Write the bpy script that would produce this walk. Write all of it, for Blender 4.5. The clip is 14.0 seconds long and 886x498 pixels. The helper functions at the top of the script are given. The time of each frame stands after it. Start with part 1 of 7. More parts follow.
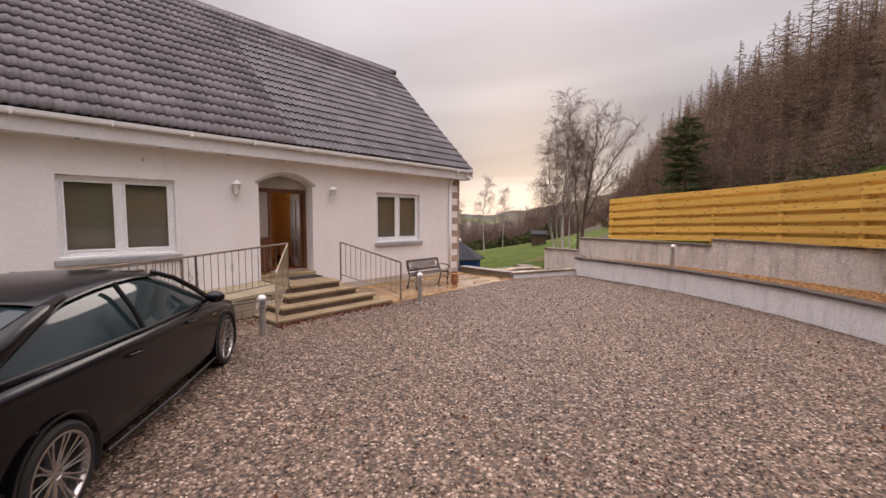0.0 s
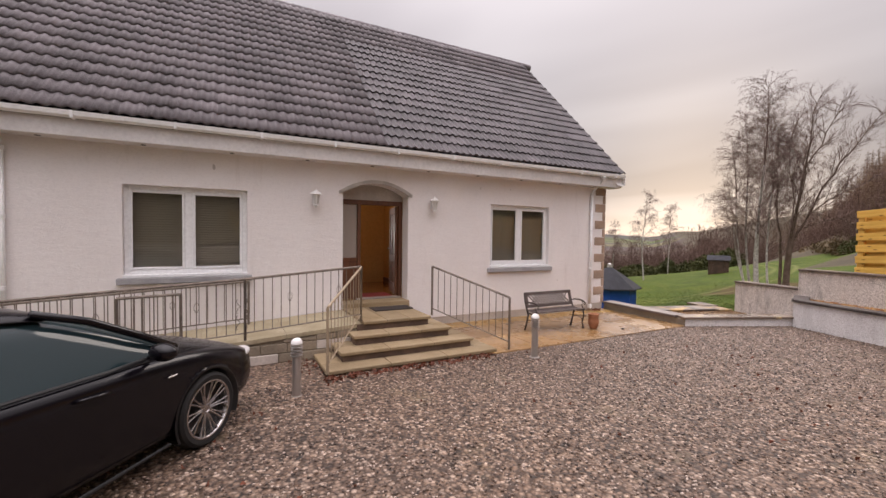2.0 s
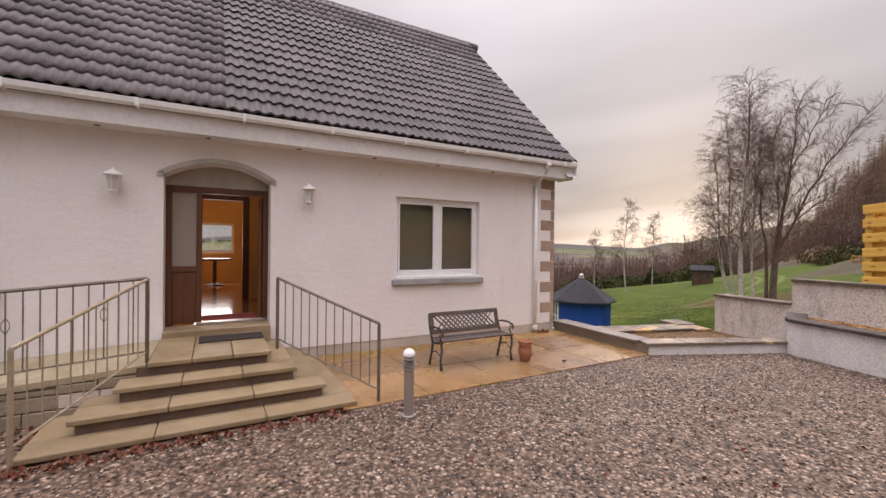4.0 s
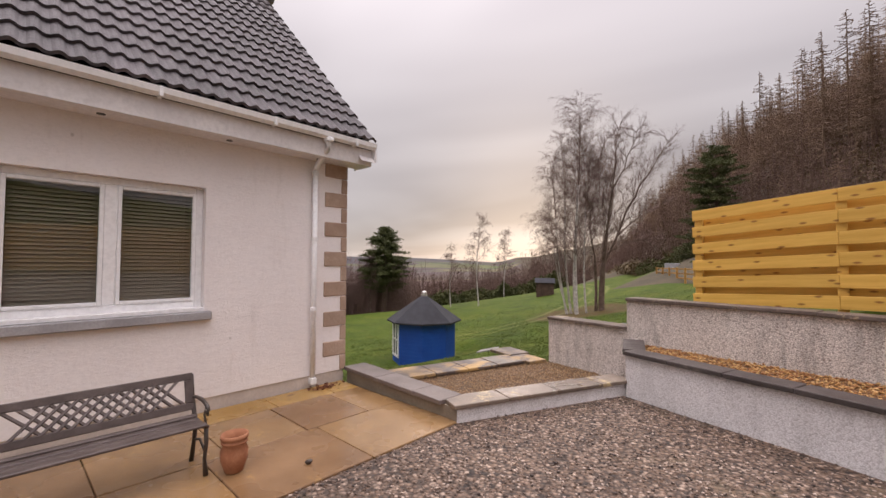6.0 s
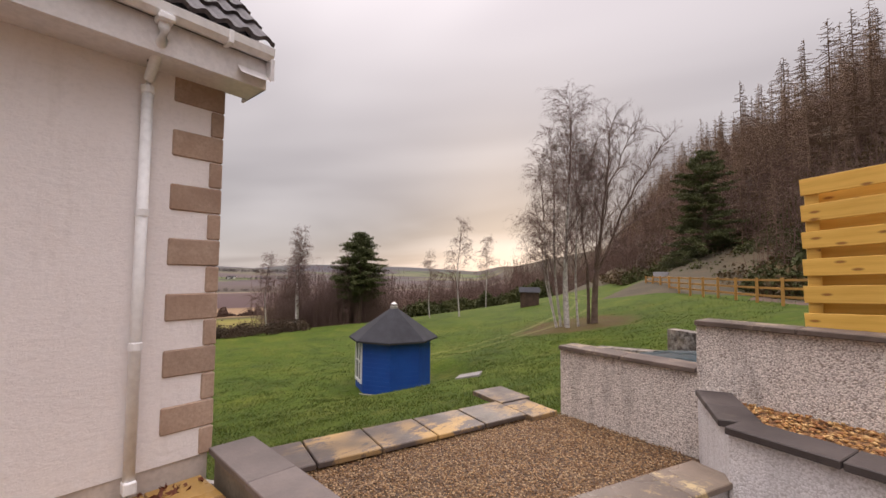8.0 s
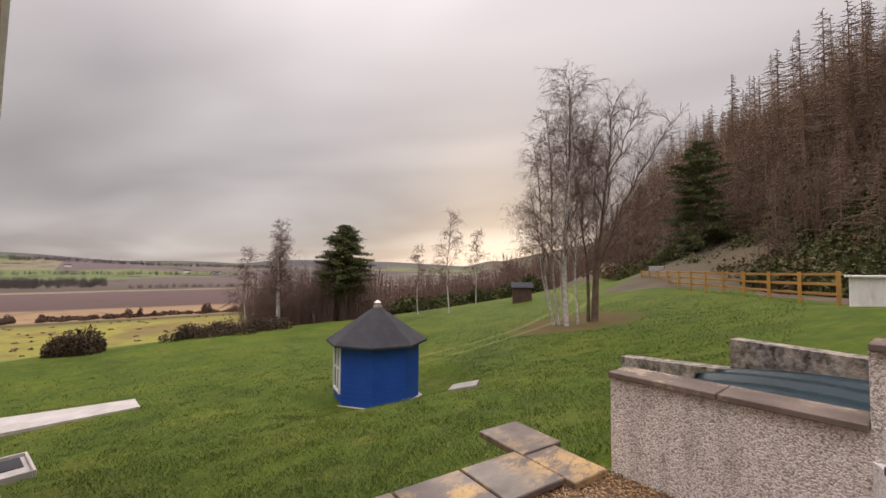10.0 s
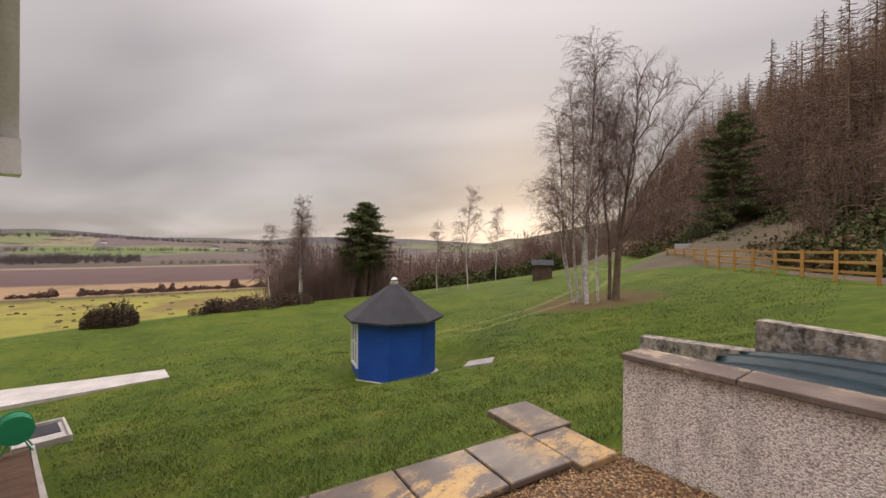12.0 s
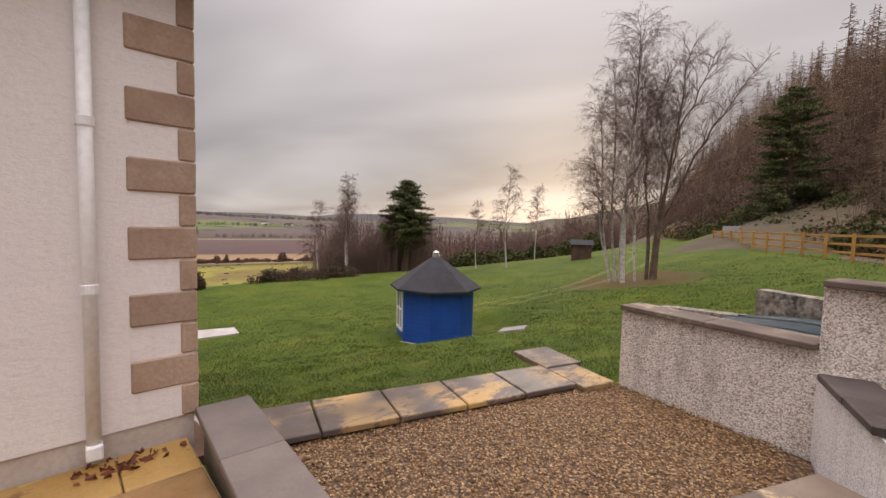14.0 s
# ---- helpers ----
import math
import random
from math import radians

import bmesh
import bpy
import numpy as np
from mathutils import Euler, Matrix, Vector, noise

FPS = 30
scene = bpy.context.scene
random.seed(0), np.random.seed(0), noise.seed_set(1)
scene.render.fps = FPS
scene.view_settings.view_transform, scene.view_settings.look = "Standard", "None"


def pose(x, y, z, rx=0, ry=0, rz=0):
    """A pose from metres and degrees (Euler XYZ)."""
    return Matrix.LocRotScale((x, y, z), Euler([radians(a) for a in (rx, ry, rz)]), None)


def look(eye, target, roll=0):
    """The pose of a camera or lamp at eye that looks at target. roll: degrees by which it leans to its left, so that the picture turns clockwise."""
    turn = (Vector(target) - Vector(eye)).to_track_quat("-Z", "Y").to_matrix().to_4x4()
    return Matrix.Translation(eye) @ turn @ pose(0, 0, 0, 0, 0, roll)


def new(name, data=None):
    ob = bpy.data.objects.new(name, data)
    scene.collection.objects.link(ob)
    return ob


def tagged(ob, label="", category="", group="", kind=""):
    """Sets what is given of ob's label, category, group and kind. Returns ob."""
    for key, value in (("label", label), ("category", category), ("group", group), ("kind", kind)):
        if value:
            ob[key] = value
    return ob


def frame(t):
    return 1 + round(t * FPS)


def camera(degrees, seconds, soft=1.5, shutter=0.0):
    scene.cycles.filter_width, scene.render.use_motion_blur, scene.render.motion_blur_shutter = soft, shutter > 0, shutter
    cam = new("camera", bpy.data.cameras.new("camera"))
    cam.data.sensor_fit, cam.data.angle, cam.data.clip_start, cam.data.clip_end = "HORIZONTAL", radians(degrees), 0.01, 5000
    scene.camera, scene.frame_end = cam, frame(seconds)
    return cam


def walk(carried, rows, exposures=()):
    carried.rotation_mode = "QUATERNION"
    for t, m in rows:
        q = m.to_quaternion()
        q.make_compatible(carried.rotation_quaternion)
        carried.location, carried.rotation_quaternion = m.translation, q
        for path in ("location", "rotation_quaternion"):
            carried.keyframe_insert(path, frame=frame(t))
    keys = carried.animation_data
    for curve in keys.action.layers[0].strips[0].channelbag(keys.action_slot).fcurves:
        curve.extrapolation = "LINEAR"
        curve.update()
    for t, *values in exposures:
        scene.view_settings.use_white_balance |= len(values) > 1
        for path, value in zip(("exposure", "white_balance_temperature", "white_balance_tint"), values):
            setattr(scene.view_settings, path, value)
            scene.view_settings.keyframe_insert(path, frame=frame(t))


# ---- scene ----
cam = camera(94.0, 14.0)
PATH = [
    (0, (-0.243, -0.936, 1.902), (-1.575, 0.547, 1.744), 0.3),
    (0.5, (-0.475, -0.3, 1.819), (-1.843, 1.151, 1.663), 0.5),
    (1, (-0.861, 0.285, 1.791), (-2.325, 1.639, 1.647), 0.6),
    (1.5, (-1.324, 0.781, 1.828), (-2.931, 1.966, 1.71), 0.8),
    (2, (-1.704, 1.211, 1.858), (-3.473, 2.14, 1.791), 0.8),
    (4.3, (-2.912, 4.195, 1.677), (-4.647, 5.189, 1.693), 0.4),
    (4.5, (-2.975, 4.552, 1.661), (-4.637, 5.666, 1.679), 0.4),
    (5, (-3.224, 5.233, 1.626), (-4.742, 6.535, 1.649), 0.3),
    (5.5, (-3.62, 5.868, 1.665), (-5.033, 7.283, 1.704), 0.3),
    (6, (-4.075, 6.43, 1.708), (-5.437, 7.892, 1.776), 0.3),
    (6.5, (-4.459, 6.928, 1.678), (-5.811, 8.399, 1.776), 0.4),
    (7, (-4.772, 7.496, 1.633), (-6.123, 8.966, 1.747), 0.6),
    (7.5, (-5.128, 8.051, 1.617), (-6.458, 9.54, 1.734), 0.5),
    (8, (-5.637, 8.511, 1.618), (-6.932, 10.031, 1.73), 0.5),
    (8.5, (-6.062, 8.865, 1.593), (-7.311, 10.423, 1.702), 0.5),
    (11, (-6.878, 10.055, 1.593), (-8.153, 11.595, 1.657), 0.4),
    (11.5, (-6.853, 10.074, 1.591), (-8.163, 11.585, 1.626), 0.5),
    (12, (-6.759, 9.943, 1.586), (-8.088, 11.437, 1.563), 0.5),
    (12.5, (-6.619, 9.806, 1.583), (-7.945, 11.301, 1.506), 0.6),
    (13, (-6.379, 9.788, 1.564), (-7.71, 11.276, 1.452), 0.9),
    (13.5, (-6.22, 9.673, 1.541), (-7.589, 11.126, 1.409), 1.2),
    (14, (-6.096, 9.23, 1.513), (-7.557, 10.59, 1.383), 1.5),
]
EXPOSURES = [(0.0, 0.45, 6850, 17), (2.2, 0.45, 6750, 15), (5.0, 0.40, 6750, 16), (9.0, 0.35, 6900, 15), (11.0, 0.33, 7000, 13), (14.0, 0.35, 6950, 14)]
CAR_X, CAR_Y, CAR_RZ = -5.23, -0.49, 141.2
HUT_RZ = 20
walk(cam, [(t, look(eye, target, roll)) for t, eye, target, roll in PATH], EXPOSURES)

# ---- light ----
GLOW = 121.0      # bearing of the bright gap over the horizon, degrees from +x
world = bpy.data.worlds.new("sky")
scene.world = world
world.use_nodes = True
SKY_HORIZON, SKY_ZENITH = 0.43, 4.2


def build_world():
    nt = world.node_tree
    nt.nodes.clear()
    n = nt.nodes.new
    ln = nt.links.new
    out, bg = n("ShaderNodeOutputWorld"), n("ShaderNodeBackground")
    sky = n("ShaderNodeTexSky")
    sky.sky_type, sky.sun_disc = "NISHITA", False
    sky.sun_elevation, sky.sun_rotation = radians(12), radians(90 - GLOW)
    tc, sep = n("ShaderNodeTexCoord"), n("ShaderNodeSeparateXYZ")
    ln(tc.outputs["Generated"], sep.inputs[0])

    def m(op, a, b=None, clamp=False):
        q = n("ShaderNodeMath")
        q.operation, q.use_clamp = op, clamp
        for k, v in enumerate((a, b)):
            if v is None:
                continue
            if isinstance(v, (int, float)):
                q.inputs[k].default_value = v
            else:
                ln(v, q.inputs[k])
        return q.outputs[0]
    up = m("MAXIMUM", sep.outputs[2], 0.0)
    den = m("ADD", up, 0.10)
    comb = n("ShaderNodeCombineXYZ")
    ln(m("DIVIDE", sep.outputs[0], den), comb.inputs[0])
    ln(m("DIVIDE", sep.outputs[1], den), comb.inputs[1])
    mp = n("ShaderNodeMapping")
    mp.inputs["Rotation"].default_value = (0, 0, radians(-48))
    mp.inputs["Scale"].default_value = (0.32, 0.62, 1)
    ln(comb.outputs[0], mp.inputs[0])
    cl = n("ShaderNodeTexNoise")
    cl.inputs["Scale"].default_value, cl.inputs["Detail"].default_value = 0.75, 3.5
    cl.inputs["Roughness"].default_value, cl.inputs["Distortion"].default_value = 0.42, 0.5
    ln(mp.outputs[0], cl.inputs["Vector"])
    ramp = n("ShaderNodeValToRGB")
    e = ramp.color_ramp.elements
    e[0].position, e[0].color = 0.38, (0.565, 0.54, 0.575, 1)
    e[1].position, e[1].color = 0.62, (0.97, 0.945, 0.98, 1)
    ln(cl.outputs[0], ramp.inputs[0])
    # overcast: brightest overhead
    lum = m("ADD", m("MULTIPLY", m("POWER", up, 3.2), SKY_ZENITH - SKY_HORIZON), SKY_HORIZON)
    # pale warm gap low down
    g = radians(GLOW)
    dot = n("ShaderNodeVectorMath")
    dot.operation = "DOT_PRODUCT"
    ln(tc.outputs["Generated"], dot.inputs[0])
    dot.inputs[1].default_value = (math.cos(g), math.sin(g), 0.04)
    near = m("POWER", m("MAXIMUM", dot.outputs["Value"], 0.0), 60.0)
    side = m("POWER", m("MAXIMUM", dot.outputs["Value"], 0.0), 2.0)
    band = m("POWER", m("SUBTRACT", 1.0, m("MULTIPLY", up, 7.0, True), True), 2.0)
    band = m("MULTIPLY", band, m("ADD", 0.12, m("MULTIPLY", side, 0.25)))
    spot = m("MULTIPLY", near, m("POWER", m("SUBTRACT", 1.0, m("MULTIPLY", up, 3.0, True), True), 3.0))
    warm = n("ShaderNodeMix")
    warm.data_type = "RGBA"
    ln(m("ADD", m("MULTIPLY", band, 1.1), m("MULTIPLY", spot, 0.2), True), warm.inputs[0])
    ln(ramp.outputs[0], warm.inputs[6])
    warm.inputs[7].default_value = (1.14, 1.075, 1.03, 1)
    sc = n("ShaderNodeVectorMath")
    sc.operation = "SCALE"
    ln(warm.outputs[2], sc.inputs[0])
    ln(m("ADD", lum, m("MULTIPLY", spot, 0.16)), sc.inputs["Scale"])
    ns = n("ShaderNodeVectorMath")
    ns.operation = "SCALE"
    ln(sky.outputs[0], ns.inputs[0])
    ns.inputs["Scale"].default_value = 0.006
    add = n("ShaderNodeVectorMath")
    add.operation = "ADD"
    ln(sc.outputs[0], add.inputs[0])
    ln(ns.outputs[0], add.inputs[1])
    ln(add.outputs[0], bg.inputs[0])
    bg.inputs[1].default_value = 1.0
    ln(bg.outputs[0], out.inputs[0])


build_world()
sun = new("sun", bpy.data.lights.new("sun", "SUN"))
sun.data.energy, sun.data.angle, sun.data.color = 0.5, radians(25), (1.0, 0.93, 0.86)
sun.matrix_world = look((0, 0, 0), (-math.cos(radians(GLOW)), -math.sin(radians(GLOW)), -0.6))

# ---- materials ----


def nodes(name):
    mt = bpy.data.materials.new(name)
    mt.use_nodes = True
    nt = mt.node_tree
    return mt, nt, nt.nodes["Principled BSDF"]


def noise_tex(nt, scale, detail=4, rough=0.6, stretch=None, coord="Object"):
    tc = nt.nodes.new("ShaderNodeTexCoord")
    mp = nt.nodes.new("ShaderNodeMapping")
    if stretch:
        mp.inputs["Scale"].default_value = stretch
    src = nt.nodes.new("ShaderNodeNewGeometry").outputs["Position"] if coord == "Position" else tc.outputs[coord]
    nt.links.new(src, mp.inputs[0])
    t = nt.nodes.new("ShaderNodeTexNoise")
    t.inputs["Scale"].default_value, t.inputs["Detail"].default_value, t.inputs["Roughness"].default_value = scale, detail, rough
    nt.links.new(mp.outputs[0], t.inputs["Vector"])
    return t.outputs[0]


def ramp_of(nt, fac, stops):
    r = nt.nodes.new("ShaderNodeValToRGB")
    e = r.color_ramp.elements
    while len(e) < len(stops):
        e.new(0.5)
    for k, (p, c) in enumerate(stops):
        e[k].position, e[k].color = p, (*c, 1)
    nt.links.new(fac, r.inputs[0])
    return r.outputs[0]


def mix(nt, fac, a, b, mode="MIX"):
    q = nt.nodes.new("ShaderNodeMix")
    q.data_type, q.blend_type = "RGBA", mode
    for sock, v in ((q.inputs[0], fac), (q.inputs[6], a), (q.inputs[7], b)):
        if isinstance(v, tuple):
            sock.default_value = (*v, 1)
        elif isinstance(v, (int, float)):
            sock.default_value = v
        else:
            nt.links.new(v, sock)
    return q.outputs[2]


def bump(nt, p, height, strength, dist):
    b = nt.nodes.new("ShaderNodeBump")
    b.inputs["Strength"].default_value, b.inputs["Distance"].default_value = strength, dist
    nt.links.new(height, b.inputs["Height"])
    nt.links.new(b.outputs[0], p.inputs["Normal"])
    return b


def rnd(nt, island=False):
    if island:
        return nt.nodes.new("ShaderNodeNewGeometry").outputs["Random Per Island"]
    return nt.nodes.new("ShaderNodeObjectInfo").outputs["Random"]


def surface(name, c1, c2, scale=3.0, fine=40.0, rough=0.8, bump_s=0.3, bump_d=0.004, metal=0.0, c3=None, vary=0.0, island=False, stretch=None, contrast=(0.35, 0.65), spec=None, coord="Object"):
    """Two or three colours at two scales, with fine relief."""
    mt, nt, p = nodes(name)
    big = noise_tex(nt, scale, 4, 0.6, stretch, coord)
    small = noise_tex(nt, fine, 3, 0.6, stretch, coord)
    col = ramp_of(nt, big, [(contrast[0], c1), (contrast[1], c2)])
    dark = tuple(v * 0.78 for v in c1)
    col = mix(nt, ramp_of(nt, small, [(0.4, (0, 0, 0)), (0.75, (0.55, 0.55, 0.55))]), col, c3 if c3 else dark)
    if vary:
        v = ramp_of(nt, rnd(nt, island), [(0, (1 - vary,) * 3), (1, (1 + vary,) * 3)])
        col = mix(nt, 1.0, col, v, "MULTIPLY")
    nt.links.new(col, p.inputs["Base Color"])
    p.inputs["Roughness"].default_value, p.inputs["Metallic"].default_value = rough, metal
    if spec is not None:
        p.inputs["Specular IOR Level"].default_value = spec
    if bump_s:
        bump(nt, p, small, bump_s, bump_d)
    return mt


def harl_mat(name, c1, c2, size, streaks, strength=0.8):
    """Roughcast wall: pale chips with dark gaps, and runs of dirt under the copings."""
    mt, nt, p = nodes(name)
    tc = nt.nodes.new("ShaderNodeTexCoord")
    warp = nt.nodes.new("ShaderNodeVectorMath")
    warp.operation = "ADD"
    wob = nt.nodes.new("ShaderNodeTexNoise")
    wob.inputs["Scale"].default_value = size * 0.5
    nt.links.new(tc.outputs["Object"], wob.inputs["Vector"])
    sc = nt.nodes.new("ShaderNodeVectorMath")
    sc.operation = "SCALE"
    sc.inputs["Scale"].default_value = 0.03
    nt.links.new(wob.outputs["Color"], sc.inputs[0])
    nt.links.new(tc.outputs["Object"], warp.inputs[0])
    nt.links.new(sc.outputs[0], warp.inputs[1])
    v = nt.nodes.new("ShaderNodeTexVoronoi")
    v.inputs["Scale"].default_value = size
    nt.links.new(warp.outputs[0], v.inputs["Vector"])
    sep = nt.nodes.new("ShaderNodeSeparateColor")
    nt.links.new(v.outputs["Color"], sep.inputs[0])
    col = ramp_of(nt, noise_tex(nt, 1.3, 4, 0.6), [(0.3, c1), (0.7, c2)])
    tone = ramp_of(nt, sep.outputs[0], [(0.0, (0.55, 0.50, 0.47)), (0.2, (0.9, 0.88, 0.86)), (1.0, (1.2, 1.19, 1.17))])
    col = mix(nt, strength, col, mix(nt, 1.0, col, tone, "MULTIPLY"))
    gap = ramp_of(nt, v.outputs["Distance"], [(0.46, (1, 1, 1)), (0.76, (0.42, 0.37, 0.33))])
    col = mix(nt, strength, col, mix(nt, 1.0, col, gap, "MULTIPLY"))
    run = noise_tex(nt, 2.2, 5, 0.65, (2.2, 2.2, 0.35))
    col = mix(nt, ramp_of(nt, run, [(0.5, (0, 0, 0)), (0.72, (streaks,) * 3)]), col, (0.17, 0.15, 0.13))
    nt.links.new(col, p.inputs["Base Color"])
    p.inputs["Roughness"].default_value = 0.9
    inv = nt.nodes.new("ShaderNodeMath")
    inv.operation = "MULTIPLY"
    inv.inputs[1].default_value = -1
    nt.links.new(v.outputs["Distance"], inv.inputs[0])
    bump(nt, p, inv.outputs[0], strength, 0.012)
    return mt


def dash_render(name, c1, c2):
    """Wet-dash house render: soft lumps, faint trowel marks, a few pits and dirty runs."""
    mt, nt, p = nodes(name)
    lump = noise_tex(nt, 34, 5, 0.7, (1.0, 0.8, 1.35))
    wide = noise_tex(nt, 7, 3, 0.6, (1.0, 0.6, 1.6))
    col = ramp_of(nt, noise_tex(nt, 0.9, 4, 0.55), [(0.3, c1), (0.7, c2)])
    col = mix(nt, ramp_of(nt, lump, [(0.48, (0, 0, 0)), (0.75, (0.3, 0.3, 0.3))]), col, tuple(v * 0.72 for v in c1))
    run = noise_tex(nt, 2.6, 5, 0.7, (1.6, 1.6, 0.25))
    col = mix(nt, ramp_of(nt, run, [(0.58, (0, 0, 0)), (0.8, (0.3, 0.3, 0.3))]), col, (0.52, 0.46, 0.41))
    pit = noise_tex(nt, 5.5, 2, 0.4, (1, 1, 0.6))
    col = mix(nt, ramp_of(nt, pit, [(0.775, (0, 0, 0)), (0.80, (0.7, 0.7, 0.7))]), col, (0.40, 0.36, 0.34))
    nt.links.new(col, p.inputs["Base Color"])
    p.inputs["Roughness"].default_value = 0.92
    add = nt.nodes.new("ShaderNodeMath")
    add.operation = "ADD"
    nt.links.new(lump, add.inputs[0])
    nt.links.new(wide, add.inputs[1])
    bump(nt, p, add.outputs[0], 0.5, 0.014)
    return mt


def stones_mat(name, cols, size, depth=0.02, rough=0.75, stain=None):
    """A bed of small stones: cells of several colours, rounded."""
    mt, nt, p = nodes(name)
    tc = nt.nodes.new("ShaderNodeTexCoord")
    v = nt.nodes.new("ShaderNodeTexVoronoi")
    v.inputs["Scale"].default_value = size
    nt.links.new(tc.outputs["Object"], v.inputs["Vector"])
    sep = nt.nodes.new("ShaderNodeSeparateColor")
    nt.links.new(v.outputs["Color"], sep.inputs[0])
    k = len(cols) - 1
    col = ramp_of(nt, sep.outputs[0], [(i / k, c) for i, c in enumerate(cols)])
    # Shadow between the stones is put into the colour: cells darken towards their edges.
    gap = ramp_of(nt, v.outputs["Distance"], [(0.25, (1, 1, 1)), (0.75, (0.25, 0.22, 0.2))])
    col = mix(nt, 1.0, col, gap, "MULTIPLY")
    big = ramp_of(nt, noise_tex(nt, 0.5, 4, 0.6), [(0.3, (0.82, 0.82, 0.84)), (0.7, (1.12, 1.1, 1.06))])
    col = mix(nt, 1.0, col, big, "MULTIPLY")
    if stain:
        col = mix(nt, ramp_of(nt, noise_tex(nt, 1.4, 5, 0.7), [(0.58, (0, 0, 0)), (0.72, (0.4, 0.4, 0.4))]), col, stain)
    nt.links.new(col, p.inputs["Base Color"])
    p.inputs["Roughness"].default_value = rough
    inv = nt.nodes.new("ShaderNodeMath")
    inv.operation = "MULTIPLY"
    inv.inputs[1].default_value = -1
    nt.links.new(v.outputs["Distance"], inv.inputs[0])
    bump(nt, p, inv.outputs[0], 1.0, depth)
    return mt


def plain(name, c, rough=0.5, metal=0.0, coat=0.0, vary=0.0):
    mt, nt, p = nodes(name)
    if vary:
        v = ramp_of(nt, rnd(nt), [(0, tuple(x * (1 - vary) for x in c)), (1, tuple(x * (1 + vary) for x in c))])
        nt.links.new(v, p.inputs["Base Color"])
    else:
        p.inputs["Base Color"].default_value = (*c, 1)
    p.inputs["Roughness"].default_value, p.inputs["Metallic"].default_value = rough, metal
    p.inputs["Coat Weight"].default_value = coat
    return mt


def glass_mat(name, tint=(0.9, 0.93, 0.92)):
    mt, nt, p = nodes(name)
    p.inputs["Base Color"].default_value = (*tint, 1)
    p.inputs["Roughness"].default_value = 0.01
    p.inputs["Transmission Weight"].default_value = 1.0
    p.inputs["IOR"].default_value = 1.52
    return mt


def stone_patch(name, c1, c2, lichen, amount, scale=2.5, rough=0.7, wet=0.0, grain=None, tints=None, spec=0.22):
    """Paving slab or coping: grey-brown stone with patches where the face has worn to a paler colour."""
    mt, nt, p = nodes(name)
    col = ramp_of(nt, noise_tex(nt, scale, 5, 0.65, None), [(0.35, c1), (0.65, c2)])
    v = ramp_of(nt, rnd(nt), [(0, (0.86,) * 3), (1, (1.12,) * 3)])
    col = mix(nt, 1.0, col, v, "MULTIPLY")
    pat = noise_tex(nt, 2.4, 10, 0.8, grain)
    mask = ramp_of(nt, pat, [(0.60 - amount * 0.22, (0, 0, 0)), (0.66 - amount * 0.22, (1, 1, 1))])
    where = ramp_of(nt, noise_tex(nt, 1.3, 2, 0.5, None, "Position"), [(0.40, (0.05,) * 3), (0.58, (1, 1, 1))])
    col = mix(nt, mix(nt, 1.0, mask, where, "MULTIPLY"), col, lichen)
    if tints:
        col = mix(nt, 1.0, col, ramp_of(nt, rnd(nt), [(0.0, tints[0]), (0.5, (1, 1, 1)), (1.0, tints[1])]), "MULTIPLY")
    col = mix(nt, ramp_of(nt, noise_tex(nt, 60, 3, 0.7), [(0.5, (0, 0, 0)), (0.8, (0.35, 0.35, 0.35))]), col, (0.08, 0.07, 0.06))
    nt.links.new(col, p.inputs["Base Color"])
    r = ramp_of(nt, noise_tex(nt, 1.4, 3, 0.6), [(0.4, (rough - wet,) * 3), (0.6, (rough,) * 3)])
    nt.links.new(r, p.inputs["Roughness"])
    p.inputs["Specular IOR Level"].default_value = spec
    bump(nt, p, noise_tex(nt, 26, 5, 0.7), 0.35, 0.006)
    return mt


def wood_mat(name, c1, c2, knots=True, rough=0.7, scale=(1, 1, 1), axis=1):
    mt, nt, p = nodes(name)
    st = [9.0, 9.0, 9.0]
    st[axis] = 0.55
    g = noise_tex(nt, 2.2, 5, 0.65, tuple(st))
    col = ramp_of(nt, g, [(0.3, c1), (0.7, c2)])
    v = ramp_of(nt, rnd(nt), [(0, (0.88,) * 3), (1, (1.1,) * 3)])
    col = mix(nt, 1.0, col, v, "MULTIPLY")
    if knots:
        tc = nt.nodes.new("ShaderNodeTexCoord")
        sep, com, add = nt.nodes.new("ShaderNodeSeparateXYZ"), nt.nodes.new("ShaderNodeCombineXYZ"), nt.nodes.new("ShaderNodeMath")
        nt.links.new(tc.outputs["Object"], sep.inputs[0])
        add.operation, add.inputs[2].default_value = "MULTIPLY_ADD", 0.0
        nt.links.new(rnd(nt), add.inputs[0])
        add.inputs[1].default_value = 37.0
        nt.links.new(sep.outputs[0], add.inputs[2])
        nt.links.new(add.outputs[0], com.inputs[0])
        nt.links.new(sep.outputs[2], com.inputs[1])
        mp = nt.nodes.new("ShaderNodeMapping")
        mp.inputs["Scale"].default_value = (2.3, 7.0, 1)
        nt.links.new(com.outputs[0], mp.inputs[0])
        k = nt.nodes.new("ShaderNodeTexVoronoi")
        k.voronoi_dimensions = "2D"
        k.inputs["Scale"].default_value = 1.0
        nt.links.new(mp.outputs[0], k.inputs["Vector"])
        col = mix(nt, ramp_of(nt, k.outputs["Distance"], [(0.05, (0.9,) * 3), (0.115, (0, 0, 0))]), col, tuple(x * v for x, v in zip(c1, (0.42, 0.28, 0.3))))
    nt.links.new(col, p.inputs["Base Color"])
    p.inputs["Roughness"].default_value = rough
    bump(nt, p, g, 0.2, 0.003)
    return mt


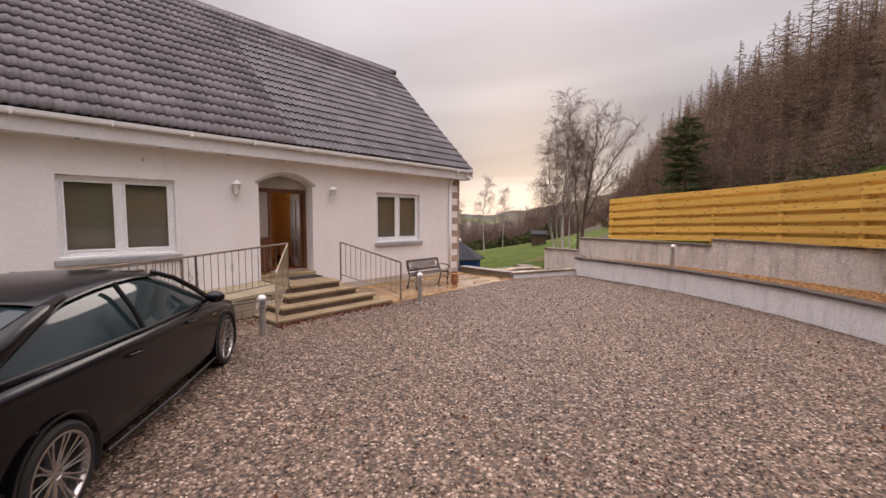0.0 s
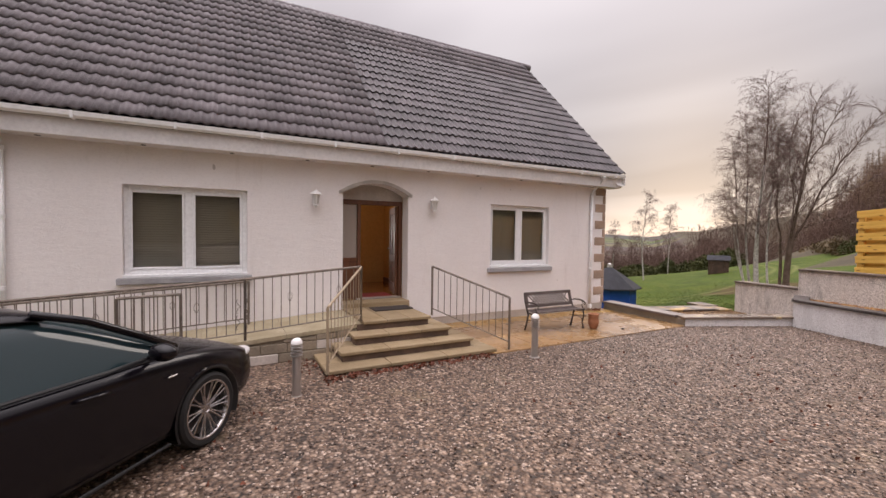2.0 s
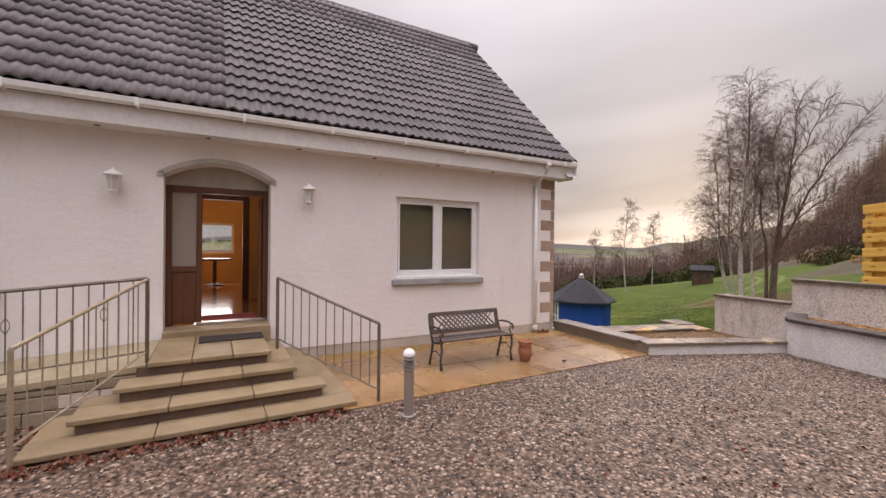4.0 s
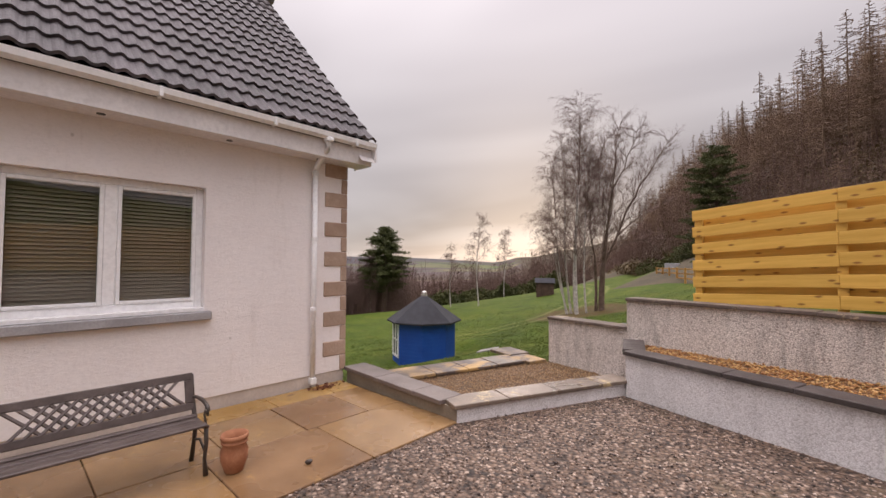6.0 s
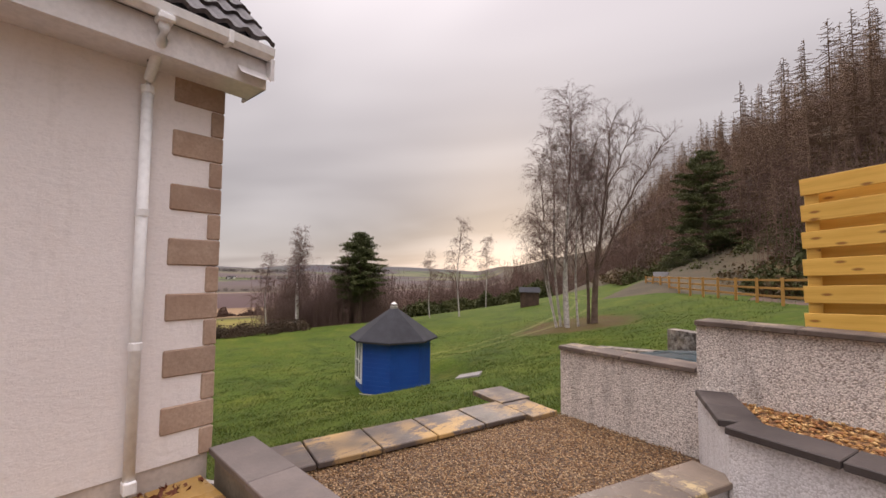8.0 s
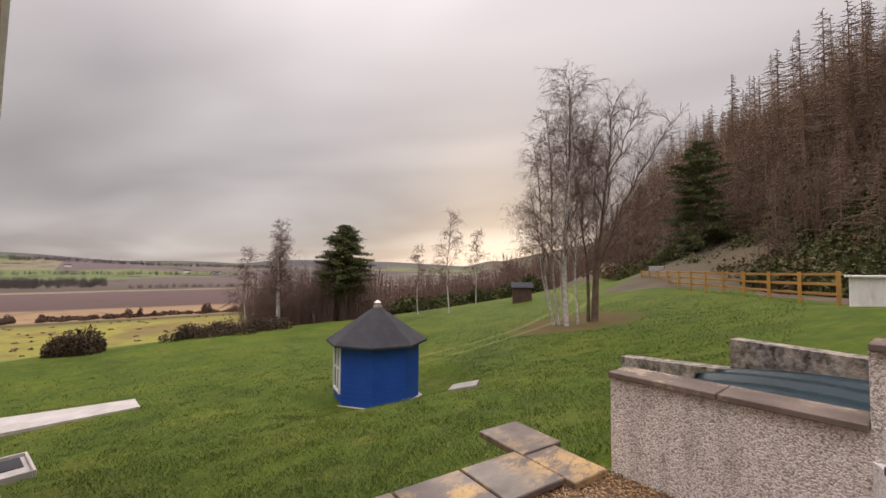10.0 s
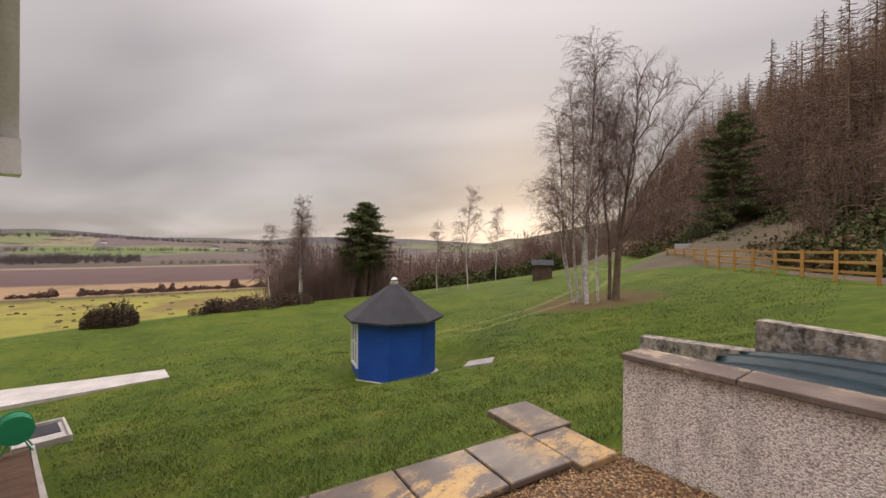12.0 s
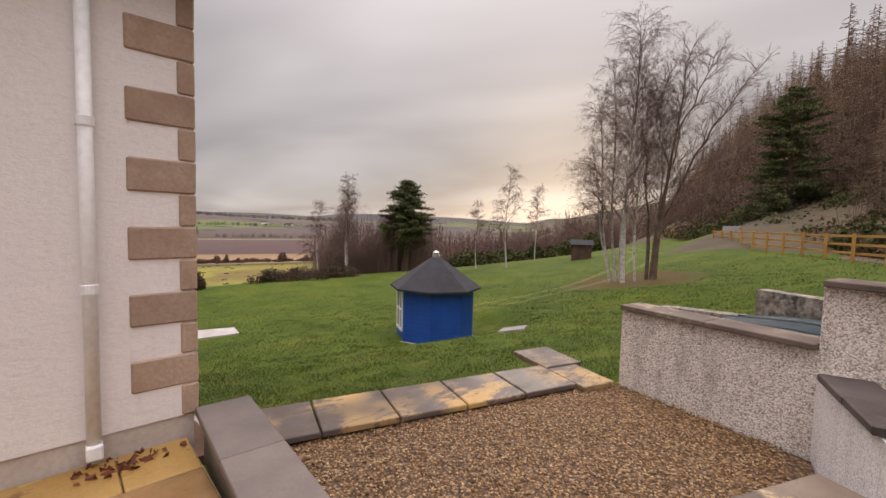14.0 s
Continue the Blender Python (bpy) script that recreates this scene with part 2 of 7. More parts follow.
def grass_mat(name, cols, far):
    """Lawn: mown green with yellow-green and mossy patches, worn soil under the birches and two faint wheel tracks."""
    mt, nt, p = nodes(name)

    def m(op, a, b=0.0, clamp=False):
        q = nt.nodes.new("ShaderNodeMath")
        q.operation, q.use_clamp = op, clamp
        for k, v in enumerate((a, b)):
            if isinstance(v, (int, float)):
                q.inputs[k].default_value = v
            else:
                nt.links.new(v, q.inputs[k])
        return q.outputs[0]
    a = noise_tex(nt, 0.35, 5, 0.65)
    b = noise_tex(nt, 4.0, 6, 0.75)
    col = ramp_of(nt, a, [(0.3, cols[0]), (0.5, cols[1]), (0.72, cols[2])])
    col = mix(nt, ramp_of(nt, noise_tex(nt, 1.1, 5, 0.7), [(0.5, (0, 0, 0)), (0.72, (0.5,) * 3)]), col, (0.15, 0.135, 0.03))
    col = mix(nt, ramp_of(nt, b, [(0.42, (0, 0, 0)), (0.72, (0.7,) * 3)]), col, tuple(v * 0.45 for v in cols[0]))
    tc = nt.nodes.new("ShaderNodeTexCoord")
    sep = nt.nodes.new("ShaderNodeSeparateXYZ")
    nt.links.new(tc.outputs["Object"], sep.inputs[0])
    X, Y = sep.outputs[0], sep.outputs[1]
    dist = lambda cx, cy: m("SQRT", m("ADD", m("POWER", m("SUBTRACT", X, cx), 2.0), m("POWER", m("SUBTRACT", Y, cy), 2.0)))
    worn = m("SUBTRACT", m("ADD", m("MULTIPLY", a, 4.0), 1.6), dist(-14.6, 29.6), True)
    col = mix(nt, m("MULTIPLY", worn, ramp_of(nt, b, [(0.3, (0.3,) * 3), (0.6, (0.9,) * 3)])), col, (0.115, 0.062, 0.03))
    ring = dist(-48.0, 31.0)
    for r in (30.6, 32.0):
        t = m("SUBTRACT", 1.0, m("DIVIDE", m("ABSOLUTE", m("SUBTRACT", ring, r)), 0.28), True)
        t = m("MULTIPLY", m("MULTIPLY", t, 0.6), m("MULTIPLY", m("SUBTRACT", Y, 19.0), 0.2, True))
        col = mix(nt, m("MULTIPLY", t, m("GREATER_THAN", X, -30.0)), col, (0.20, 0.205, 0.07))
    nt.links.new(col, p.inputs["Base Color"])
    p.inputs["Roughness"].default_value = 0.85
    p.inputs["Specular IOR Level"].default_value = 0.15
    bump(nt, p, b, 0.8, 0.06)
    return mt


M = {}
M["render"] = dash_render("white_render", (0.83, 0.78, 0.77), (0.89, 0.845, 0.835))
M["plinth"] = surface("plinth_render", (0.50, 0.43, 0.38), (0.62, 0.55, 0.50), 2, 30)
M["harl"] = harl_mat("roughcast", (0.72, 0.655, 0.61), (0.92, 0.86, 0.82), 84, 0.55, 0.85)
M["harl_white"] = harl_mat("roughcast_painted", (0.74, 0.72, 0.73), (0.84, 0.82, 0.83), 75, 0.25, 0.4)
M["bedwall"] = surface("bed_wall_stone", (0.20, 0.16, 0.12), (0.32, 0.26, 0.19), 2, 30, 0.85)
M["quoin"] = surface("sandstone", (0.34, 0.23, 0.17), (0.46, 0.34, 0.26), 2.5, 45, 0.9, 0.5, 0.006, vary=0.12)
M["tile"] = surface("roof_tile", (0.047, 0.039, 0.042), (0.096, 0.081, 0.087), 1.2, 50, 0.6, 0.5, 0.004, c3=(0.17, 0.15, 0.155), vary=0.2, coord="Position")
# Paler copy of roof_tile: brightness of the joined rows is evened out in colour.
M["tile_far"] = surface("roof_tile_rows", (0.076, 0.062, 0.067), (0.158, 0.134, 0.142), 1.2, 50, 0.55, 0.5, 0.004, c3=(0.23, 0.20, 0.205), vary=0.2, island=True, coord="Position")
M["upvc"] = surface("white_plastic", (0.87, 0.865, 0.87), (0.91, 0.905, 0.91), 2, 20, 0.35, 0.0)
M["fascia"] = surface("white_fascia", (0.72, 0.69, 0.69), (0.82, 0.79, 0.79), 1.5, 20, 0.45, 0.1)
M["sill"] = surface("sill_stone", (0.30, 0.29, 0.30), (0.42, 0.41, 0.42), 3, 50, 0.8)
M["arch"] = surface("arch_stone", (0.40, 0.36, 0.33), (0.52, 0.48, 0.44), 3, 40, 0.85)
M["wood_door"] = wood_mat("door_wood", (0.09, 0.030, 0.014), (0.16, 0.060, 0.026), False, 0.5, axis=2)
M["ochre"] = surface("ochre_paint", (0.62, 0.38, 0.16), (0.68, 0.44, 0.2), 1, 20, 0.7)
M["parquet"] = wood_mat("hall_floor", (0.20, 0.075, 0.025), (0.34, 0.14, 0.05), False, 0.12, axis=0)
M["glass"] = glass_mat("window_glass")
M["glass_frost"] = plain("frosted_glass", (0.34, 0.29, 0.26), 0.25)
M["blind"] = plain("blind_slat", (0.42, 0.35, 0.27), 0.45)
M["dark_room"] = surface("room_wall", (0.42, 0.36, 0.30), (0.5, 0.43, 0.36), 1, 10, 0.9)
M["patio"] = stone_patch("buff_flagstone", (0.20, 0.115, 0.05), (0.31, 0.19, 0.09), (0.40, 0.25, 0.09), 0.15, 1.1, 0.42, 0.28, tints=((0.97, 0.90, 0.92), (1.08, 1.02, 0.88)), spec=0.4)
M["patio_edge"] = stone_patch("ochre_flagstone", (0.30, 0.165, 0.045), (0.42, 0.26, 0.085), (0.22, 0.12, 0.05), 0.1, 1.2, 0.42, 0.25, spec=0.4)
M["step"] = stone_patch("step_stone", (0.26, 0.19, 0.11), (0.35, 0.265, 0.165), (0.23, 0.165, 0.08), 0.25, 1.8, 0.65, 0.1)
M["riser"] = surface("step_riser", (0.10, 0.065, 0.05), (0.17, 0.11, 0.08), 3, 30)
M["ramp"] = surface("ramp_concrete", (0.33, 0.27, 0.17), (0.45, 0.38, 0.26), 2, 30, 0.8)
M["slab"] = stone_patch("weathered_slab", (0.075, 0.058, 0.050), (0.13, 0.10, 0.088), (0.46, 0.29, 0.11), 0.62, 1.3, 0.6, 0.22, grain=(1.6, 0.7, 1), spec=0.42)
M["coping_dark"] = stone_patch("dark_coping", (0.05, 0.04, 0.038), (0.095, 0.078, 0.073), (0.16, 0.13, 0.11), 0.1, 2, 0.55, 0.12)
M["coping_mid"] = stone_patch("grey_brown_coping", (0.12, 0.096, 0.088), (0.18, 0.145, 0.13), (0.2, 0.16, 0.13), 0.1, 2, 0.5, 0.15, spec=0.4)
M["coping_tan"] = stone_patch("tan_coping", (0.15, 0.115, 0.09), (0.25, 0.19, 0.145), (0.50, 0.38, 0.20), 0.3, 1.6, 0.42, 0.18, tints=((0.8, 0.78, 0.78), (1.15, 1.1, 1.0)), spec=0.4)
M["coping"] = stone_patch("grey_coping", (0.095, 0.072, 0.06), (0.17, 0.13, 0.11), (0.46, 0.36, 0.25), 0.3, 2.5, 0.6, 0.1)
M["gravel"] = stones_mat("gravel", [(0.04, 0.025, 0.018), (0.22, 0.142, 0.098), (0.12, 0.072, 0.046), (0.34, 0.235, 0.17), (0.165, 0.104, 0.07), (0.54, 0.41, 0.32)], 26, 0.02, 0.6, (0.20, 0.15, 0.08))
M["pebble"] = plain("pebble", (0.3, 0.24, 0.21), 0.6)
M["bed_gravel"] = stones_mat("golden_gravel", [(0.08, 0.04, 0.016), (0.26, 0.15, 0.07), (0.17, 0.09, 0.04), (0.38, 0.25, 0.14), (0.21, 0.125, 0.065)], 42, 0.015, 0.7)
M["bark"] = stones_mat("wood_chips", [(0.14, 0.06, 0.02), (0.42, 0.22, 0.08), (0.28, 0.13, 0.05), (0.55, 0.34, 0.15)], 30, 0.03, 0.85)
M["grass"] = grass_mat("lawn", [(0.038, 0.064, 0.006), (0.068, 0.106, 0.008), (0.112, 0.135, 0.013)], False)
M["blade"] = plain("grass_blade", (0.078, 0.118, 0.009), 0.7)
M["fence"] = wood_mat("treated_pine", (0.60, 0.33, 0.05), (0.78, 0.48, 0.11), True, 0.65, axis=0)
M["rail_wood"] = wood_mat("rail_timber", (0.36, 0.18, 0.04), (0.48, 0.26, 0.07), False, 0.7, axis=0)
M["iron"] = surface("galvanised_rail", (0.16, 0.13, 0.11), (0.28, 0.23, 0.19), 8, 60, 0.5, 0.2, 0.001, metal=0.5)
M["rail_tan"] = surface("weathered_handrail", (0.32, 0.24, 0.16), (0.42, 0.33, 0.23), 6, 60, 0.6, 0.1)
M["cast"] = surface("dark_cast_iron", (0.035, 0.025, 0.02), (0.07, 0.05, 0.04), 8, 70, 0.5, 0.3, 0.002)
M["bench_wood"] = surface("bench_slats", (0.07, 0.05, 0.045), (0.13, 0.10, 0.09), 6, 60, 0.5, 0.2, 0.002)
M["steel"] = plain("brushed_steel", (0.50, 0.47, 0.45), 0.38, 0.8)
M["white"] = plain("white_enamel", (0.82, 0.8, 0.79), 0.4)
M["lens"] = plain("opal_lens", (0.62, 0.6, 0.58), 0.3)
M["terracotta"] = surface("terracotta", (0.30, 0.11, 0.05), (0.42, 0.19, 0.10), 8, 50, 0.85)
M["paint"] = plain("car_paint", (0.004, 0.003, 0.005), 0.2, 0.0, 0.1)
M["paint"].node_tree.nodes["Principled BSDF"].inputs["Specular IOR Level"].default_value = 0.3
M["carglass"] = plain("car_glass", (0.016, 0.03, 0.034), 0.05, 0.0, 0.0)
M["black"] = plain("black_trim", (0.008, 0.008, 0.009), 0.4)
M["rubber"] = plain("tyre_rubber", (0.012, 0.011, 0.011), 0.8)
M["alloy"] = plain("alloy", (0.42, 0.39, 0.38), 0.25, 0.9)
M["headlight"] = plain("headlight", (0.5, 0.48, 0.47), 0.1)
M["blue"] = surface("blue_boards", (0.002, 0.055, 0.31), (0.004, 0.075, 0.38), 2, 30, 0.6, 0.2)
M["felt"] = surface("roof_felt", (0.022, 0.022, 0.027), (0.04, 0.04, 0.048), 2, 60, 0.9, 0.5, 0.004)
M["teal"] = surface("teal_cover", (0.015, 0.045, 0.06), (0.03, 0.075, 0.095), 1, 20, 0.35, 0.1)
M["hose"] = plain("green_hose", (0.01, 0.28, 0.13), 0.4)
M["pathc"] = surface("path_concrete", (0.36, 0.33, 0.31), (0.50, 0.46, 0.44), 1.5, 20, 0.75)
M["ramp_grey"] = surface("grey_concrete", (0.20, 0.185, 0.175), (0.30, 0.28, 0.265), 3, 30, 0.8)
M["soil"] = surface("soil", (0.06, 0.03, 0.018), (0.15, 0.08, 0.045), 2, 14, 0.95, 0.8, 0.02)
M["track"] = surface("track", (0.075, 0.042, 0.026), (0.12, 0.07, 0.047), 0.6, 8, 0.9)
M["brown_leaf"] = plain("dead_leaf", (0.16, 0.045, 0.02), 0.7, vary=0.4)
M["birch_bark"] = surface("birch_bark", (0.40, 0.35, 0.32), (0.74, 0.69, 0.65), 3, 7, 0.8, 0.3, 0.01, c3=(0.035, 0.028, 0.025), stretch=(1, 1, 2.2))
M["bark_brown"] = surface("bark_brown", (0.11, 0.07, 0.05), (0.20, 0.14, 0.11), 4, 20, 0.9, 0.4, 0.01)
M["twig"] = plain("twig", (0.17, 0.105, 0.09), 0.8)
M["twig_grey"] = plain("twig_grey", (0.27, 0.20, 0.18), 0.8)
M["larch"] = surface("larch_twig", (0.15, 0.092, 0.060), (0.27, 0.175, 0.115), 0.1, 1.5, 0.9, 0.0)
M["brush"] = surface("brushwood", (0.105, 0.060, 0.045), (0.185, 0.112, 0.085), 0.08, 1.0, 0.95, 0.0)
M["needle"] = surface("needles", (0.055, 0.065, 0.020), (0.115, 0.125, 0.042), 0.5, 4, 0.8, 0.0)
M["gorse"] = surface("gorse", (0.045, 0.055, 0.013), (0.095, 0.095, 0.028), 0.5, 4, 0.9, 0.0)
M["shed"] = surface("shed_boards", (0.06, 0.035, 0.025), (0.11, 0.065, 0.045), 2, 30, 0.85)
M["oldwall"] = surface("stained_roughcast", (0.055, 0.042, 0.034), (0.24, 0.195, 0.15), 5.0, 14, 0.95, 1.0, 0.03, c3=(0.6, 0.56, 0.52), contrast=(0.4, 0.6), stretch=(1, 1, 0.8))
# Emission of the light added under the hall ceiling.
M["lamp_glow"] = plain("lamp_glow", (0.8, 0.7, 0.5), 0.4)
M["lamp_glow"].node_tree.nodes["Principled BSDF"].inputs["Emission Color"].default_value = (1.0, 0.72, 0.40, 1)
M["lamp_glow"].node_tree.nodes["Principled BSDF"].inputs["Emission Strength"].default_value = 10
M["far_brush"] = surface("far_brushwood", (0.075, 0.064, 0.058), (0.115, 0.098, 0.09), 0.02, 0.2, 0.95, 0.0)
M["bramble"] = surface("bramble", (0.045, 0.032, 0.018), (0.095, 0.06, 0.034), 0.6, 4.0, 0.95, 0.0)
M["underbrush"] = surface("underbrush", (0.085, 0.058, 0.026), (0.16, 0.11, 0.05), 0.3, 3.0, 0.95, 0.0)
M["mat"] = plain("door_mat", (0.03, 0.022, 0.02), 0.95)
M["red"] = surface("red_mat", (0.25, 0.02, 0.015), (0.32, 0.03, 0.02), 3, 40, 0.9)

# ---- building helpers ----
SHARED = {}


def part(name, bm, material, parent=None, label="", kind="", smooth=False):
    """Links a bmesh as one mesh object under a thing or a part."""
    me = bpy.data.meshes.new(name)
    bm.to_mesh(me)
    bm.free()
    mats = material if isinstance(material, (list, tuple)) else [material]
    for mt in mats:
        me.materials.append(M[mt])
    if smooth:
        me.polygons.foreach_set("use_smooth", [True] * len(me.polygons))
    ob = new(name, me)
    if parent:
        ob.parent = parent
    return tagged(ob, label, kind=kind)


def thing(name, label, category, group="", at=(0, 0, 0), rz=0):
    ob = new(name)
    ob.empty_display_size = 0.1
    ob.matrix_basis = pose(*at, 0, 0, rz)
    return tagged(ob, label, category, group)


def box(bm, a, b, bevel=0.0, m=None):
    """A box from corner a to corner b, with its edges eased."""
    c = [(x + y) / 2 for x, y in zip(a, b)]
    d = [max(abs(y - x), 1e-4) for x, y in zip(a, b)]
    mat = Matrix.Translation(c) @ Matrix.Diagonal((*d, 1))
    if m is not None:
        mat = m @ mat
    vs = bmesh.ops.create_cube(bm, size=1, matrix=mat)["verts"]
    if bevel:
        es = list({e for v in vs for e in v.link_edges})
        bmesh.ops.bevel(bm, geom=es, offset=min(bevel, min(d) * 0.4), segments=1, affect="EDGES")
    return bm


def boxes(*args, bevel=0.0):
    bm = bmesh.new()
    for a, b in args:
        box(bm, a, b, bevel)
    return bm


def tube(bm, pts, radii, sides=8, cap=True):
    """A tube along points; radii: one or one each."""
    pts = [Vector(p) for p in pts]
    if isinstance(radii, (int, float)):
        radii = [radii] * len(pts)
    rings = []
    for i, p in enumerate(pts):
        d = (pts[min(i + 1, len(pts) - 1)] - pts[max(i - 1, 0)]).normalized()
        a = d.orthogonal() if abs(d.z) > 0.98 else d.cross(Vector((0, 0, 1)))
        a.normalize()
        b = d.cross(a).normalized()
        rings.append([bm.verts.new(p + (a * math.cos(2 * math.pi * k / sides) + b * math.sin(2 * math.pi * k / sides)) * radii[i]) for k in range(sides)])
    for r, s in zip(rings, rings[1:]):
        for k in range(sides):
            bm.faces.new((r[k], r[(k + 1) % sides], s[(k + 1) % sides], s[k]))
    if cap:
        bm.faces.new(rings[0][::-1])
        bm.faces.new(rings[-1])
    return bm


def spun(bm, profile, sides=24, at=(0, 0, 0), axis=None):
    """A body of revolution from (radius, height) pairs."""
    m = Matrix.Translation(at) @ (axis or Matrix())
    rings = []
    for r, z in profile:
        rings.append([bm.verts.new(m @ Vector((max(r, 1e-4) * math.cos(2 * math.pi * k / sides), max(r, 1e-4) * math.sin(2 * math.pi * k / sides), z))) for k in range(sides)])
    for r, s in zip(rings, rings[1:]):
        for k in range(sides):
            bm.faces.new((r[k], r[(k + 1) % sides], s[(k + 1) % sides], s[k]))
    bm.faces.new(rings[0][::-1])
    bm.faces.new(rings[-1])
    return bm


def prism(bm, outline, z0, z1):
    """An upright solid over an outline of (x, y); z may be a number or a function of x, y."""
    f = lambda z, p: z(*p) if callable(z) else z
    lo = [bm.verts.new((*p, f(z0, p))) for p in outline]
    hi = [bm.verts.new((*p, f(z1, p))) for p in outline]
    n = len(outline)
    bm.faces.new(lo[::-1])
    bm.faces.new(hi)
    for k in range(n):
        bm.faces.new((lo[k], lo[(k + 1) % n], hi[(k + 1) % n], hi[k]))
    return bm


def soup(name, verts, faces, materials, island_mat=None, parent=None, label="", category="", kind="", smooth=False):
    """One mesh from numpy arrays of vertices and of faces with equal corners."""
    me = bpy.data.meshes.new(name)
    verts, faces = np.asarray(verts, np.float32), np.asarray(faces, np.int32)
    me.vertices.add(len(verts))
    me.vertices.foreach_set("co", verts.ravel())
    k = faces.shape[1]
    me.loops.add(faces.size)
    me.loops.foreach_set("vertex_index", faces.ravel())
    me.polygons.add(len(faces))
    me.polygons.foreach_set("loop_start", np.arange(0, faces.size, k, dtype=np.int32))
    me.polygons.foreach_set("loop_total", np.full(len(faces), k, np.int32))
    for mt in (materials if isinstance(materials, (list, tuple)) else [materials]):
        me.materials.append(M[mt])
    if island_mat is not None:
        me.polygons.foreach_set("material_index", island_mat)
    if smooth:
        me.polygons.foreach_set("use_smooth", np.ones(len(faces), bool))
    me.update(calc_edges=True)
    ob = new(name, me)
    if parent:
        ob.parent = parent
    return tagged(ob, label, category, kind=kind)


def sticks(segs, sides=3):
    """Vertices and faces (quads) of tapered sticks, from rows of x0 y0 z0 x1 y1 z1 r0 r1."""
    s = np.asarray(segs, float)
    a, b, r0, r1 = s[:, 0:3], s[:, 3:6], s[:, 6], s[:, 7]
    d = b - a
    d /= np.linalg.norm(d, axis=1, keepdims=True) + 1e-9
    ref = np.where(np.abs(d[:, 2:3]) > 0.9, np.array([[1.0, 0, 0]]), np.array([[0, 0, 1.0]]))
    u = np.cross(d, ref)
    u /= np.linalg.norm(u, axis=1, keepdims=True) + 1e-9
    w = np.cross(d, u)
    vs = []
    for c, r in ((a, r0), (b, r1)):
        for k in range(sides):
            t = 2 * math.pi * k / sides
            vs.append(c + (u * math.cos(t) + w * math.sin(t)) * r[:, None])
    v = np.stack(vs, 1).reshape(-1, 3)
    base = np.arange(len(s))[:, None, None] * 2 * sides
    f = np.array([[k, (k + 1) % sides, sides + (k + 1) % sides, sides + k] for k in range(sides)])[None]
    return v, (base + f).reshape(-1, 4)


# ---- the lie of the land ----
LAND = (-1.928, 2.078, 0.854, 0.86, -0.143, 0.413, 0.097, -0.492, 0.413, 0.029)


def ease(t):
    t = np.clip(t, 0, 1)
    return t * t * (3 - 2 * t)


def land(x, y):
    """Height of lawn, valley and hillside, without the terraces round the house."""
    x, y = np.asarray(x, float), np.asarray(y, float)
    u, v = (np.clip(x, -40, 2) + 18) / 15, (np.clip(y, -2, 56) - 25) / 15
    z = sum(c * b for c, b in zip(LAND, (1, u, v, u * u, u * v, v * v, u ** 3, u * u * v, u * v * v, v ** 3)))
    fall = np.maximum(ease((-36 - x) / 75), ease((y - 62) / 120) * ease((-18 - x - (y - 50) * 0.2) / 30))
    z = z * (1 - fall) - 30 * fall
    d = (x + 5) * 0.82 + (y - 30) * 0.57
    k = ease((d + 4) / 5) * ease((x + 34) / 14)
    z = z * (1 - k) + np.minimum(z, 0.30) * k
    hill = 74 * np.tanh(0.72 * np.maximum(d - 7.5, 0) / 74)
    far = ease((-x - 1300) / 2600)
    hill = hill * ease((y - 0.6 * x - 2) / 16)
    return z + hill + far * (75 + 22 * np.sin(y / 420 + 1) + 12 * np.sin(y / 170))


# line of the retaining walls: the planter's front and the high wall behind it
FRONT = [(-6.02, 12.0), (-5.1, 11.68), (-4.2, 11.42), (-2.95, 10.95), (-1.7, 10.18), (-0.6, 9.36), (0.45, 8.3), (1.5, 7.0), (2.5, 5.3), (3.2, 3.4), (3.7, 1.0), (3.9, -3), (3.9, -8)]
HIGH = [(-6.37, 13.08), (-5.0, 12.78), (-3.6, 12.5), (-2.25, 12.0), (-0.8, 11.3), (0.75, 10.3), (1.9, 8.7), (3.1, 7.1), (4.1, 5.2), (4.8, 3.2), (5.2, 0.9), (5.4, -3), (5.4, -8)]
LOW = [(-7.86, 13.36), (-6.37, 13.08)]
BED = [(-9.3, 9.93), (-7.0, 9.80), (-6.02, 12.06), (-6.4, 13.05), (-7.86, 13.36), (-8.6, 13.2), (-9.6, 10.2)]


def inside(poly, x, y):
    x, y = np.asarray(x, float), np.asarray(y, float)
    r = np.zeros(x.shape, bool)
    n = len(poly)
    for i in range(n):
        (x1, y1), (x2, y2) = poly[i], poly[(i + 1) % n]
        c = ((y1 > y) != (y2 > y)) & (x < (x2 - x1) * (y - y1) / (y2 - y1 + 1e-12) + x1)
        r ^= c
    return r


YARD = [(-17.2, -12), (-17.2, 9.8), (-9.3, 9.8), (-9.5, 11.0), (-8.75, 13.3), (-8.1, 13.45)] + [HIGH[0]] + HIGH[1:] + [(5.4, -12)]


def away(line, x, y):
    """Distance from a polyline."""
    best = np.full(np.shape(x), 1e9)
    for (x1, y1), (x2, y2) in zip(line, line[1:]):
        dx, dy = x2 - x1, y2 - y1
        t = np.clip(((x - x1) * dx + (y - y1) * dy) / (dx * dx + dy * dy), 0, 1)
        best = np.minimum(best, np.hypot(x - x1 - t * dx, y - y1 - t * dy))
    return best


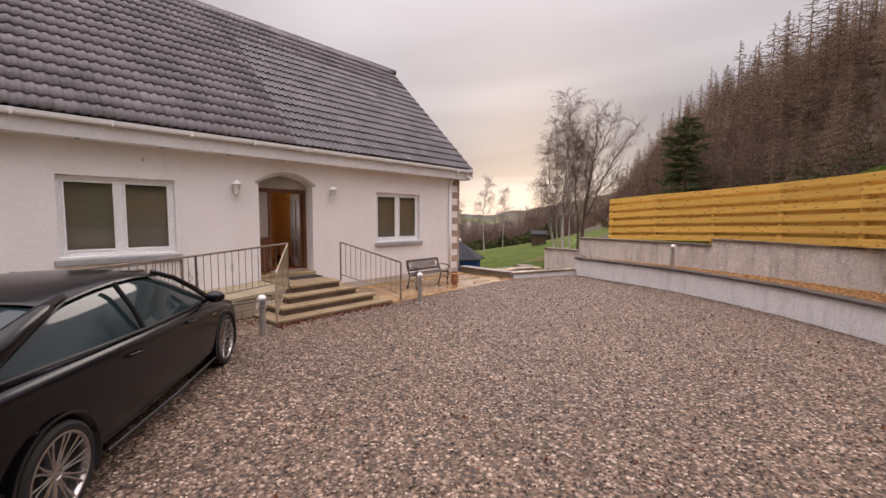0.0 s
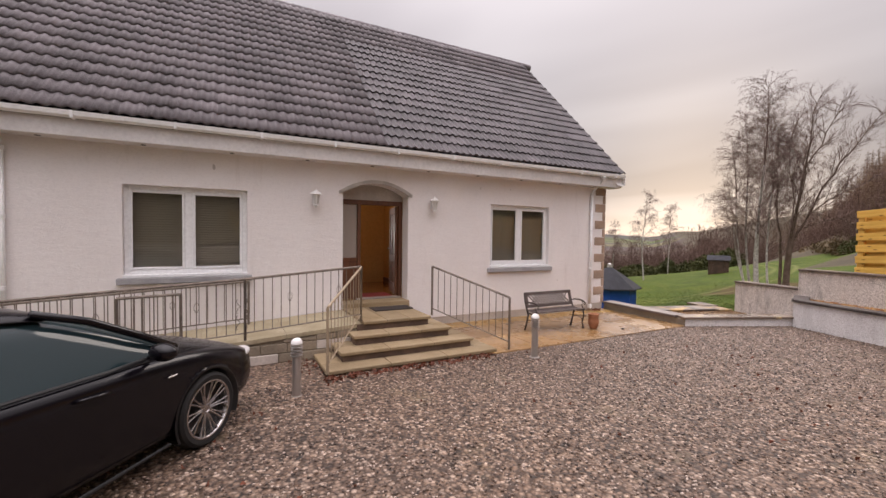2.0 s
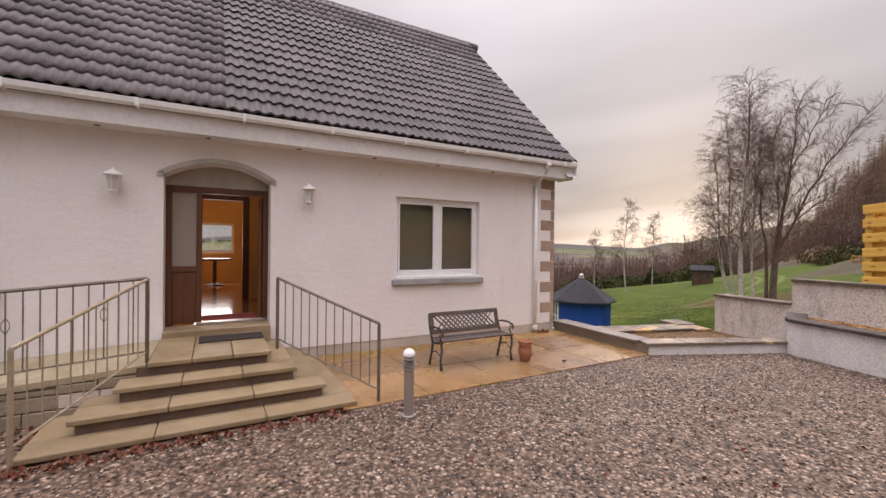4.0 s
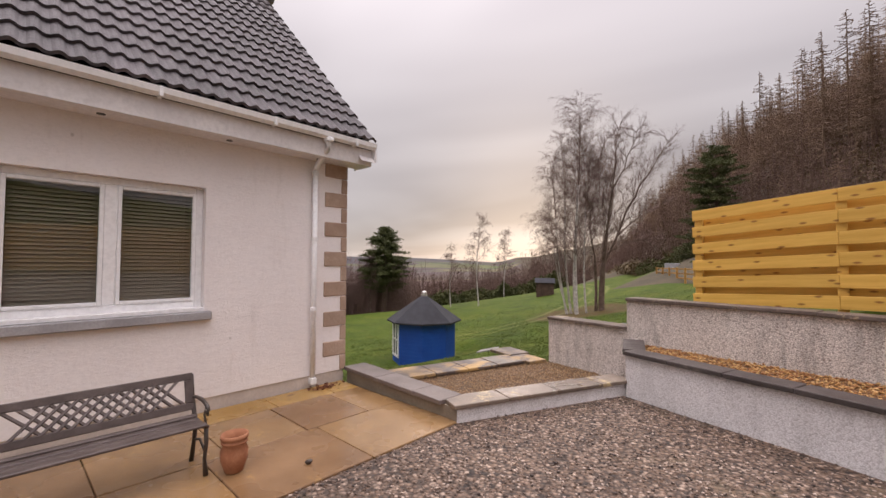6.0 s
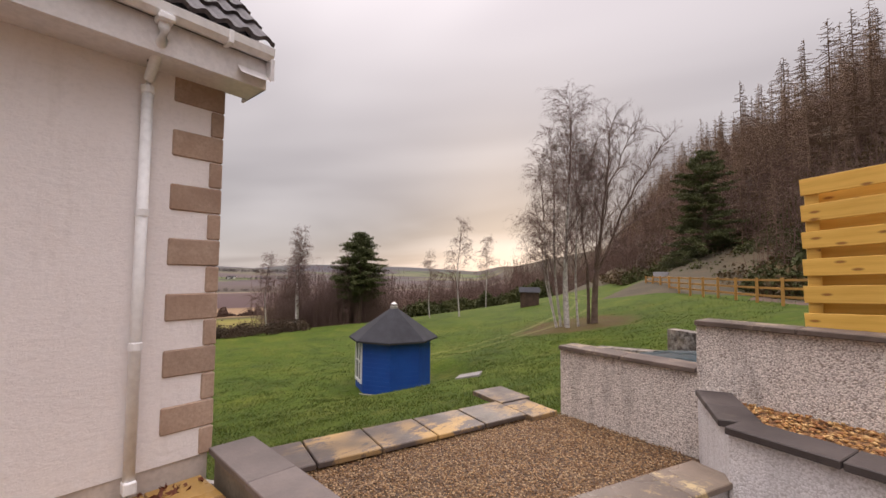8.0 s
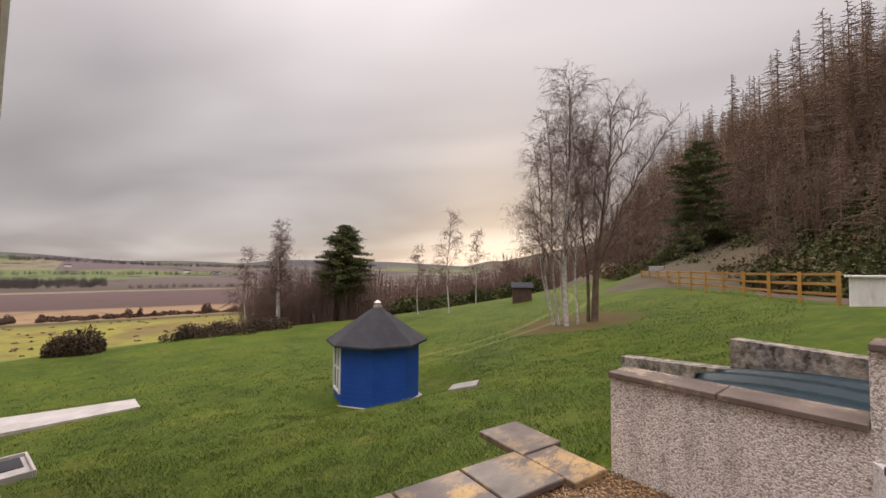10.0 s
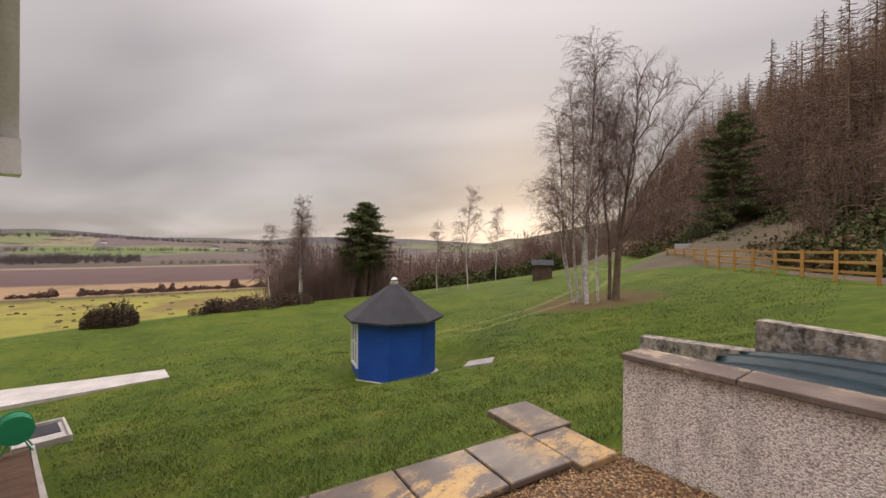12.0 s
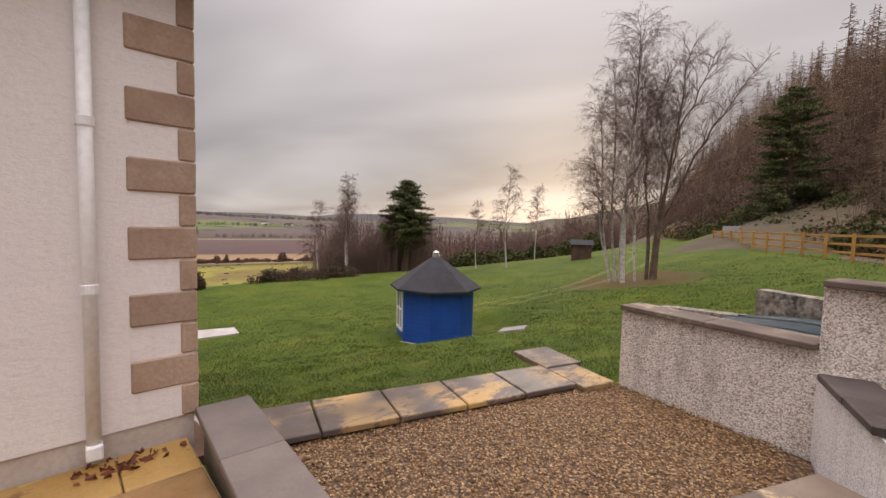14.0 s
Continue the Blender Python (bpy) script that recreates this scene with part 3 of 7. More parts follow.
def ground_z(x, y):
    x, y = np.asarray(x, float), np.asarray(y, float)
    z = land(x, y)
    hut = ease((3.4 - np.hypot(x + 16.27, y - 18.40)) / 1.5)
    z = z * (1 - hut) - 2.33 * hut
    yard = inside(YARD, x, y)
    # bank held up by the high wall
    bank = 1.02 - 0.0 * x
    k = ease((6.5 - away(HIGH, x, y)) / 5.0) * ease((x + 5.6) / 1.6)
    z = np.where(yard, z, z * (1 - k) + np.maximum(bank, z) * k)
    low = yard | (away(HIGH, x, y) < 0.62) | (away(LOW, x, y) < 0.6) | inside(BED, x, y) | ((away([(-9.3, 9.9), (-9.6, 10.3), (-8.8, 13.2)], x, y) < 0.25))
    return np.where(low, np.minimum(z, -0.40), z)


def axis_steps(lo, hi, near_lo, near_hi, step, grow, most=1e9):
    out = list(np.arange(near_lo, near_hi, step))
    for s, end in ((-1, lo), (1, hi)):
        p, h = (near_lo if s < 0 else out[-1]), step
        while s * (end - p) > 0:
            h = min(h * grow, most)
            p += s * h
            out.append(p)
    return np.array(sorted(out))


def build_ground():
    xs = axis_steps(-4200, 900, -24, 8, 0.4, 1.045)
    ys = axis_steps(-500, 4200, -6, 36, 0.4, 1.045)
    X, Y = np.meshgrid(xs, ys, indexing="ij")
    Z = ground_z(X, Y)
    rough = np.array([noise.noise(Vector((x * 0.25, y * 0.25, 0))) for x, y in zip(X.ravel(), Y.ravel())]).reshape(X.shape)
    Z = Z + rough * 0.10 * ease(away(HIGH + [], X, Y) / 8) * ~inside(YARD, X, Y)
    n, m = X.shape
    idx = np.arange(n * m).reshape(n, m)
    F = np.stack([idx[:-1, :-1], idx[1:, :-1], idx[1:, 1:], idx[:-1, 1:]], -1).reshape(-1, 4)
    cx, cy = X[:-1, :-1].ravel(), Y[:-1, :-1].ravel()
    d = (cx + 5) * 0.82 + (cy - 30) * 0.57
    lawn = (d < 1.0) & (cx > -41) & (cy < 60 + np.minimum(0, cx + 30)) | inside(YARD, cx, cy)
    mats = np.where(lawn, 0, np.where(d > 3.4, 2, np.where(d > 1.0, 3, 1))).astype(np.int32)
    mats = np.where((d > 1.0) & (cx < -30), 2, mats)
    mats = np.where(~lawn & (cy > 48) & (cx > -48) & (d > -34) & (d < 1.5), 2, mats)
    mats = np.where((cy > 48.5) & (cx > -24) | (cx > 2.5) & (cy > 12.5) | (cx > 5.7), 2, mats)
    mats = np.where((cx > 6.8) & ~((cy < -10) & (cx < 12)), 2, mats).astype(np.int32)
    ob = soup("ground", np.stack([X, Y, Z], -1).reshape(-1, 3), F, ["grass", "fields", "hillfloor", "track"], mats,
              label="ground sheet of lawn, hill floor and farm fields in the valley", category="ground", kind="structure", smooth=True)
    # nothing but hill floor beyond the track and behind the fence
    k = len(ob.data.polygons)
    c, mi = np.zeros(k * 3, np.float32), np.zeros(k, np.int32)
    ob.data.polygons.foreach_get("center", c)
    ob.data.polygons.foreach_get("material_index", mi)
    c = c.reshape(-1, 3)
    d = (c[:, 0] + 5) * 0.82 + (c[:, 1] - 30) * 0.57
    mi[((d > 3.4) | (c[:, 0] > 5.7) | (c[:, 0] > 2.5) & (c[:, 1] > 12.5)) & (mi != 1) & (d < 400)] = 2
    ob.data.polygons.foreach_set("material_index", mi)
    ob.data.update()
    return ob


def fields_mat():
    """Valley fields: strips lying across the view, meadow near, plough and stubble beyond, wood at the far rim, with
    distance haze mixed into the colour.
    """
    mt, nt, p = nodes("fields")
    tc = nt.nodes.new("ShaderNodeTexCoord")
    sep = nt.nodes.new("ShaderNodeSeparateXYZ")
    nt.links.new(tc.outputs["Object"], sep.inputs[0])

    def m(op, a, b):
        q = nt.nodes.new("ShaderNodeMath")
        q.operation = op
        for k, v in enumerate((a, b)):
            if isinstance(v, (int, float)):
                q.inputs[k].default_value = v
            else:
                nt.links.new(v, q.inputs[k])
        return q.outputs[0]
    big = noise_tex(nt, 0.004, 2, 0.5)
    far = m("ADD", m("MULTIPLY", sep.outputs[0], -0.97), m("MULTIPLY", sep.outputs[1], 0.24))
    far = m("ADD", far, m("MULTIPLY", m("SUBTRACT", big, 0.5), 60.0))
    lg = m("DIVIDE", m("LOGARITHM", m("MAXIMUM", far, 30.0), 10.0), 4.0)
    L = lambda v: math.log10(v) / 4
    near = ramp_of(nt, lg, [(L(60), (0.12, 0.15, 0.028)), (L(130), (0.19, 0.185, 0.04)), (L(300), (0.24, 0.22, 0.055)), (L(318), (0.05, 0.045, 0.03)), (L(326), (0.30, 0.20, 0.115)),
                            (L(395), (0.26, 0.175, 0.105)), (L(405), (0.10, 0.066, 0.064)), (L(640), (0.125, 0.085, 0.082)), (L(652), (0.30, 0.25, 0.17)), (L(672), (0.09, 0.075, 0.06)), (L(1000), (0.13, 0.10, 0.09))])
    blk = nt.nodes.new("ShaderNodeTexVoronoi")
    blk.inputs["Scale"].default_value = 1.0
    wv = nt.nodes.new("ShaderNodeMapping")
    wv.inputs["Scale"].default_value = (0.0016, 0.0030, 0)
    nt.links.new(tc.outputs["Object"], wv.inputs[0])
    nt.links.new(wv.outputs[0], blk.inputs["Vector"])
    sc = nt.nodes.new("ShaderNodeSeparateColor")
    nt.links.new(blk.outputs["Color"], sc.inputs[0])
    quilt = ramp_of(nt, sc.outputs[1], [(0.0, (0.11, 0.085, 0.088)), (0.3, (0.145, 0.112, 0.11)), (0.45, (0.16, 0.17, 0.085)), (0.6, (0.10, 0.15, 0.05)), (0.72, (0.22, 0.19, 0.12)), (0.85, (0.085, 0.08, 0.075)), (1.0, (0.15, 0.12, 0.12))])
    hedge = ramp_of(nt, noise_tex(nt, 0.006, 5, 0.75, (0.5, 1, 0)), [(0.54, (0, 0, 0)), (0.60, (0.85,) * 3)])
    quilt = mix(nt, hedge, quilt, (0.06, 0.052, 0.05))
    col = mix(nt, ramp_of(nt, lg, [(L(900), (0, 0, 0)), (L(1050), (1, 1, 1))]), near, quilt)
    # Distance haze put into the colour: far ground turns blue-grey.
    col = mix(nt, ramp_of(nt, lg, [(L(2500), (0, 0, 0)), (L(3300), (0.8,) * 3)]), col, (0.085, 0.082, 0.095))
    scrub = ramp_of(nt, noise_tex(nt, 0.02, 5, 0.7), [(0.5, (0, 0, 0)), (0.58, (0.8,) * 3)])
    col = mix(nt, mix(nt, 1.0, scrub, ramp_of(nt, lg, [(L(150), (0, 0, 0)), (L(175), (1, 1, 1)), (L(290), (1, 1, 1)), (L(300), (0, 0, 0))]), "MULTIPLY"), col, (0.17, 0.12, 0.055))
    patch = noise_tex(nt, 0.05, 5, 0.7)
    col = mix(nt, ramp_of(nt, patch, [(0.52, (0, 0, 0)), (0.66, (0.5, 0.5, 0.5))]), col, (0.085, 0.065, 0.04))
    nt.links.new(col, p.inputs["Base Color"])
    p.inputs["Roughness"].default_value = 0.95
    p.inputs["Specular IOR Level"].default_value = 0.1
    return mt


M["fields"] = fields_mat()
M["hillfloor"] = surface("hill_floor", (0.055, 0.042, 0.022), (0.10, 0.072, 0.036), 0.3, 3, 0.95, 0.6, 0.05, c3=(0.04, 0.035, 0.018))
build_ground()

# ---- the yard ----
WALL_X, GABLE_Y, SOFFIT_Z, BASE_Z = -9.25, 9.89, 3.13, 0.17
PIPE_Y = -1.40


def yard_gravel():
    bm = bmesh.new()
    pts = [(-7.99, -8), (-7.99, 5.0), (-7.02, 5.0), (-7.02, 9.80), (-6.05, 12.0)] + FRONT[1:]
    vs = [bm.verts.new((x, y, 0)) for x, y in pts]
    f = bm.faces.new(vs)
    bmesh.ops.triangulate(bm, faces=[f])
    ret = bmesh.ops.extrude_face_region(bm, geom=list(bm.faces))
    for v in ret["geom"]:
        if isinstance(v, bmesh.types.BMVert):
            v.co.z = -0.3
    bmesh.ops.recalc_face_normals(bm, faces=list(bm.faces))
    part("gravel", bm, "gravel", None, "coarse grey-brown gravel of the parking yard", "structure")["category"] = "ground"


yard_gravel()


def offset_line(line, d):
    """The polyline moved d to its left."""
    out = []
    for i, p in enumerate(line):
        a, b = Vector(line[max(i - 1, 0)]), Vector(line[min(i + 1, len(line) - 1)])
        t = (b - a).normalized()
        out.append((p[0] - t.y * d, p[1] + t.x * d))
    return out


def along(line, step, start=0.0):
    """Points every step along a polyline, with the direction there."""
    out, need = [], start
    for (x1, y1), (x2, y2) in zip(line, line[1:]):
        L = math.hypot(x2 - x1, y2 - y1)
        while need <= L:
            t = need / L
            out.append((x1 + (x2 - x1) * t, y1 + (y2 - y1) * t, math.atan2(y2 - y1, x2 - x1)))
            need += step
        need -= L
    return out


def ribbon_wall(name, line, thick, z0, z1, mat, label, cat="wall"):
    a, b = line, offset_line(line, thick)
    bm = bmesh.new()
    rows = [[bm.verts.new((*v, z)) for v, z in ((p, z0), (q, z0), (q, z1), (p, z1))] for p, q in zip(a, b)]
    for r, s in zip(rows, rows[1:]):
        for k in range(4):
            bm.faces.new((r[k], r[(k + 1) % 4], s[(k + 1) % 4], s[k]))
    bm.faces.new(rows[0])
    bm.faces.new(rows[-1][::-1])
    bmesh.ops.recalc_face_normals(bm, faces=list(bm.faces))
    return tagged(part(name, bm, mat, None, label, "structure"), category=cat)


def coping(parent, line, a, b, z, thick, step, mat, name="coping_stone", joint=0.008):
    """Flat stones laid end to end along a line, from offset a to b."""
    pts = along(line, step)
    last = line[-1]
    pts.append((last[0], last[1], pts[-1][2]))
    for (x1, y1, t1), (x2, y2, t2) in zip(pts, pts[1:]):
        L = math.hypot(x2 - x1, y2 - y1)
        if L < 0.12:
            continue
        ang = math.atan2(y2 - y1, x2 - x1)
        n1, n2 = Vector((-math.sin(ang), math.cos(ang))), Vector((math.cos(ang), math.sin(ang)))
        j = n2 * joint / 2
        p, q = Vector((x1, y1)) + j, Vector((x2, y2)) - j
        zz = z + random.uniform(-0.004, 0.004)
        bm = bmesh.new()
        prism(bm, [tuple(p + n1 * a), tuple(q + n1 * a), tuple(q + n1 * b), tuple(p + n1 * b)], zz - thick, zz)
        bmesh.ops.recalc_face_normals(bm, faces=list(bm.faces))
        bmesh.ops.bevel(bm, geom=list(bm.edges), offset=0.006, segments=1, affect="EDGES")
        part(name, bm, mat, parent)


front = ribbon_wall("planter_wall", FRONT, 0.2, -0.2, 0.53, "harl_white", "low white roughcast planter wall round the yard")
high1 = ribbon_wall("retaining_wall", HIGH[:4], 0.22, -0.3, 1.14, "harl", "weathered roughcast retaining wall, lower length")
high2 = ribbon_wall("retaining_wall", HIGH[3:], 0.22, -0.3, 1.29, "harl", "weathered roughcast retaining wall, taller length")
lowwall = ribbon_wall("low_wall", LOW, 0.22, -1.2, 0.69, "harl", "low roughcast wall stepping down beside the gravel bed")
plend = ribbon_wall("planter_end_wall", [(-6.37, 13.08), (-6.02, 12.0)], 0.2, -0.2, 0.53, "harl_white", "short end wall of the white planter")
soil = bmesh.new()
for (p, q, r, s) in zip(offset_line(FRONT, 0.15), offset_line(FRONT, 0.15)[1:], HIGH[1:], HIGH):
    vs = [soil.verts.new((*v, z)) for z in (0.0, 0.50) for v in (p, q, r, s)]
    soil.faces.new(vs[4:])
    for k in range(4):
        soil.faces.new((vs[k], vs[(k + 1) % 4], vs[4 + (k + 1) % 4], vs[4 + k]))
bmesh.ops.remove_doubles(soil, verts=list(soil.verts), dist=0.001)
bmesh.ops.recalc_face_normals(soil, faces=list(soil.faces))
tagged(part("planter_bed", soil, "bark", None, "planter filled with orange-brown wood chips", "structure"), category="soil")
coping(front, FRONT, -0.06, 0.24, 0.585, 0.05, 0.6, "coping_dark")
coping(plend, [(-6.30, 12.9), (-6.03, 12.1)], -0.06, 0.22, 0.584, 0.05, 0.45, "coping_dark")
coping(high1, HIGH[:4], -0.05, 0.27, 1.19, 0.045, 0.75, "coping")
coping(high2, HIGH[3:], -0.05, 0.27, 1.34, 0.045, 0.75, "coping")
coping(lowwall, LOW, -0.05, 0.27, 0.735, 0.045, 0.78, "coping")

# the gravel bed beside the patio
bed_side = ribbon_wall("bed_wall", [(-7.0, 9.80), (-9.24, 9.93)], -0.2, -0.2, 0.155, "bedwall", "low stone-faced wall between patio and gravel bed")
bed_front = ribbon_wall("bed_front_wall", [(-7.0, 9.80), (-6.02, 12.06)], 0.2, -0.2, 0.155, "harl_white", "low white wall in front of the gravel bed")
coping(bed_side, [(-9.24, 9.93), (-7.20, 9.80)], -0.05, 0.3, 0.205, 0.05, 0.78, "coping_mid", joint=0.004)
coping(bed_front, [(-7.02, 9.76), (-6.0, 12.10)], -0.04, 0.30, 0.203, 0.045, 0.68, "coping_tan", joint=0.004)
bm = bmesh.new()
prism(bm, [(-9.1, 10.2), (-7.14, 10.05), (-6.18, 12.05), (-6.36, 13.04), (-7.85, 13.34), (-8.1, 13.3)], -0.4, -0.09)
bmesh.ops.recalc_face_normals(bm, faces=list(bm.faces))
tagged(part("bed_gravel", bm, "bed_gravel", None, "gravel bed of small golden stones", "structure"), category="ground")
edge = ribbon_wall("bed_kerb", [(-9.32, 10.2), (-8.42, 13.22)], -0.34, -0.9, -0.075, "bedwall", "footing under the row of weathered slabs", "kerb")
D = Vector((0.30, 0.954))
N = Vector((D.y, -D.x))
o = Vector((-9.50, 10.18))
for k in range(5):
    p = o + D * (0.605 * k)
    bm = bmesh.new()
    prism(bm, [tuple(p), tuple(p + N * 0.56), tuple(p + N * 0.56 + D * 0.59), tuple(p + D * 0.59)], -0.072, -0.022 + random.uniform(-0.005, 0.005))
    bmesh.ops.recalc_face_normals(bm, faces=list(bm.faces))
    bmesh.ops.bevel(bm, geom=list(bm.edges), offset=0.008, segments=1, affect="EDGES")
    part("slab", bm, "slab", edge)
p = o + D * 3.03
for q, w, h, z in ((p + N * 0.02, 0.62, 0.40, -0.03), (p - N * 0.50 - D * 0.02, 0.60, 0.50, -0.012)):
    bm = bmesh.new()
    prism(bm, [tuple(q), tuple(q + N * w), tuple(q + N * w + D * h), tuple(q + D * h)], z - 0.06, z)
    bmesh.ops.recalc_face_normals(bm, faces=list(bm.faces))
    bmesh.ops.bevel(bm, geom=list(bm.edges), offset=0.008, segments=1, affect="EDGES")
    part("slab", bm, "slab", edge)

# patio
patio = tagged(part("patio", boxes(((-9.3, 4.85, -0.3), (-7.03, 9.84, -0.012))), "ramp", None, "patio of buff flagstones along the house", "structure"), category="pavement")
rows = [(-9.24, -8.80), (-8.80, -7.95), (-7.95, -7.0)]
for i, (xa, xb) in enumerate(rows):
    y = 5.0 + (0.0, 0.35, 0.15)[i]
    first = True
    while y < 9.7:
        w = random.choice((0.75, 0.9, 1.05)) if not first else 0.7
        y2 = min(y + w, 9.83)
        if 9.83 - y2 < 0.3:
            y2 = 9.83
        y0 = 4.86 if first else y
        first = False
        bm = boxes(((xa + 0.004, y0 + 0.004, -0.03), (xb - 0.004, y2 - 0.004, 0.02 + random.uniform(-0.003, 0.004))), bevel=0.006)
        part("flagstone", bm, "patio_edge" if i == 0 else "patio", patio)
        y = y2

# ---- the house ----
W1, W2 = (-0.137, 1.52, 1.19, 2.545), (6.34, 8.018, 1.185, 2.55)
DOOR = (3.10, 4.39, 0.5, 2.61)


def arch_pts(y0, y1, zs, rise, n=12):
    """An arc from (y0, zs) to (y1, zs)."""
    return [(y0 + (y1 - y0) * k / n, zs + rise * (1 - (2 * k / n - 1) ** 2)) for k in range(n + 1)]


def front_wall():
    bm = bmesh.new()
    x1, x0 = WALL_X, WALL_X - 0.3

    def slab(y0, y1, z0, z1):
        box(bm, (x0, y0, z0), (x1, y1, z1))
    top, lo, ya, yb = 3.14, BASE_Z, -6.0, GABLE_Y - 0.002
    slab(ya, W1[0], lo, top)
    slab(W1[0], W1[1], lo, W1[2])
    slab(W1[0], W1[1], W1[3], top)
    slab(W1[1], DOOR[0], lo, top)
    slab(DOOR[1], W2[0], lo, top)
    slab(W2[0], W2[1], lo, W2[2])
    slab(W2[0], W2[1], W2[3], top)
    slab(W2[1], yb, lo, top)
    arc = arch_pts(DOOR[0], DOOR[1], DOOR[3], 0.2)
    for (ya_, za), (yb_, zb) in zip(arc, arc[1:]):
        q = [bm.verts.new((x, y, z)) for x in (x0, x1) for y, z in ((ya_, za), (yb_, zb), (yb_, top), (ya_, top))]
        for f in ((3, 2, 1, 0), (4, 5, 6, 7), (0, 1, 5, 4), (2, 3, 7, 6)):
            bm.faces.new([q[i] for i in f])
    bmesh.ops.remove_doubles(bm, verts=list(bm.verts), dist=0.0005)
    bmesh.ops.recalc_face_normals(bm, faces=list(bm.faces))
    ob = part("wall_front", bm, "render", None, "white wet-dash rendered front wall of the house", "structure")
    return tagged(ob, category="wall")


wall_front = front_wall()
tagged(part("plinth", boxes(((-9.56, -6.0, -0.4), (WALL_X - 0.012, 3.0, BASE_Z)), ((-9.56, 4.5, -0.4), (WALL_X - 0.012, GABLE_Y - 0.012, BASE_Z)), ((-17.1, GABLE_Y - 0.3, -2.9), (-9.56, GABLE_Y - 0.012, BASE_Z))), "plinth", None,
            "grey-pink base course under the render", "structure"), category="wall")


def gable_skew(x):
    """The gable runs a little out of square with the front."""
    return max(0.0, -9.55 - x) * 0.021


def gable_wall():
    bm = bmesh.new()
    pts = [(WALL_X - 0.3, BASE_Z), (-17.1, BASE_Z), (-17.1, 3.2), (-13.17, 7.1), (WALL_X - 0.3, 3.2)]
    a = [bm.verts.new((x, GABLE_Y - 0.002 + gable_skew(x), z)) for x, z in pts]
    b = [bm.verts.new((x, GABLE_Y - 0.3, z)) for x, z in pts]
    bm.faces.new(a)
    bm.faces.new(b[::-1])
    for k in range(5):
        bm.faces.new((a[k], a[(k + 1) % 5], b[(k + 1) % 5], b[k]))
    bmesh.ops.recalc_face_normals(bm, faces=list(bm.faces))
    tagged(part("wall_gable", bm, "render", None, "white rendered gable wall of the house", "structure"), category="wall")


gable_wall()
tagged(part("wall_back", boxes(((-17.1, -6, -2.9), (-16.8, 3.2, 3.2)), ((-17.1, 4.2, -2.9), (-16.8, GABLE_Y - 0.3, 3.2)), ((-17.1, 3.2, -2.9), (-16.8, 4.2, 1.45)), ((-17.1, 3.2, 2.35), (-16.8, 4.2, 3.2)), ((-16.8, -6, -0.4), (-9.56, -5.7, 3.2))), "render", None, "rendered back and side walls of the house", "structure"), category="wall")
tagged(part("ceiling", boxes(((-16.8, -5.7, 3.14), (-9.56, GABLE_Y - 0.3, 3.2))), "ochre", None, "ceiling of the ground-floor rooms", "structure"), category="ceiling")
tagged(part("floor", boxes(((-16.8, -5.7, 0.50), (-9.56, GABLE_Y - 0.3, 0.575))), "parquet", None, "glossy red-brown timber floor of the hall", "structure"), category="floor")


def quoins(y_corner, s, n0=-9.25):
    """Corner stones, long and short by turns; s: which way the wall runs."""
    h = (SOFFIT_Z - BASE_Z) / 14
    for k in range(14):
        z0, z1 = BASE_Z + h * k + 0.003, BASE_Z + h * (k + 1) - 0.003
        front_w, side_w = (0.355, 0.12) if k % 2 else (0.085, 0.36)
        a, b = (y_corner - s * front_w, y_corner + s * 0.014)
        bm = boxes(((WALL_X - side_w, min(a, b), z0), (WALL_X + 0.014, max(a, b), z1)), bevel=0.010)
        for v in bm.verts:
            v.co += noise.noise_vector(v.co * 9) * 0.004
        part("quoin_stone", bm, "quoin", wall_front, "brown sandstone corner block")


quoins(GABLE_Y, 1)
quoins(PIPE_Y - 0.42, -1)


def eaves(y0, y1):
    x = -8.95
    bm = boxes(((x, y0, 3.11), (x + 0.02, y1, 3.39)), ((WALL_X + 0.002, y0, 3.11), (x, y1, 3.125)), ((WALL_X - 0.1, y1 - 0.02, 3.11), (x, y1, 3.40)), bevel=0.003)
    ea = tagged(part("eaves", bm, "fascia", None, "white boxed eaves along the front of the house", "structure"), category="eaves")
    bm = bmesh.new()
    prof = [(0.0, 0.08), (0.0, 0.03), (0.03, -0.005), (0.07, -0.012), (0.105, 0.02), (0.115, 0.08), (0.105, 0.08), (0.095, 0.03), (0.07, 0.0), (0.03, 0.008), (0.012, 0.035), (0.012, 0.08)]
    a = [bm.verts.new((x + 0.021 + px, y0, 3.345 + pz)) for px, pz in prof]
    b = [bm.verts.new((x + 0.021 + px, y1 + 0.01, 3.345 + pz)) for px, pz in prof]
    for k in range(len(prof)):
        j = (k + 1) % len(prof)
        bm.faces.new((a[k], b[k], b[j], a[j]))
    bm.faces.new(a[::-1])
    bm.faces.new(b)
    bmesh.ops.recalc_face_normals(bm, faces=list(bm.faces))
    part("gutter", bm, "upvc", ea, "white plastic gutter")
    k = 0
    y = y1 - 0.35
    while y > y0:
        part("gutter_clip", boxes(((x + 0.021, y, 3.327), (x + 0.142, y + 0.035, 3.43)), bevel=0.004), "upvc", ea)
        bm = bmesh.new()
        spun(bm, [(0.0, 0), (0.035, 0), (0.035, 0.006), (0.0, 0.006)], 12, (-9.1, y - 0.4, 3.103))
        part("soffit_vent", bm, "black", ea)
        y -= 1.15
    return ea


eaves(-6.3, 10.10)


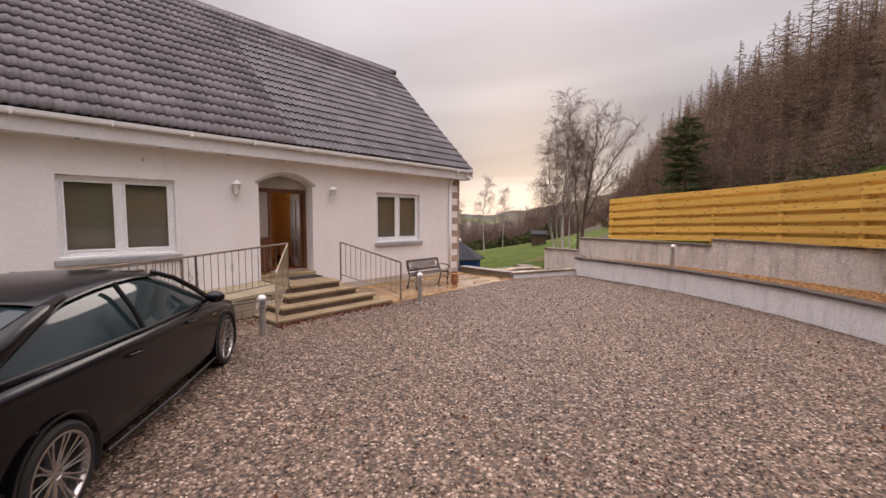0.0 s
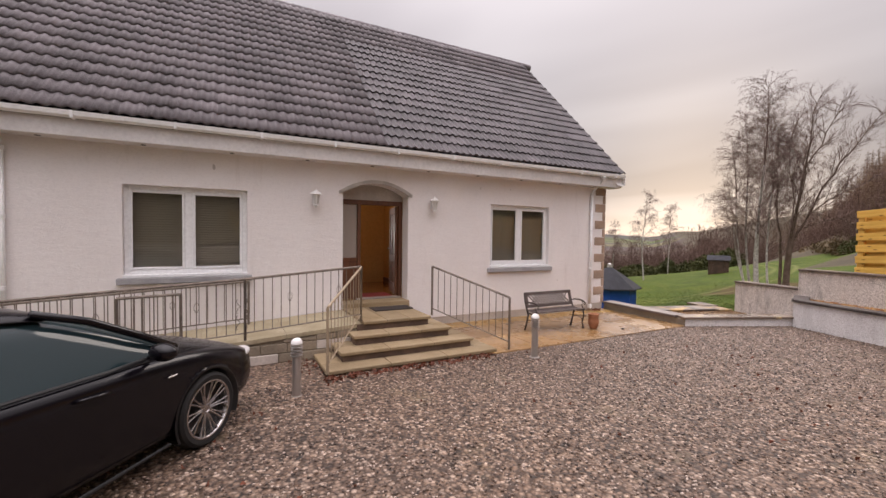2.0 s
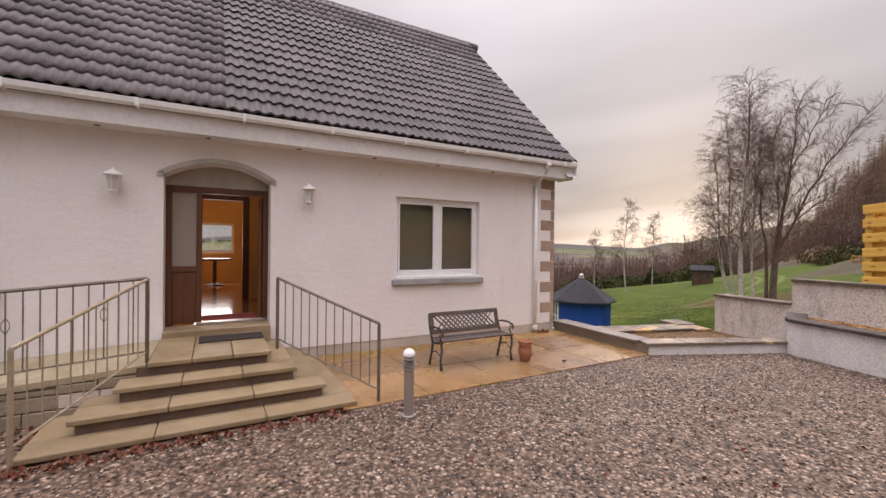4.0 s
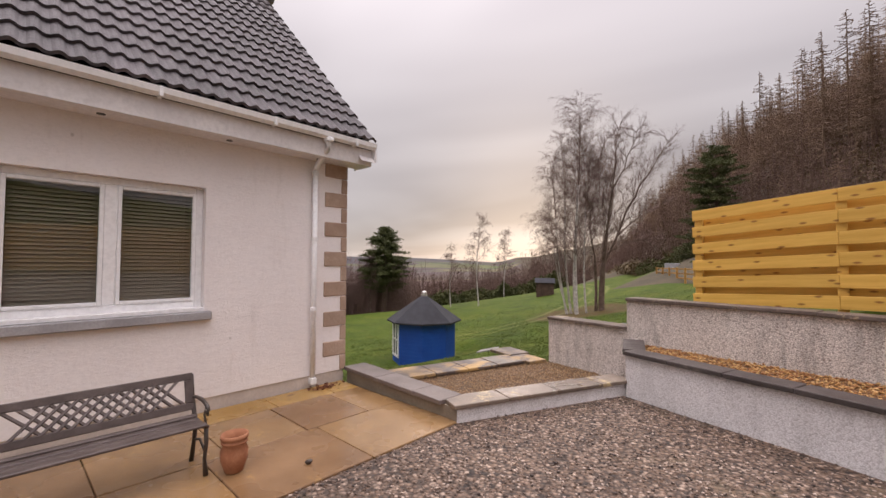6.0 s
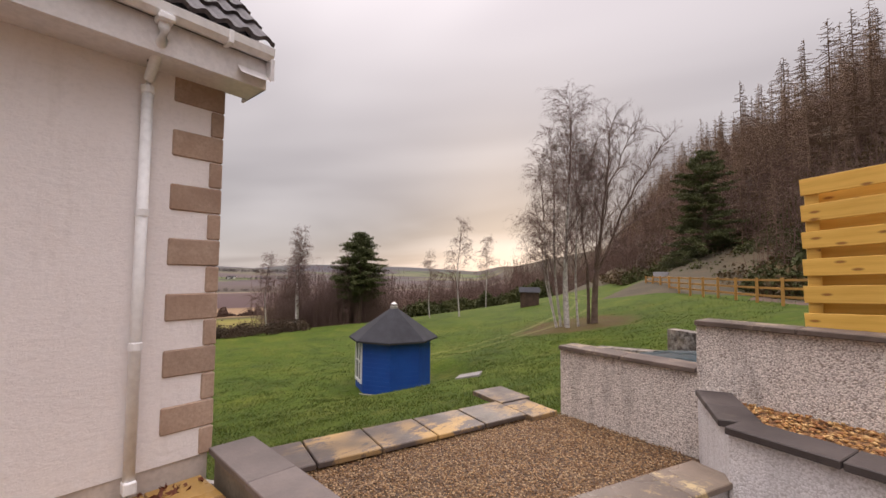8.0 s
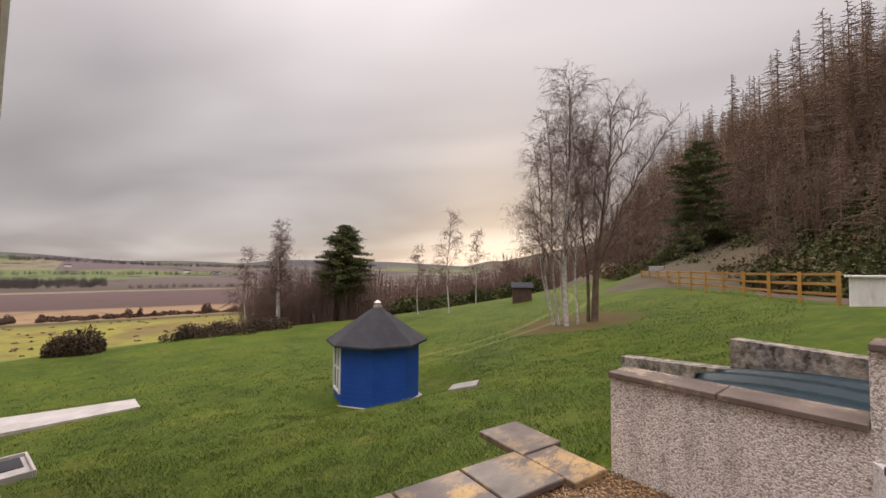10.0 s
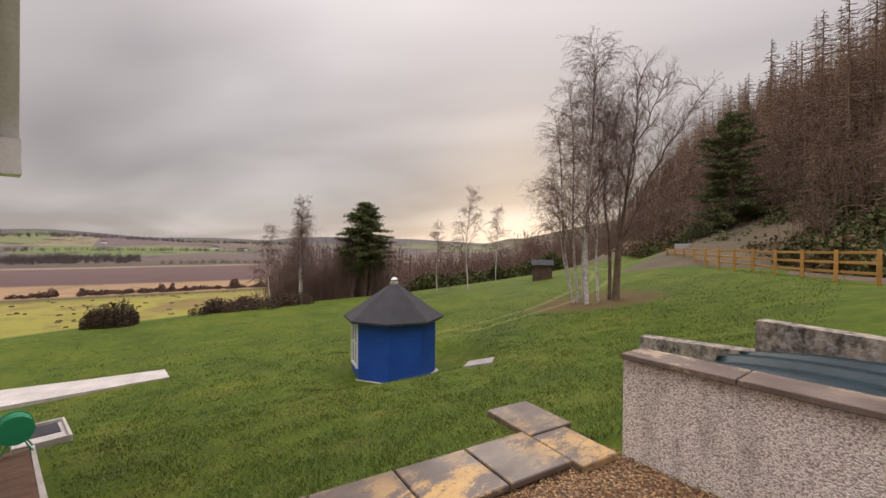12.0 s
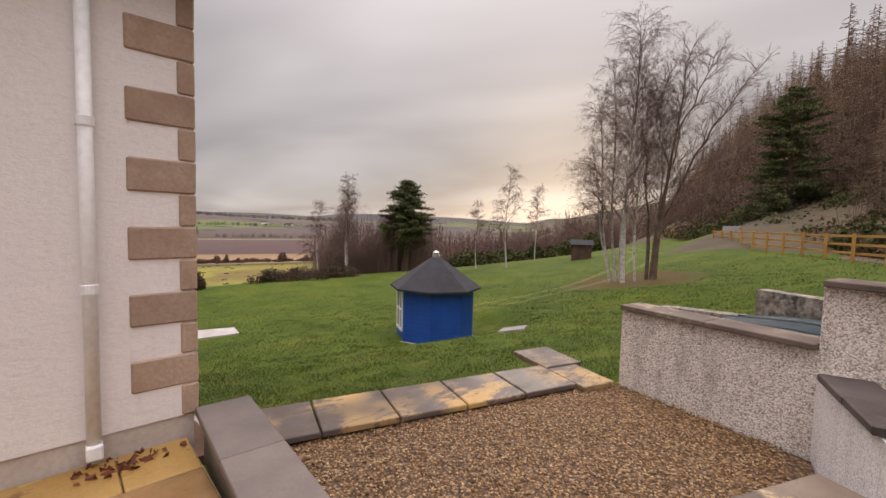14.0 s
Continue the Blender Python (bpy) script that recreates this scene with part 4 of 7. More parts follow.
def downpipe(y):
    t = thing("downpipe", "white plastic downpipe fixed to the render", "downpipe", "downpipes", (0, y, 0))
    bm = bmesh.new()
    tube(bm, [(-9.19, 0, 0.10), (-9.19, 0, 2.93)], 0.036, 12)
    tube(bm, [(-9.19, 0, 2.88), (-9.19, 0, 2.95), (-9.17, 0, 3.0), (-8.98, 0, 3.16), (-8.90, 0, 3.2), (-8.875, 0, 3.26), (-8.875, 0, 3.34)], 0.036, 12)
    part("pipe", bm, "upvc", t, smooth=True)
    for z in (2.9, 2.0, 1.05):
        bm = bmesh.new()
        spun(bm, [(0.044, 0), (0.044, 0.05), (0.036, 0.055)], 12, (-9.19, 0, z))
        part("collar", bm, "upvc", t)
    part("shoe", boxes(((-9.23, -0.04, 0.07), (-9.14, 0.04, 0.16)), bevel=0.01), "upvc", t)
    bm = boxes(((-8.925, -0.05, 3.30), (-8.805, 0.05, 3.35)), bevel=0.01)
    part("outlet", bm, "upvc", t)


downpipe(9.35)
downpipe(PIPE_Y)


def back_downpipe():
    t = thing("downpipe", "white plastic downpipe at the back end of the gable", "downpipe", "", (-17.0, GABLE_Y + gable_skew(-17.0) + 0.05, 0))
    bm = bmesh.new()
    tube(bm, [(0, 0, -2.4), (0, 0, 2.75), (-0.06, 0.12, 3.0)], 0.036, 12)
    part("pipe", bm, "upvc", t, smooth=True)
    for z in (2.6, 0.9, -0.8):
        bm = bmesh.new()
        spun(bm, [(0.044, 0), (0.044, 0.05), (0.036, 0.055)], 12, (0, 0, z))
        part("collar", bm, "upvc", t)


back_downpipe()


def roof():
    """Front slope in separate tiles near the corner, joined rows further off."""
    ez, ex, slope = 3.44, -8.86, radians(45)
    up = Vector((-math.cos(slope), 0, math.sin(slope)))
    nrm = Vector((math.sin(slope), 0, math.cos(slope)))
    rx, rz = -13.17, 7.66
    rf = tagged(part("roof", boxes(), "felt", None, "grey concrete-tiled pitched roof, weathered", "structure"), category="roof")
    bm = bmesh.new()
    for s in (1, -1):
        a = Vector((ex - 0.06, 0, ez - 0.10)) if s == 1 else Vector((2 * rx - ex + 0.06, 0, ez - 0.10))
        b = Vector((rx, 0, rz - 0.13))
        vs = [bm.verts.new((p.x, y, p.z)) for p in (a, b) for y in (-6.3, 10.15)]
        bm.faces.new((vs[0], vs[1], vs[3], vs[2]))
    g = bmesh.ops.solidify(bm, geom=list(bm.faces), thickness=0.04)
    bmesh.ops.recalc_face_normals(bm, faces=list(bm.faces))
    bm.to_mesh(rf.data)
    bm.free()
    cover, gauge, n = 0.30, 0.325, 12
    prof = [0.034 * (0.5 - 0.5 * math.cos(4 * math.pi * k / n)) ** 1.3 for k in range(n + 1)]
    length = gauge + 0.07
    tv, tf = [], []
    for k in range(n + 1):
        for s, lift in ((0.0, 0.046), (length, 0.006)):
            tv.append((s, k / n * cover * 1.03, prof[k] + lift))
        tv.append((0.0, k / n * cover * 1.03, prof[k] + 0.010))
    for k in range(n):
        a, b = 3 * k, 3 * (k + 1)
        tf.append((a, a + 1, b + 1, b))
        tf.append((a + 2, a, b, b + 2))
    tv, tf = np.array(tv), np.array(tf)
    base = Vector((ex, 0, ez))
    far_v, far_f = [], []
    count, near_me = 0, None
    ncol, nrow = int((10.17 + 6.3) / cover), 18
    for r in range(nrow):
        for c in range(ncol):
            y0 = 10.12 - cover * (c + 1) - 0.009
            o = base + up * (gauge * r)
            mat = Matrix(((up.x, 0, nrm.x, o.x), (0, -1, 0, y0 + cover), (up.z, 0, nrm.z, o.z), (0, 0, 0, 1)))
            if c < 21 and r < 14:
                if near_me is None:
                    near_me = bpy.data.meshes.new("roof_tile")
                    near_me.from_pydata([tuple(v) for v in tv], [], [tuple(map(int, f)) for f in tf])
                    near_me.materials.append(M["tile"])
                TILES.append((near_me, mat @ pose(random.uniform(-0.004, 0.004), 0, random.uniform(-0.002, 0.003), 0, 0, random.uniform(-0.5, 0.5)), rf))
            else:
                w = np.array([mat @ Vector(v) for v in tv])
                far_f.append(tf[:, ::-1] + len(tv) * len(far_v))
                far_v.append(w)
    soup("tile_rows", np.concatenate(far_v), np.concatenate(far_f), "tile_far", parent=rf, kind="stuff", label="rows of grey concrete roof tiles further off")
    bm = bmesh.new()
    y = -6.3
    while y < 10.1:
        spun(bm, [(0.001, 0), (0.125, 0.0), (0.118, 0.44), (0.001, 0.44)], 14, (rx, y, rz - 0.02), Matrix.Rotation(-math.pi / 2, 4, "X"))
        y += 0.43
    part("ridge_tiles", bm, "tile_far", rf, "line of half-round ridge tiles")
    # verge
    bm = bmesh.new()
    for s in (1, -1):
        a = Vector((ex + 0.02, 0, ez - 0.02)) if s == 1 else Vector((2 * rx - ex - 0.02, 0, ez - 0.02))
        b = Vector((rx, 0, rz + 0.02))
        d = Vector((0, 0, -0.26))
        for y0, y1 in ((10.12, 10.15),):
            vs = [bm.verts.new((p.x, y, p.z)) for y in (y0, y1) for p in (a + d * 0.3, b + d * 0.3, b + d, a + d)]
            bm.faces.new(vs[:4])
            bm.faces.new(vs[4:][::-1])
            for k in range(4):
                bm.faces.new((vs[k], vs[(k + 1) % 4], vs[4 + (k + 1) % 4], vs[4 + k]))
        vs = [bm.verts.new((p.x, y, p.z - 0.27)) for p, y in ((a, GABLE_Y), (b, GABLE_Y), (b, 10.13), (a, 10.13))]
        bm.faces.new(vs)
    for v in bm.verts:
        v.co.y += gable_skew(v.co.x) * 1.9 - 0.03
    bmesh.ops.recalc_face_normals(bm, faces=list(bm.faces))
    part("verge_board", bm, "fascia", rf, "white verge boarding over the gable")
    return rf


TILES = []
roof()
# box end of the eaves at the back corner
tagged(part("eaves_back", boxes(((-17.42, -6.3, 3.11), (-17.1, 10.17, 3.39)), ((-17.45, 10.17, 2.72), (-16.95, 10.44, 3.33)), bevel=0.003), "fascia", None, "white boxed eaves along the back of the house", "structure"), category="eaves")


def window(name, w, blinds, label):
    y0, y1, z0, z1 = w
    x = WALL_X - 0.09
    t = tagged(part(name, boxes(
        ((x - 0.06, y0, z0), (x, y0 + 0.075, z1)), ((x - 0.06, y1 - 0.075, z0), (x, y1, z1)),
        ((x - 0.06, y0 + 0.075, z1 - 0.075), (x, y1 - 0.075, z1)), ((x - 0.06, y0 + 0.075, z0), (x, y1 - 0.075, z0 + 0.085)),
        ((x - 0.06, (y0 + y1) / 2 - 0.055, z0 + 0.085), (x, (y0 + y1) / 2 + 0.055, z1 - 0.075)), bevel=0.008), "upvc", None, label, "structure"), category="window")
    ym = (y0 + y1) / 2
    part("window_board", boxes(((x, y0 - 0.0, z0 - 0.03), (WALL_X + 0.03, y1, z0 + 0.012)), bevel=0.005), "upvc", t)
    part("window_sill", boxes(((WALL_X - 0.05, y0 - 0.07, z0 - 0.13), (WALL_X + 0.07, y1 + 0.07, z0 - 0.032)), bevel=0.012), "sill", t, "grey cast stone sill")
    for a, b in ((y0 + 0.075, ym - 0.055), (ym + 0.055, y1 - 0.075)):
        sash = part("sash", boxes(((x - 0.03, a, z0 + 0.085), (x + 0.012, a + 0.035, z1 - 0.075)), ((x - 0.03, b - 0.035, z0 + 0.085), (x + 0.012, b, z1 - 0.075)),
                    ((x - 0.03, a + 0.035, z1 - 0.11), (x + 0.012, b - 0.035, z1 - 0.075)), ((x - 0.03, a + 0.035, z0 + 0.085), (x + 0.012, b - 0.035, z0 + 0.12)), bevel=0.005), "upvc", t)
        part("pane", boxes(((x - 0.024, a + 0.03, z0 + 0.115), (x - 0.016, b - 0.03, z1 - 0.105))), "glass", t).visible_shadow = False
    if blinds:
        b = thing("venetian_blind", "half-closed grey-brown venetian blind hanging behind the window", "blind", "", (x - 0.10, ym, 0))
        n = 30
        bm = bmesh.new()
        for k in range(n):
            z = z0 + 0.1 + (z1 - z0 - 0.2) * k / n
            box(bm, (-0.024, -(y1 - y0) / 2 + 0.06, z), (0.024, (y1 - y0) / 2 - 0.06, z + 0.0015), m=Matrix.Translation((0, 0, z)) @ Matrix.Rotation(radians(42), 4, "Y") @ Matrix.Translation((0, 0, -z)))
        part("slats", bm, "blind", b, kind="stuff")
        part("head_rail", boxes(((-0.02, -(y1 - y0) / 2 + 0.05, z1 - 0.11), (0.02, (y1 - y0) / 2 - 0.05, z1 - 0.07))), "blind", b)
    part("room", boxes(((x - 2.6, y0 - 0.5, 0.58), (x - 2.55, y1 + 0.5, 3.13)), ((x - 2.55, y0 - 0.55, 0.58), (x - 0.22, y0 - 0.5, 3.13)), ((x - 2.55, y1 + 0.5, 0.58), (x - 0.22, y1 + 0.55, 3.13))), "dark_room", t, "dim room walls behind the glass")
    return t


window("window_1", W1, True, "wide white two-light window in the rendered wall, blind lowered")
window("window_2", W2, True, "white two-light window in the rendered wall, blind closed")


def entrance():
    y0, y1, z0, zs = DOOR
    arc_in, arc_out = arch_pts(y0, y1, zs, 0.2), arch_pts(y0 - 0.07, y1 + 0.07, zs + 0.03, 0.235)
    bm = bmesh.new()
    for (a, za), (b, zb), (c, zc), (d, zd) in zip(arc_in, arc_in[1:], arc_out[1:], arc_out):
        q = [bm.verts.new((x, y, z)) for x in (WALL_X - 0.02, WALL_X + 0.03) for y, z in ((a, za), (b, zb), (c, zc), (d, zd))]
        for f in ((3, 2, 1, 0), (4, 5, 6, 7), (0, 1, 5, 4), (2, 3, 7, 6)):
            bm.faces.new([q[i] for i in f])
    for y in (y0 - 0.07, y1):
        box(bm, (WALL_X - 0.02, y, zs - 0.02), (WALL_X + 0.03, y + 0.07, zs + 0.03))
    bmesh.ops.recalc_face_normals(bm, faces=list(bm.faces))
    tagged(part("arch_moulding", bm, "arch", None, "curved stone hood over the entrance", "structure"), category="moulding")
    x = WALL_X - 0.32
    zt = 2.52
    d = tagged(part("door_1", boxes(
        ((x - 0.09, y0 + 0.0, 0.6), (x, y0 + 0.07, zt)), ((x - 0.09, y1 - 0.07, 0.6), (x, y1, zt)), ((x - 0.09, y0 + 0.07, zt - 0.09), (x, y1 - 0.07, zt)),
        ((x - 0.09, y0 + 0.36, 0.6), (x, y0 + 0.43, zt - 0.09)), bevel=0.006), "wood_door", None, "dark red-brown timber entrance, door standing open inwards", "structure"), category="door")
    part("panel_over", boxes(((x - 0.07, y0, zt), (x - 0.01, y1, zt + 0.32))), "arch", d)
    part("side_panel", boxes(((x - 0.06, y0 + 0.07, 0.6), (x - 0.03, y0 + 0.36, 1.32)), ((x - 0.07, y0 + 0.07, 1.32), (x - 0.015, y0 + 0.36, 1.40)), bevel=0.006), "wood_door", d)
    part("side_light", boxes(((x - 0.05, y0 + 0.07, 1.40), (x - 0.04, y0 + 0.36, zt - 0.09))), "glass_frost", d, "obscured glass sidelight")
    ms = Matrix.Translation((x - 0.06, y1 - 0.08, 0)) @ Matrix.Rotation(radians(-12), 4, "Z")
    bm = bmesh.new()
    for a, b in (((-0.80, -0.045, 0.62), (-0.69, 0, zt - 0.1)), ((-0.11, -0.045, 0.62), (0, 0, zt - 0.1)), ((-0.69, -0.045, 0.62), (-0.11, 0, 0.84)), ((-0.69, -0.045, 1.28), (-0.11, 0, 1.42)), ((-0.69, -0.045, zt - 0.24), (-0.11, 0, zt - 0.1)),
                 ((-0.44, -0.045, 0.84), (-0.36, 0, zt - 0.24)), ((-0.69, -0.032, 0.84), (-0.44, -0.012, 1.28)), ((-0.36, -0.032, 0.84), (-0.11, -0.012, 1.28)), ((-0.69, -0.032, 1.42), (-0.44, -0.012, zt - 0.24)), ((-0.36, -0.032, 1.42), (-0.11, -0.012, zt - 0.24))):
        box(bm, a, b, 0.005, ms)
    leaf = part("door_leaf", bm, "wood_door", d, "panelled timber door leaf")
    bm = bmesh.new()
    tube(bm, [ms @ Vector(v) for v in ((-0.74, -0.045, 1.55), (-0.74, -0.09, 1.55), (-0.62, -0.09, 1.55))], 0.01, 8)
    part("door_handle", bm, "steel", leaf)
    part("threshold", boxes(((x - 0.10, y0 + 0.36, 0.575), (x + 0.03, y1 - 0.02, 0.605)), bevel=0.005), "steel", d)
    part("door_step", boxes(((x + 0.0, y0 + 0.002, 0.3), (WALL_X + 0.12, y1 - 0.002, 0.575)), bevel=0.01), "step", d, "stone door step")
    # the hall
    hall = tagged(part("hall_walls", boxes(((-16.8, 2.6, 0.575), (x - 0.09, 2.66, 3.14)), ((-12.4, 5.0, 0.575), (x - 0.09, 5.06, 3.14)), ((-16.8, 5.6, 0.575), (-12.4, 5.66, 3.14)),
                   ((-12.5, 2.66, 0.575), (-12.38, 3.0, 3.14)), ((-12.5, 4.2, 0.575), (-12.38, 5.0, 3.14)), ((-12.5, 3.0, 2.62), (-12.38, 4.2, 3.14)),
                   ((-16.8, 2.66, 0.575), (-16.7, 3.2, 3.14)), ((-16.8, 4.2, 0.575), (-16.7, 5.6, 3.14)), ((-16.8, 3.2, 0.575), (-16.7, 4.2, 1.45)), ((-16.8, 3.2, 2.35), (-16.7, 4.2, 3.14)),
                   ((x - 0.089, 2.66, 0.575), (x - 0.03, y0, 3.14)), ((x - 0.089, y1, 0.575), (x - 0.03, 5.0, 3.14)), ((x - 0.089, y0, zt), (x - 0.071, y1, 3.14))), "ochre", None, "ochre-painted hall walls", "structure"), category="wall")
    part("architrave", boxes(((-12.37, 2.88, 0.575), (-12.34, 3.0, 2.74)), ((-12.37, 4.2, 0.575), (-12.34, 4.32, 2.74)), ((-12.37, 3.0, 2.62), (-12.34, 4.2, 2.74)), ((-11.6, 2.66, 0.575), (-10.8, 2.69, 2.65)), bevel=0.006), "wood_door", hall, "dark timber door surround")
    part("skirting", boxes(((-12.34, 4.975, 0.575), (x - 0.1, 4.999, 0.7)), ((-10.8, 2.661, 0.575), (x - 0.1, 2.68, 0.7))), "wood_door", hall)
    lw = tagged(part("window_3", boxes(((-16.79, 3.2, 1.45), (-16.71, 3.26, 2.35)), ((-16.79, 4.14, 1.45), (-16.71, 4.2, 2.35)), ((-16.79, 3.26, 1.45), (-16.71, 4.14, 1.52)), ((-16.79, 3.26, 2.28), (-16.71, 4.14, 2.35))), "upvc", None, "white window at the far end of the hall", "structure"), category="window")
    part("pane", boxes(((-16.76, 3.26, 1.52), (-16.75, 4.14, 2.28))), "glass", lw).visible_shadow = False
    tb = thing("side_table", "dark round-topped hall table below the far window", "table", "", (-15.9, 3.7, 0.575))
    bm = bmesh.new()
    spun(bm, [(0.22, 0), (0.24, 0.02), (0.05, 0.08), (0.05, 0.68), (0.42, 0.70), (0.44, 0.73), (0.42, 0.75)], 20)
    part("table", bm, "wood_door", tb)
    rm = tagged(part("red_mat", boxes(((x - 0.75, y0 + 0.42, 0.576), (x - 0.1, y1 - 0.1, 0.59)), bevel=0.004), "red", None, "dark red mat inside the threshold"), category="mat")
    mt = tagged(part("door_mat", boxes(((-8.98, 3.52, 0.501), (-8.62, 4.25, 0.52)), bevel=0.006), "mat", None, "black ribbed mat on the landing"), category="mat")


entrance()


def wall_lantern(y):
    t = thing("wall_lantern", "white outdoor wall lantern with clear glass on the render", "lamp", "lanterns beside the entrance", (WALL_X, y, 2.43))
    bm = bmesh.new()
    spun(bm, [(0.045, 0), (0.045, 0.012), (0.03, 0.02)], 14, (0, 0, -0.02), Matrix.Rotation(math.pi / 2, 4, "Y"))
    tube(bm, [(0.01, 0, -0.02), (0.05, 0, -0.10), (0.10, 0, -0.12), (0.125, 0, -0.09)], 0.01, 8)
    part("bracket", bm, "white", t)
    bm = bmesh.new()
    spun(bm, [(0.10, 0.10), (0.104, 0.11), (0.06, 0.15), (0.03, 0.165), (0.012, 0.19), (0.006, 0.2)], 8, (0.125, 0, 0))
    part("cap", bm, "white", t)
    bm = bmesh.new()
    spun(bm, [(0.03, -0.1), (0.052, -0.09), (0.052, -0.075), (0.04, -0.07)], 8, (0.125, 0, 0))
    for k in range(6):
        a = math.pi * k / 3
        tube(bm, [(0.125 + 0.045 * math.cos(a), 0.045 * math.sin(a), -0.075), (0.125 + 0.078 * math.cos(a), 0.078 * math.sin(a), 0.102)], 0.004, 4)
    part("cage", bm, "white", t)
    bm = bmesh.new()
    spun(bm, [(0.040, -0.072), (0.072, 0.10)], 6, (0.125, 0, 0))
    part("glass", bm, "lens", t)


day = new("window_daylight", bpy.data.lights.new("window_daylight", "AREA"))
day.data.shape, day.data.size, day.data.size_y, day.data.energy, day.data.color = "RECTANGLE", 0.86, 0.74, 28, (1.0, 0.96, 0.93)
day.matrix_world = look((-16.69, 3.7, 1.9), (-14.0, 3.7, 1.6))
# Added unseen emitter on the hall ceiling, there to brighten the hall.
hl = thing("hall_fill_light", "glowing disc added under the hall ceiling to brighten the hall", "lamp", "", (-10.9, 3.9, 3.14))
bm = bmesh.new()
spun(bm, [(0.001, -0.09), (0.09, -0.085), (0.15, -0.05), (0.16, 0.0), (0.001, 0.0)], 20)
part("glow_dome", bm, "lamp_glow", hl)
wall_lantern(2.60)
wall_lantern(4.90)

# ---- steps, ramp and railings ----
STEPS = [(-7.06, 2.35, 5.02, 0.07), (-7.34, 2.60, 4.76, 0.21), (-7.62, 2.86, 4.50, 0.355), (-7.90, 3.09, 4.26, 0.50)]


def build_steps():
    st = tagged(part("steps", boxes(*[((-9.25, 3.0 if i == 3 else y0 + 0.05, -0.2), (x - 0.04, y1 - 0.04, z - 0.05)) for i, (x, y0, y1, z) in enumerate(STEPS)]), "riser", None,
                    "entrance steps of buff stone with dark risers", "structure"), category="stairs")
    for i, (x, y0, y1, z) in enumerate(STEPS):
        back = STEPS[i + 1][0] - 0.06 if i < 3 else -9.24
        segs = [(y0 + (y1 - y0) * k / 3, y0 + (y1 - y0) * (k + 1) / 3) for k in range(3)]
        for a, b in segs:
            part("tread", boxes(((back, a + 0.003, z - 0.05), (x, b - 0.003, z)), bevel=0.008), "step", st)
        if i < 3:
            yy = STEPS[i + 1][2] - 0.05
            part("tread", boxes(((-9.2, yy, z - 0.05), (back - 0.003, y1, z)), bevel=0.008), "step", st)
            part("tread", boxes(((-8.2, y0, z - 0.05), (back - 0.003, STEPS[i + 1][1] + 0.05, z)), bevel=0.008), "step", st)
    return st


build_steps()


def deck(y):
    return 0.47 - 0.065 * (3.1 - y)


bm = bmesh.new()
prism(bm, [(-9.24, 3.08), (-9.24, -8.0), (-7.98, -8.0), (-7.98, 3.08)], -0.3, lambda x, y: deck(y) - 0.06)
bmesh.ops.recalc_face_normals(bm, faces=list(bm.faces))
ramp = tagged(part("ramp_base", bm, "bedwall", None, "stone-faced side of the entrance ramp", "structure"), category="ramp")
for k in range(10):
    y1 = 3.075 - k * 1.1
    for xa, xb in ((-9.23, -8.62), (-8.615, -7.95)):
        bm = bmesh.new()
        prism(bm, [(xa, y1), (xa, y1 - 1.094), (xb, y1 - 1.094), (xb, y1)], lambda x, y: deck(y) - 0.058, lambda x, y: deck(y))
        bmesh.ops.recalc_face_normals(bm, faces=list(bm.faces))
        part("deck_slab", bm, "ramp", ramp)
random.seed(5)
for r in range(3):
    y = 3.05
    while y > -3:
        w = random.uniform(0.28, 0.5)
        z0, z1 = 0.0 + r * 0.14, 0.13 + r * 0.14
        z1 = min(z1, deck(y - w) - 0.065)
        if z1 - z0 > 0.04:
            part("facing_stone", boxes(((-7.985, y - w + 0.008, z0), (-7.955 + random.uniform(0, 0.012), y, z1)), bevel=0.008), "plinth" if random.random() < 0.35 else "bedwall", ramp)
        y -= w


def railing(name, a, b, mat="iron", base=None, gap=0.115, post_ends=(True, True), ornaments=(), low=0.10, h=0.85, label=""):
    """A metal railing between two points at deck level: posts, top and bottom rail, thin bars."""
    a, b = Vector(a), Vector(b)
    t = thing(name, label, "railing", "metal railings", tuple(a))
    d = b - a
    up = Vector((0, 0, h))
    bm = bmesh.new()
    tube(bm, [up, d + up], 0.018, 8)
    part("handrail", bm, mat, t)
    bm = bmesh.new()
    tube(bm, [Vector((0, 0, low)), d + Vector((0, 0, low))], 0.010, 6)
    part("bottom_rail", bm, mat, t)
    for k, on in enumerate(post_ends):
        if on:
            p = d * k
            bm = bmesh.new()
            tube(bm, [p + Vector((0, 0, -0.02)), p + up], 0.019, 8)
            part("post", bm, mat, t)
    n = max(2, int(d.length / gap))
    for k in range(1, n):
        p = d * (k / n)
        bm = bmesh.new()
        tube(bm, [p + Vector((0, 0, low)), p + up], 0.0065, 5, cap=False)
        if k in ornaments:
            for s in (-1, 1):
                u = d.normalized() * s
                c = p + Vector((0, 0, h * 0.62))
                tube(bm, [c + Vector((0, 0, -0.07)), c + u * 0.028 + Vector((0, 0, -0.02)), c + u * 0.028 + Vector((0, 0, 0.03)), c + Vector((0, 0, 0.08))], 0.004, 4, cap=False)
        part("bar", bm, mat, t)
    return t


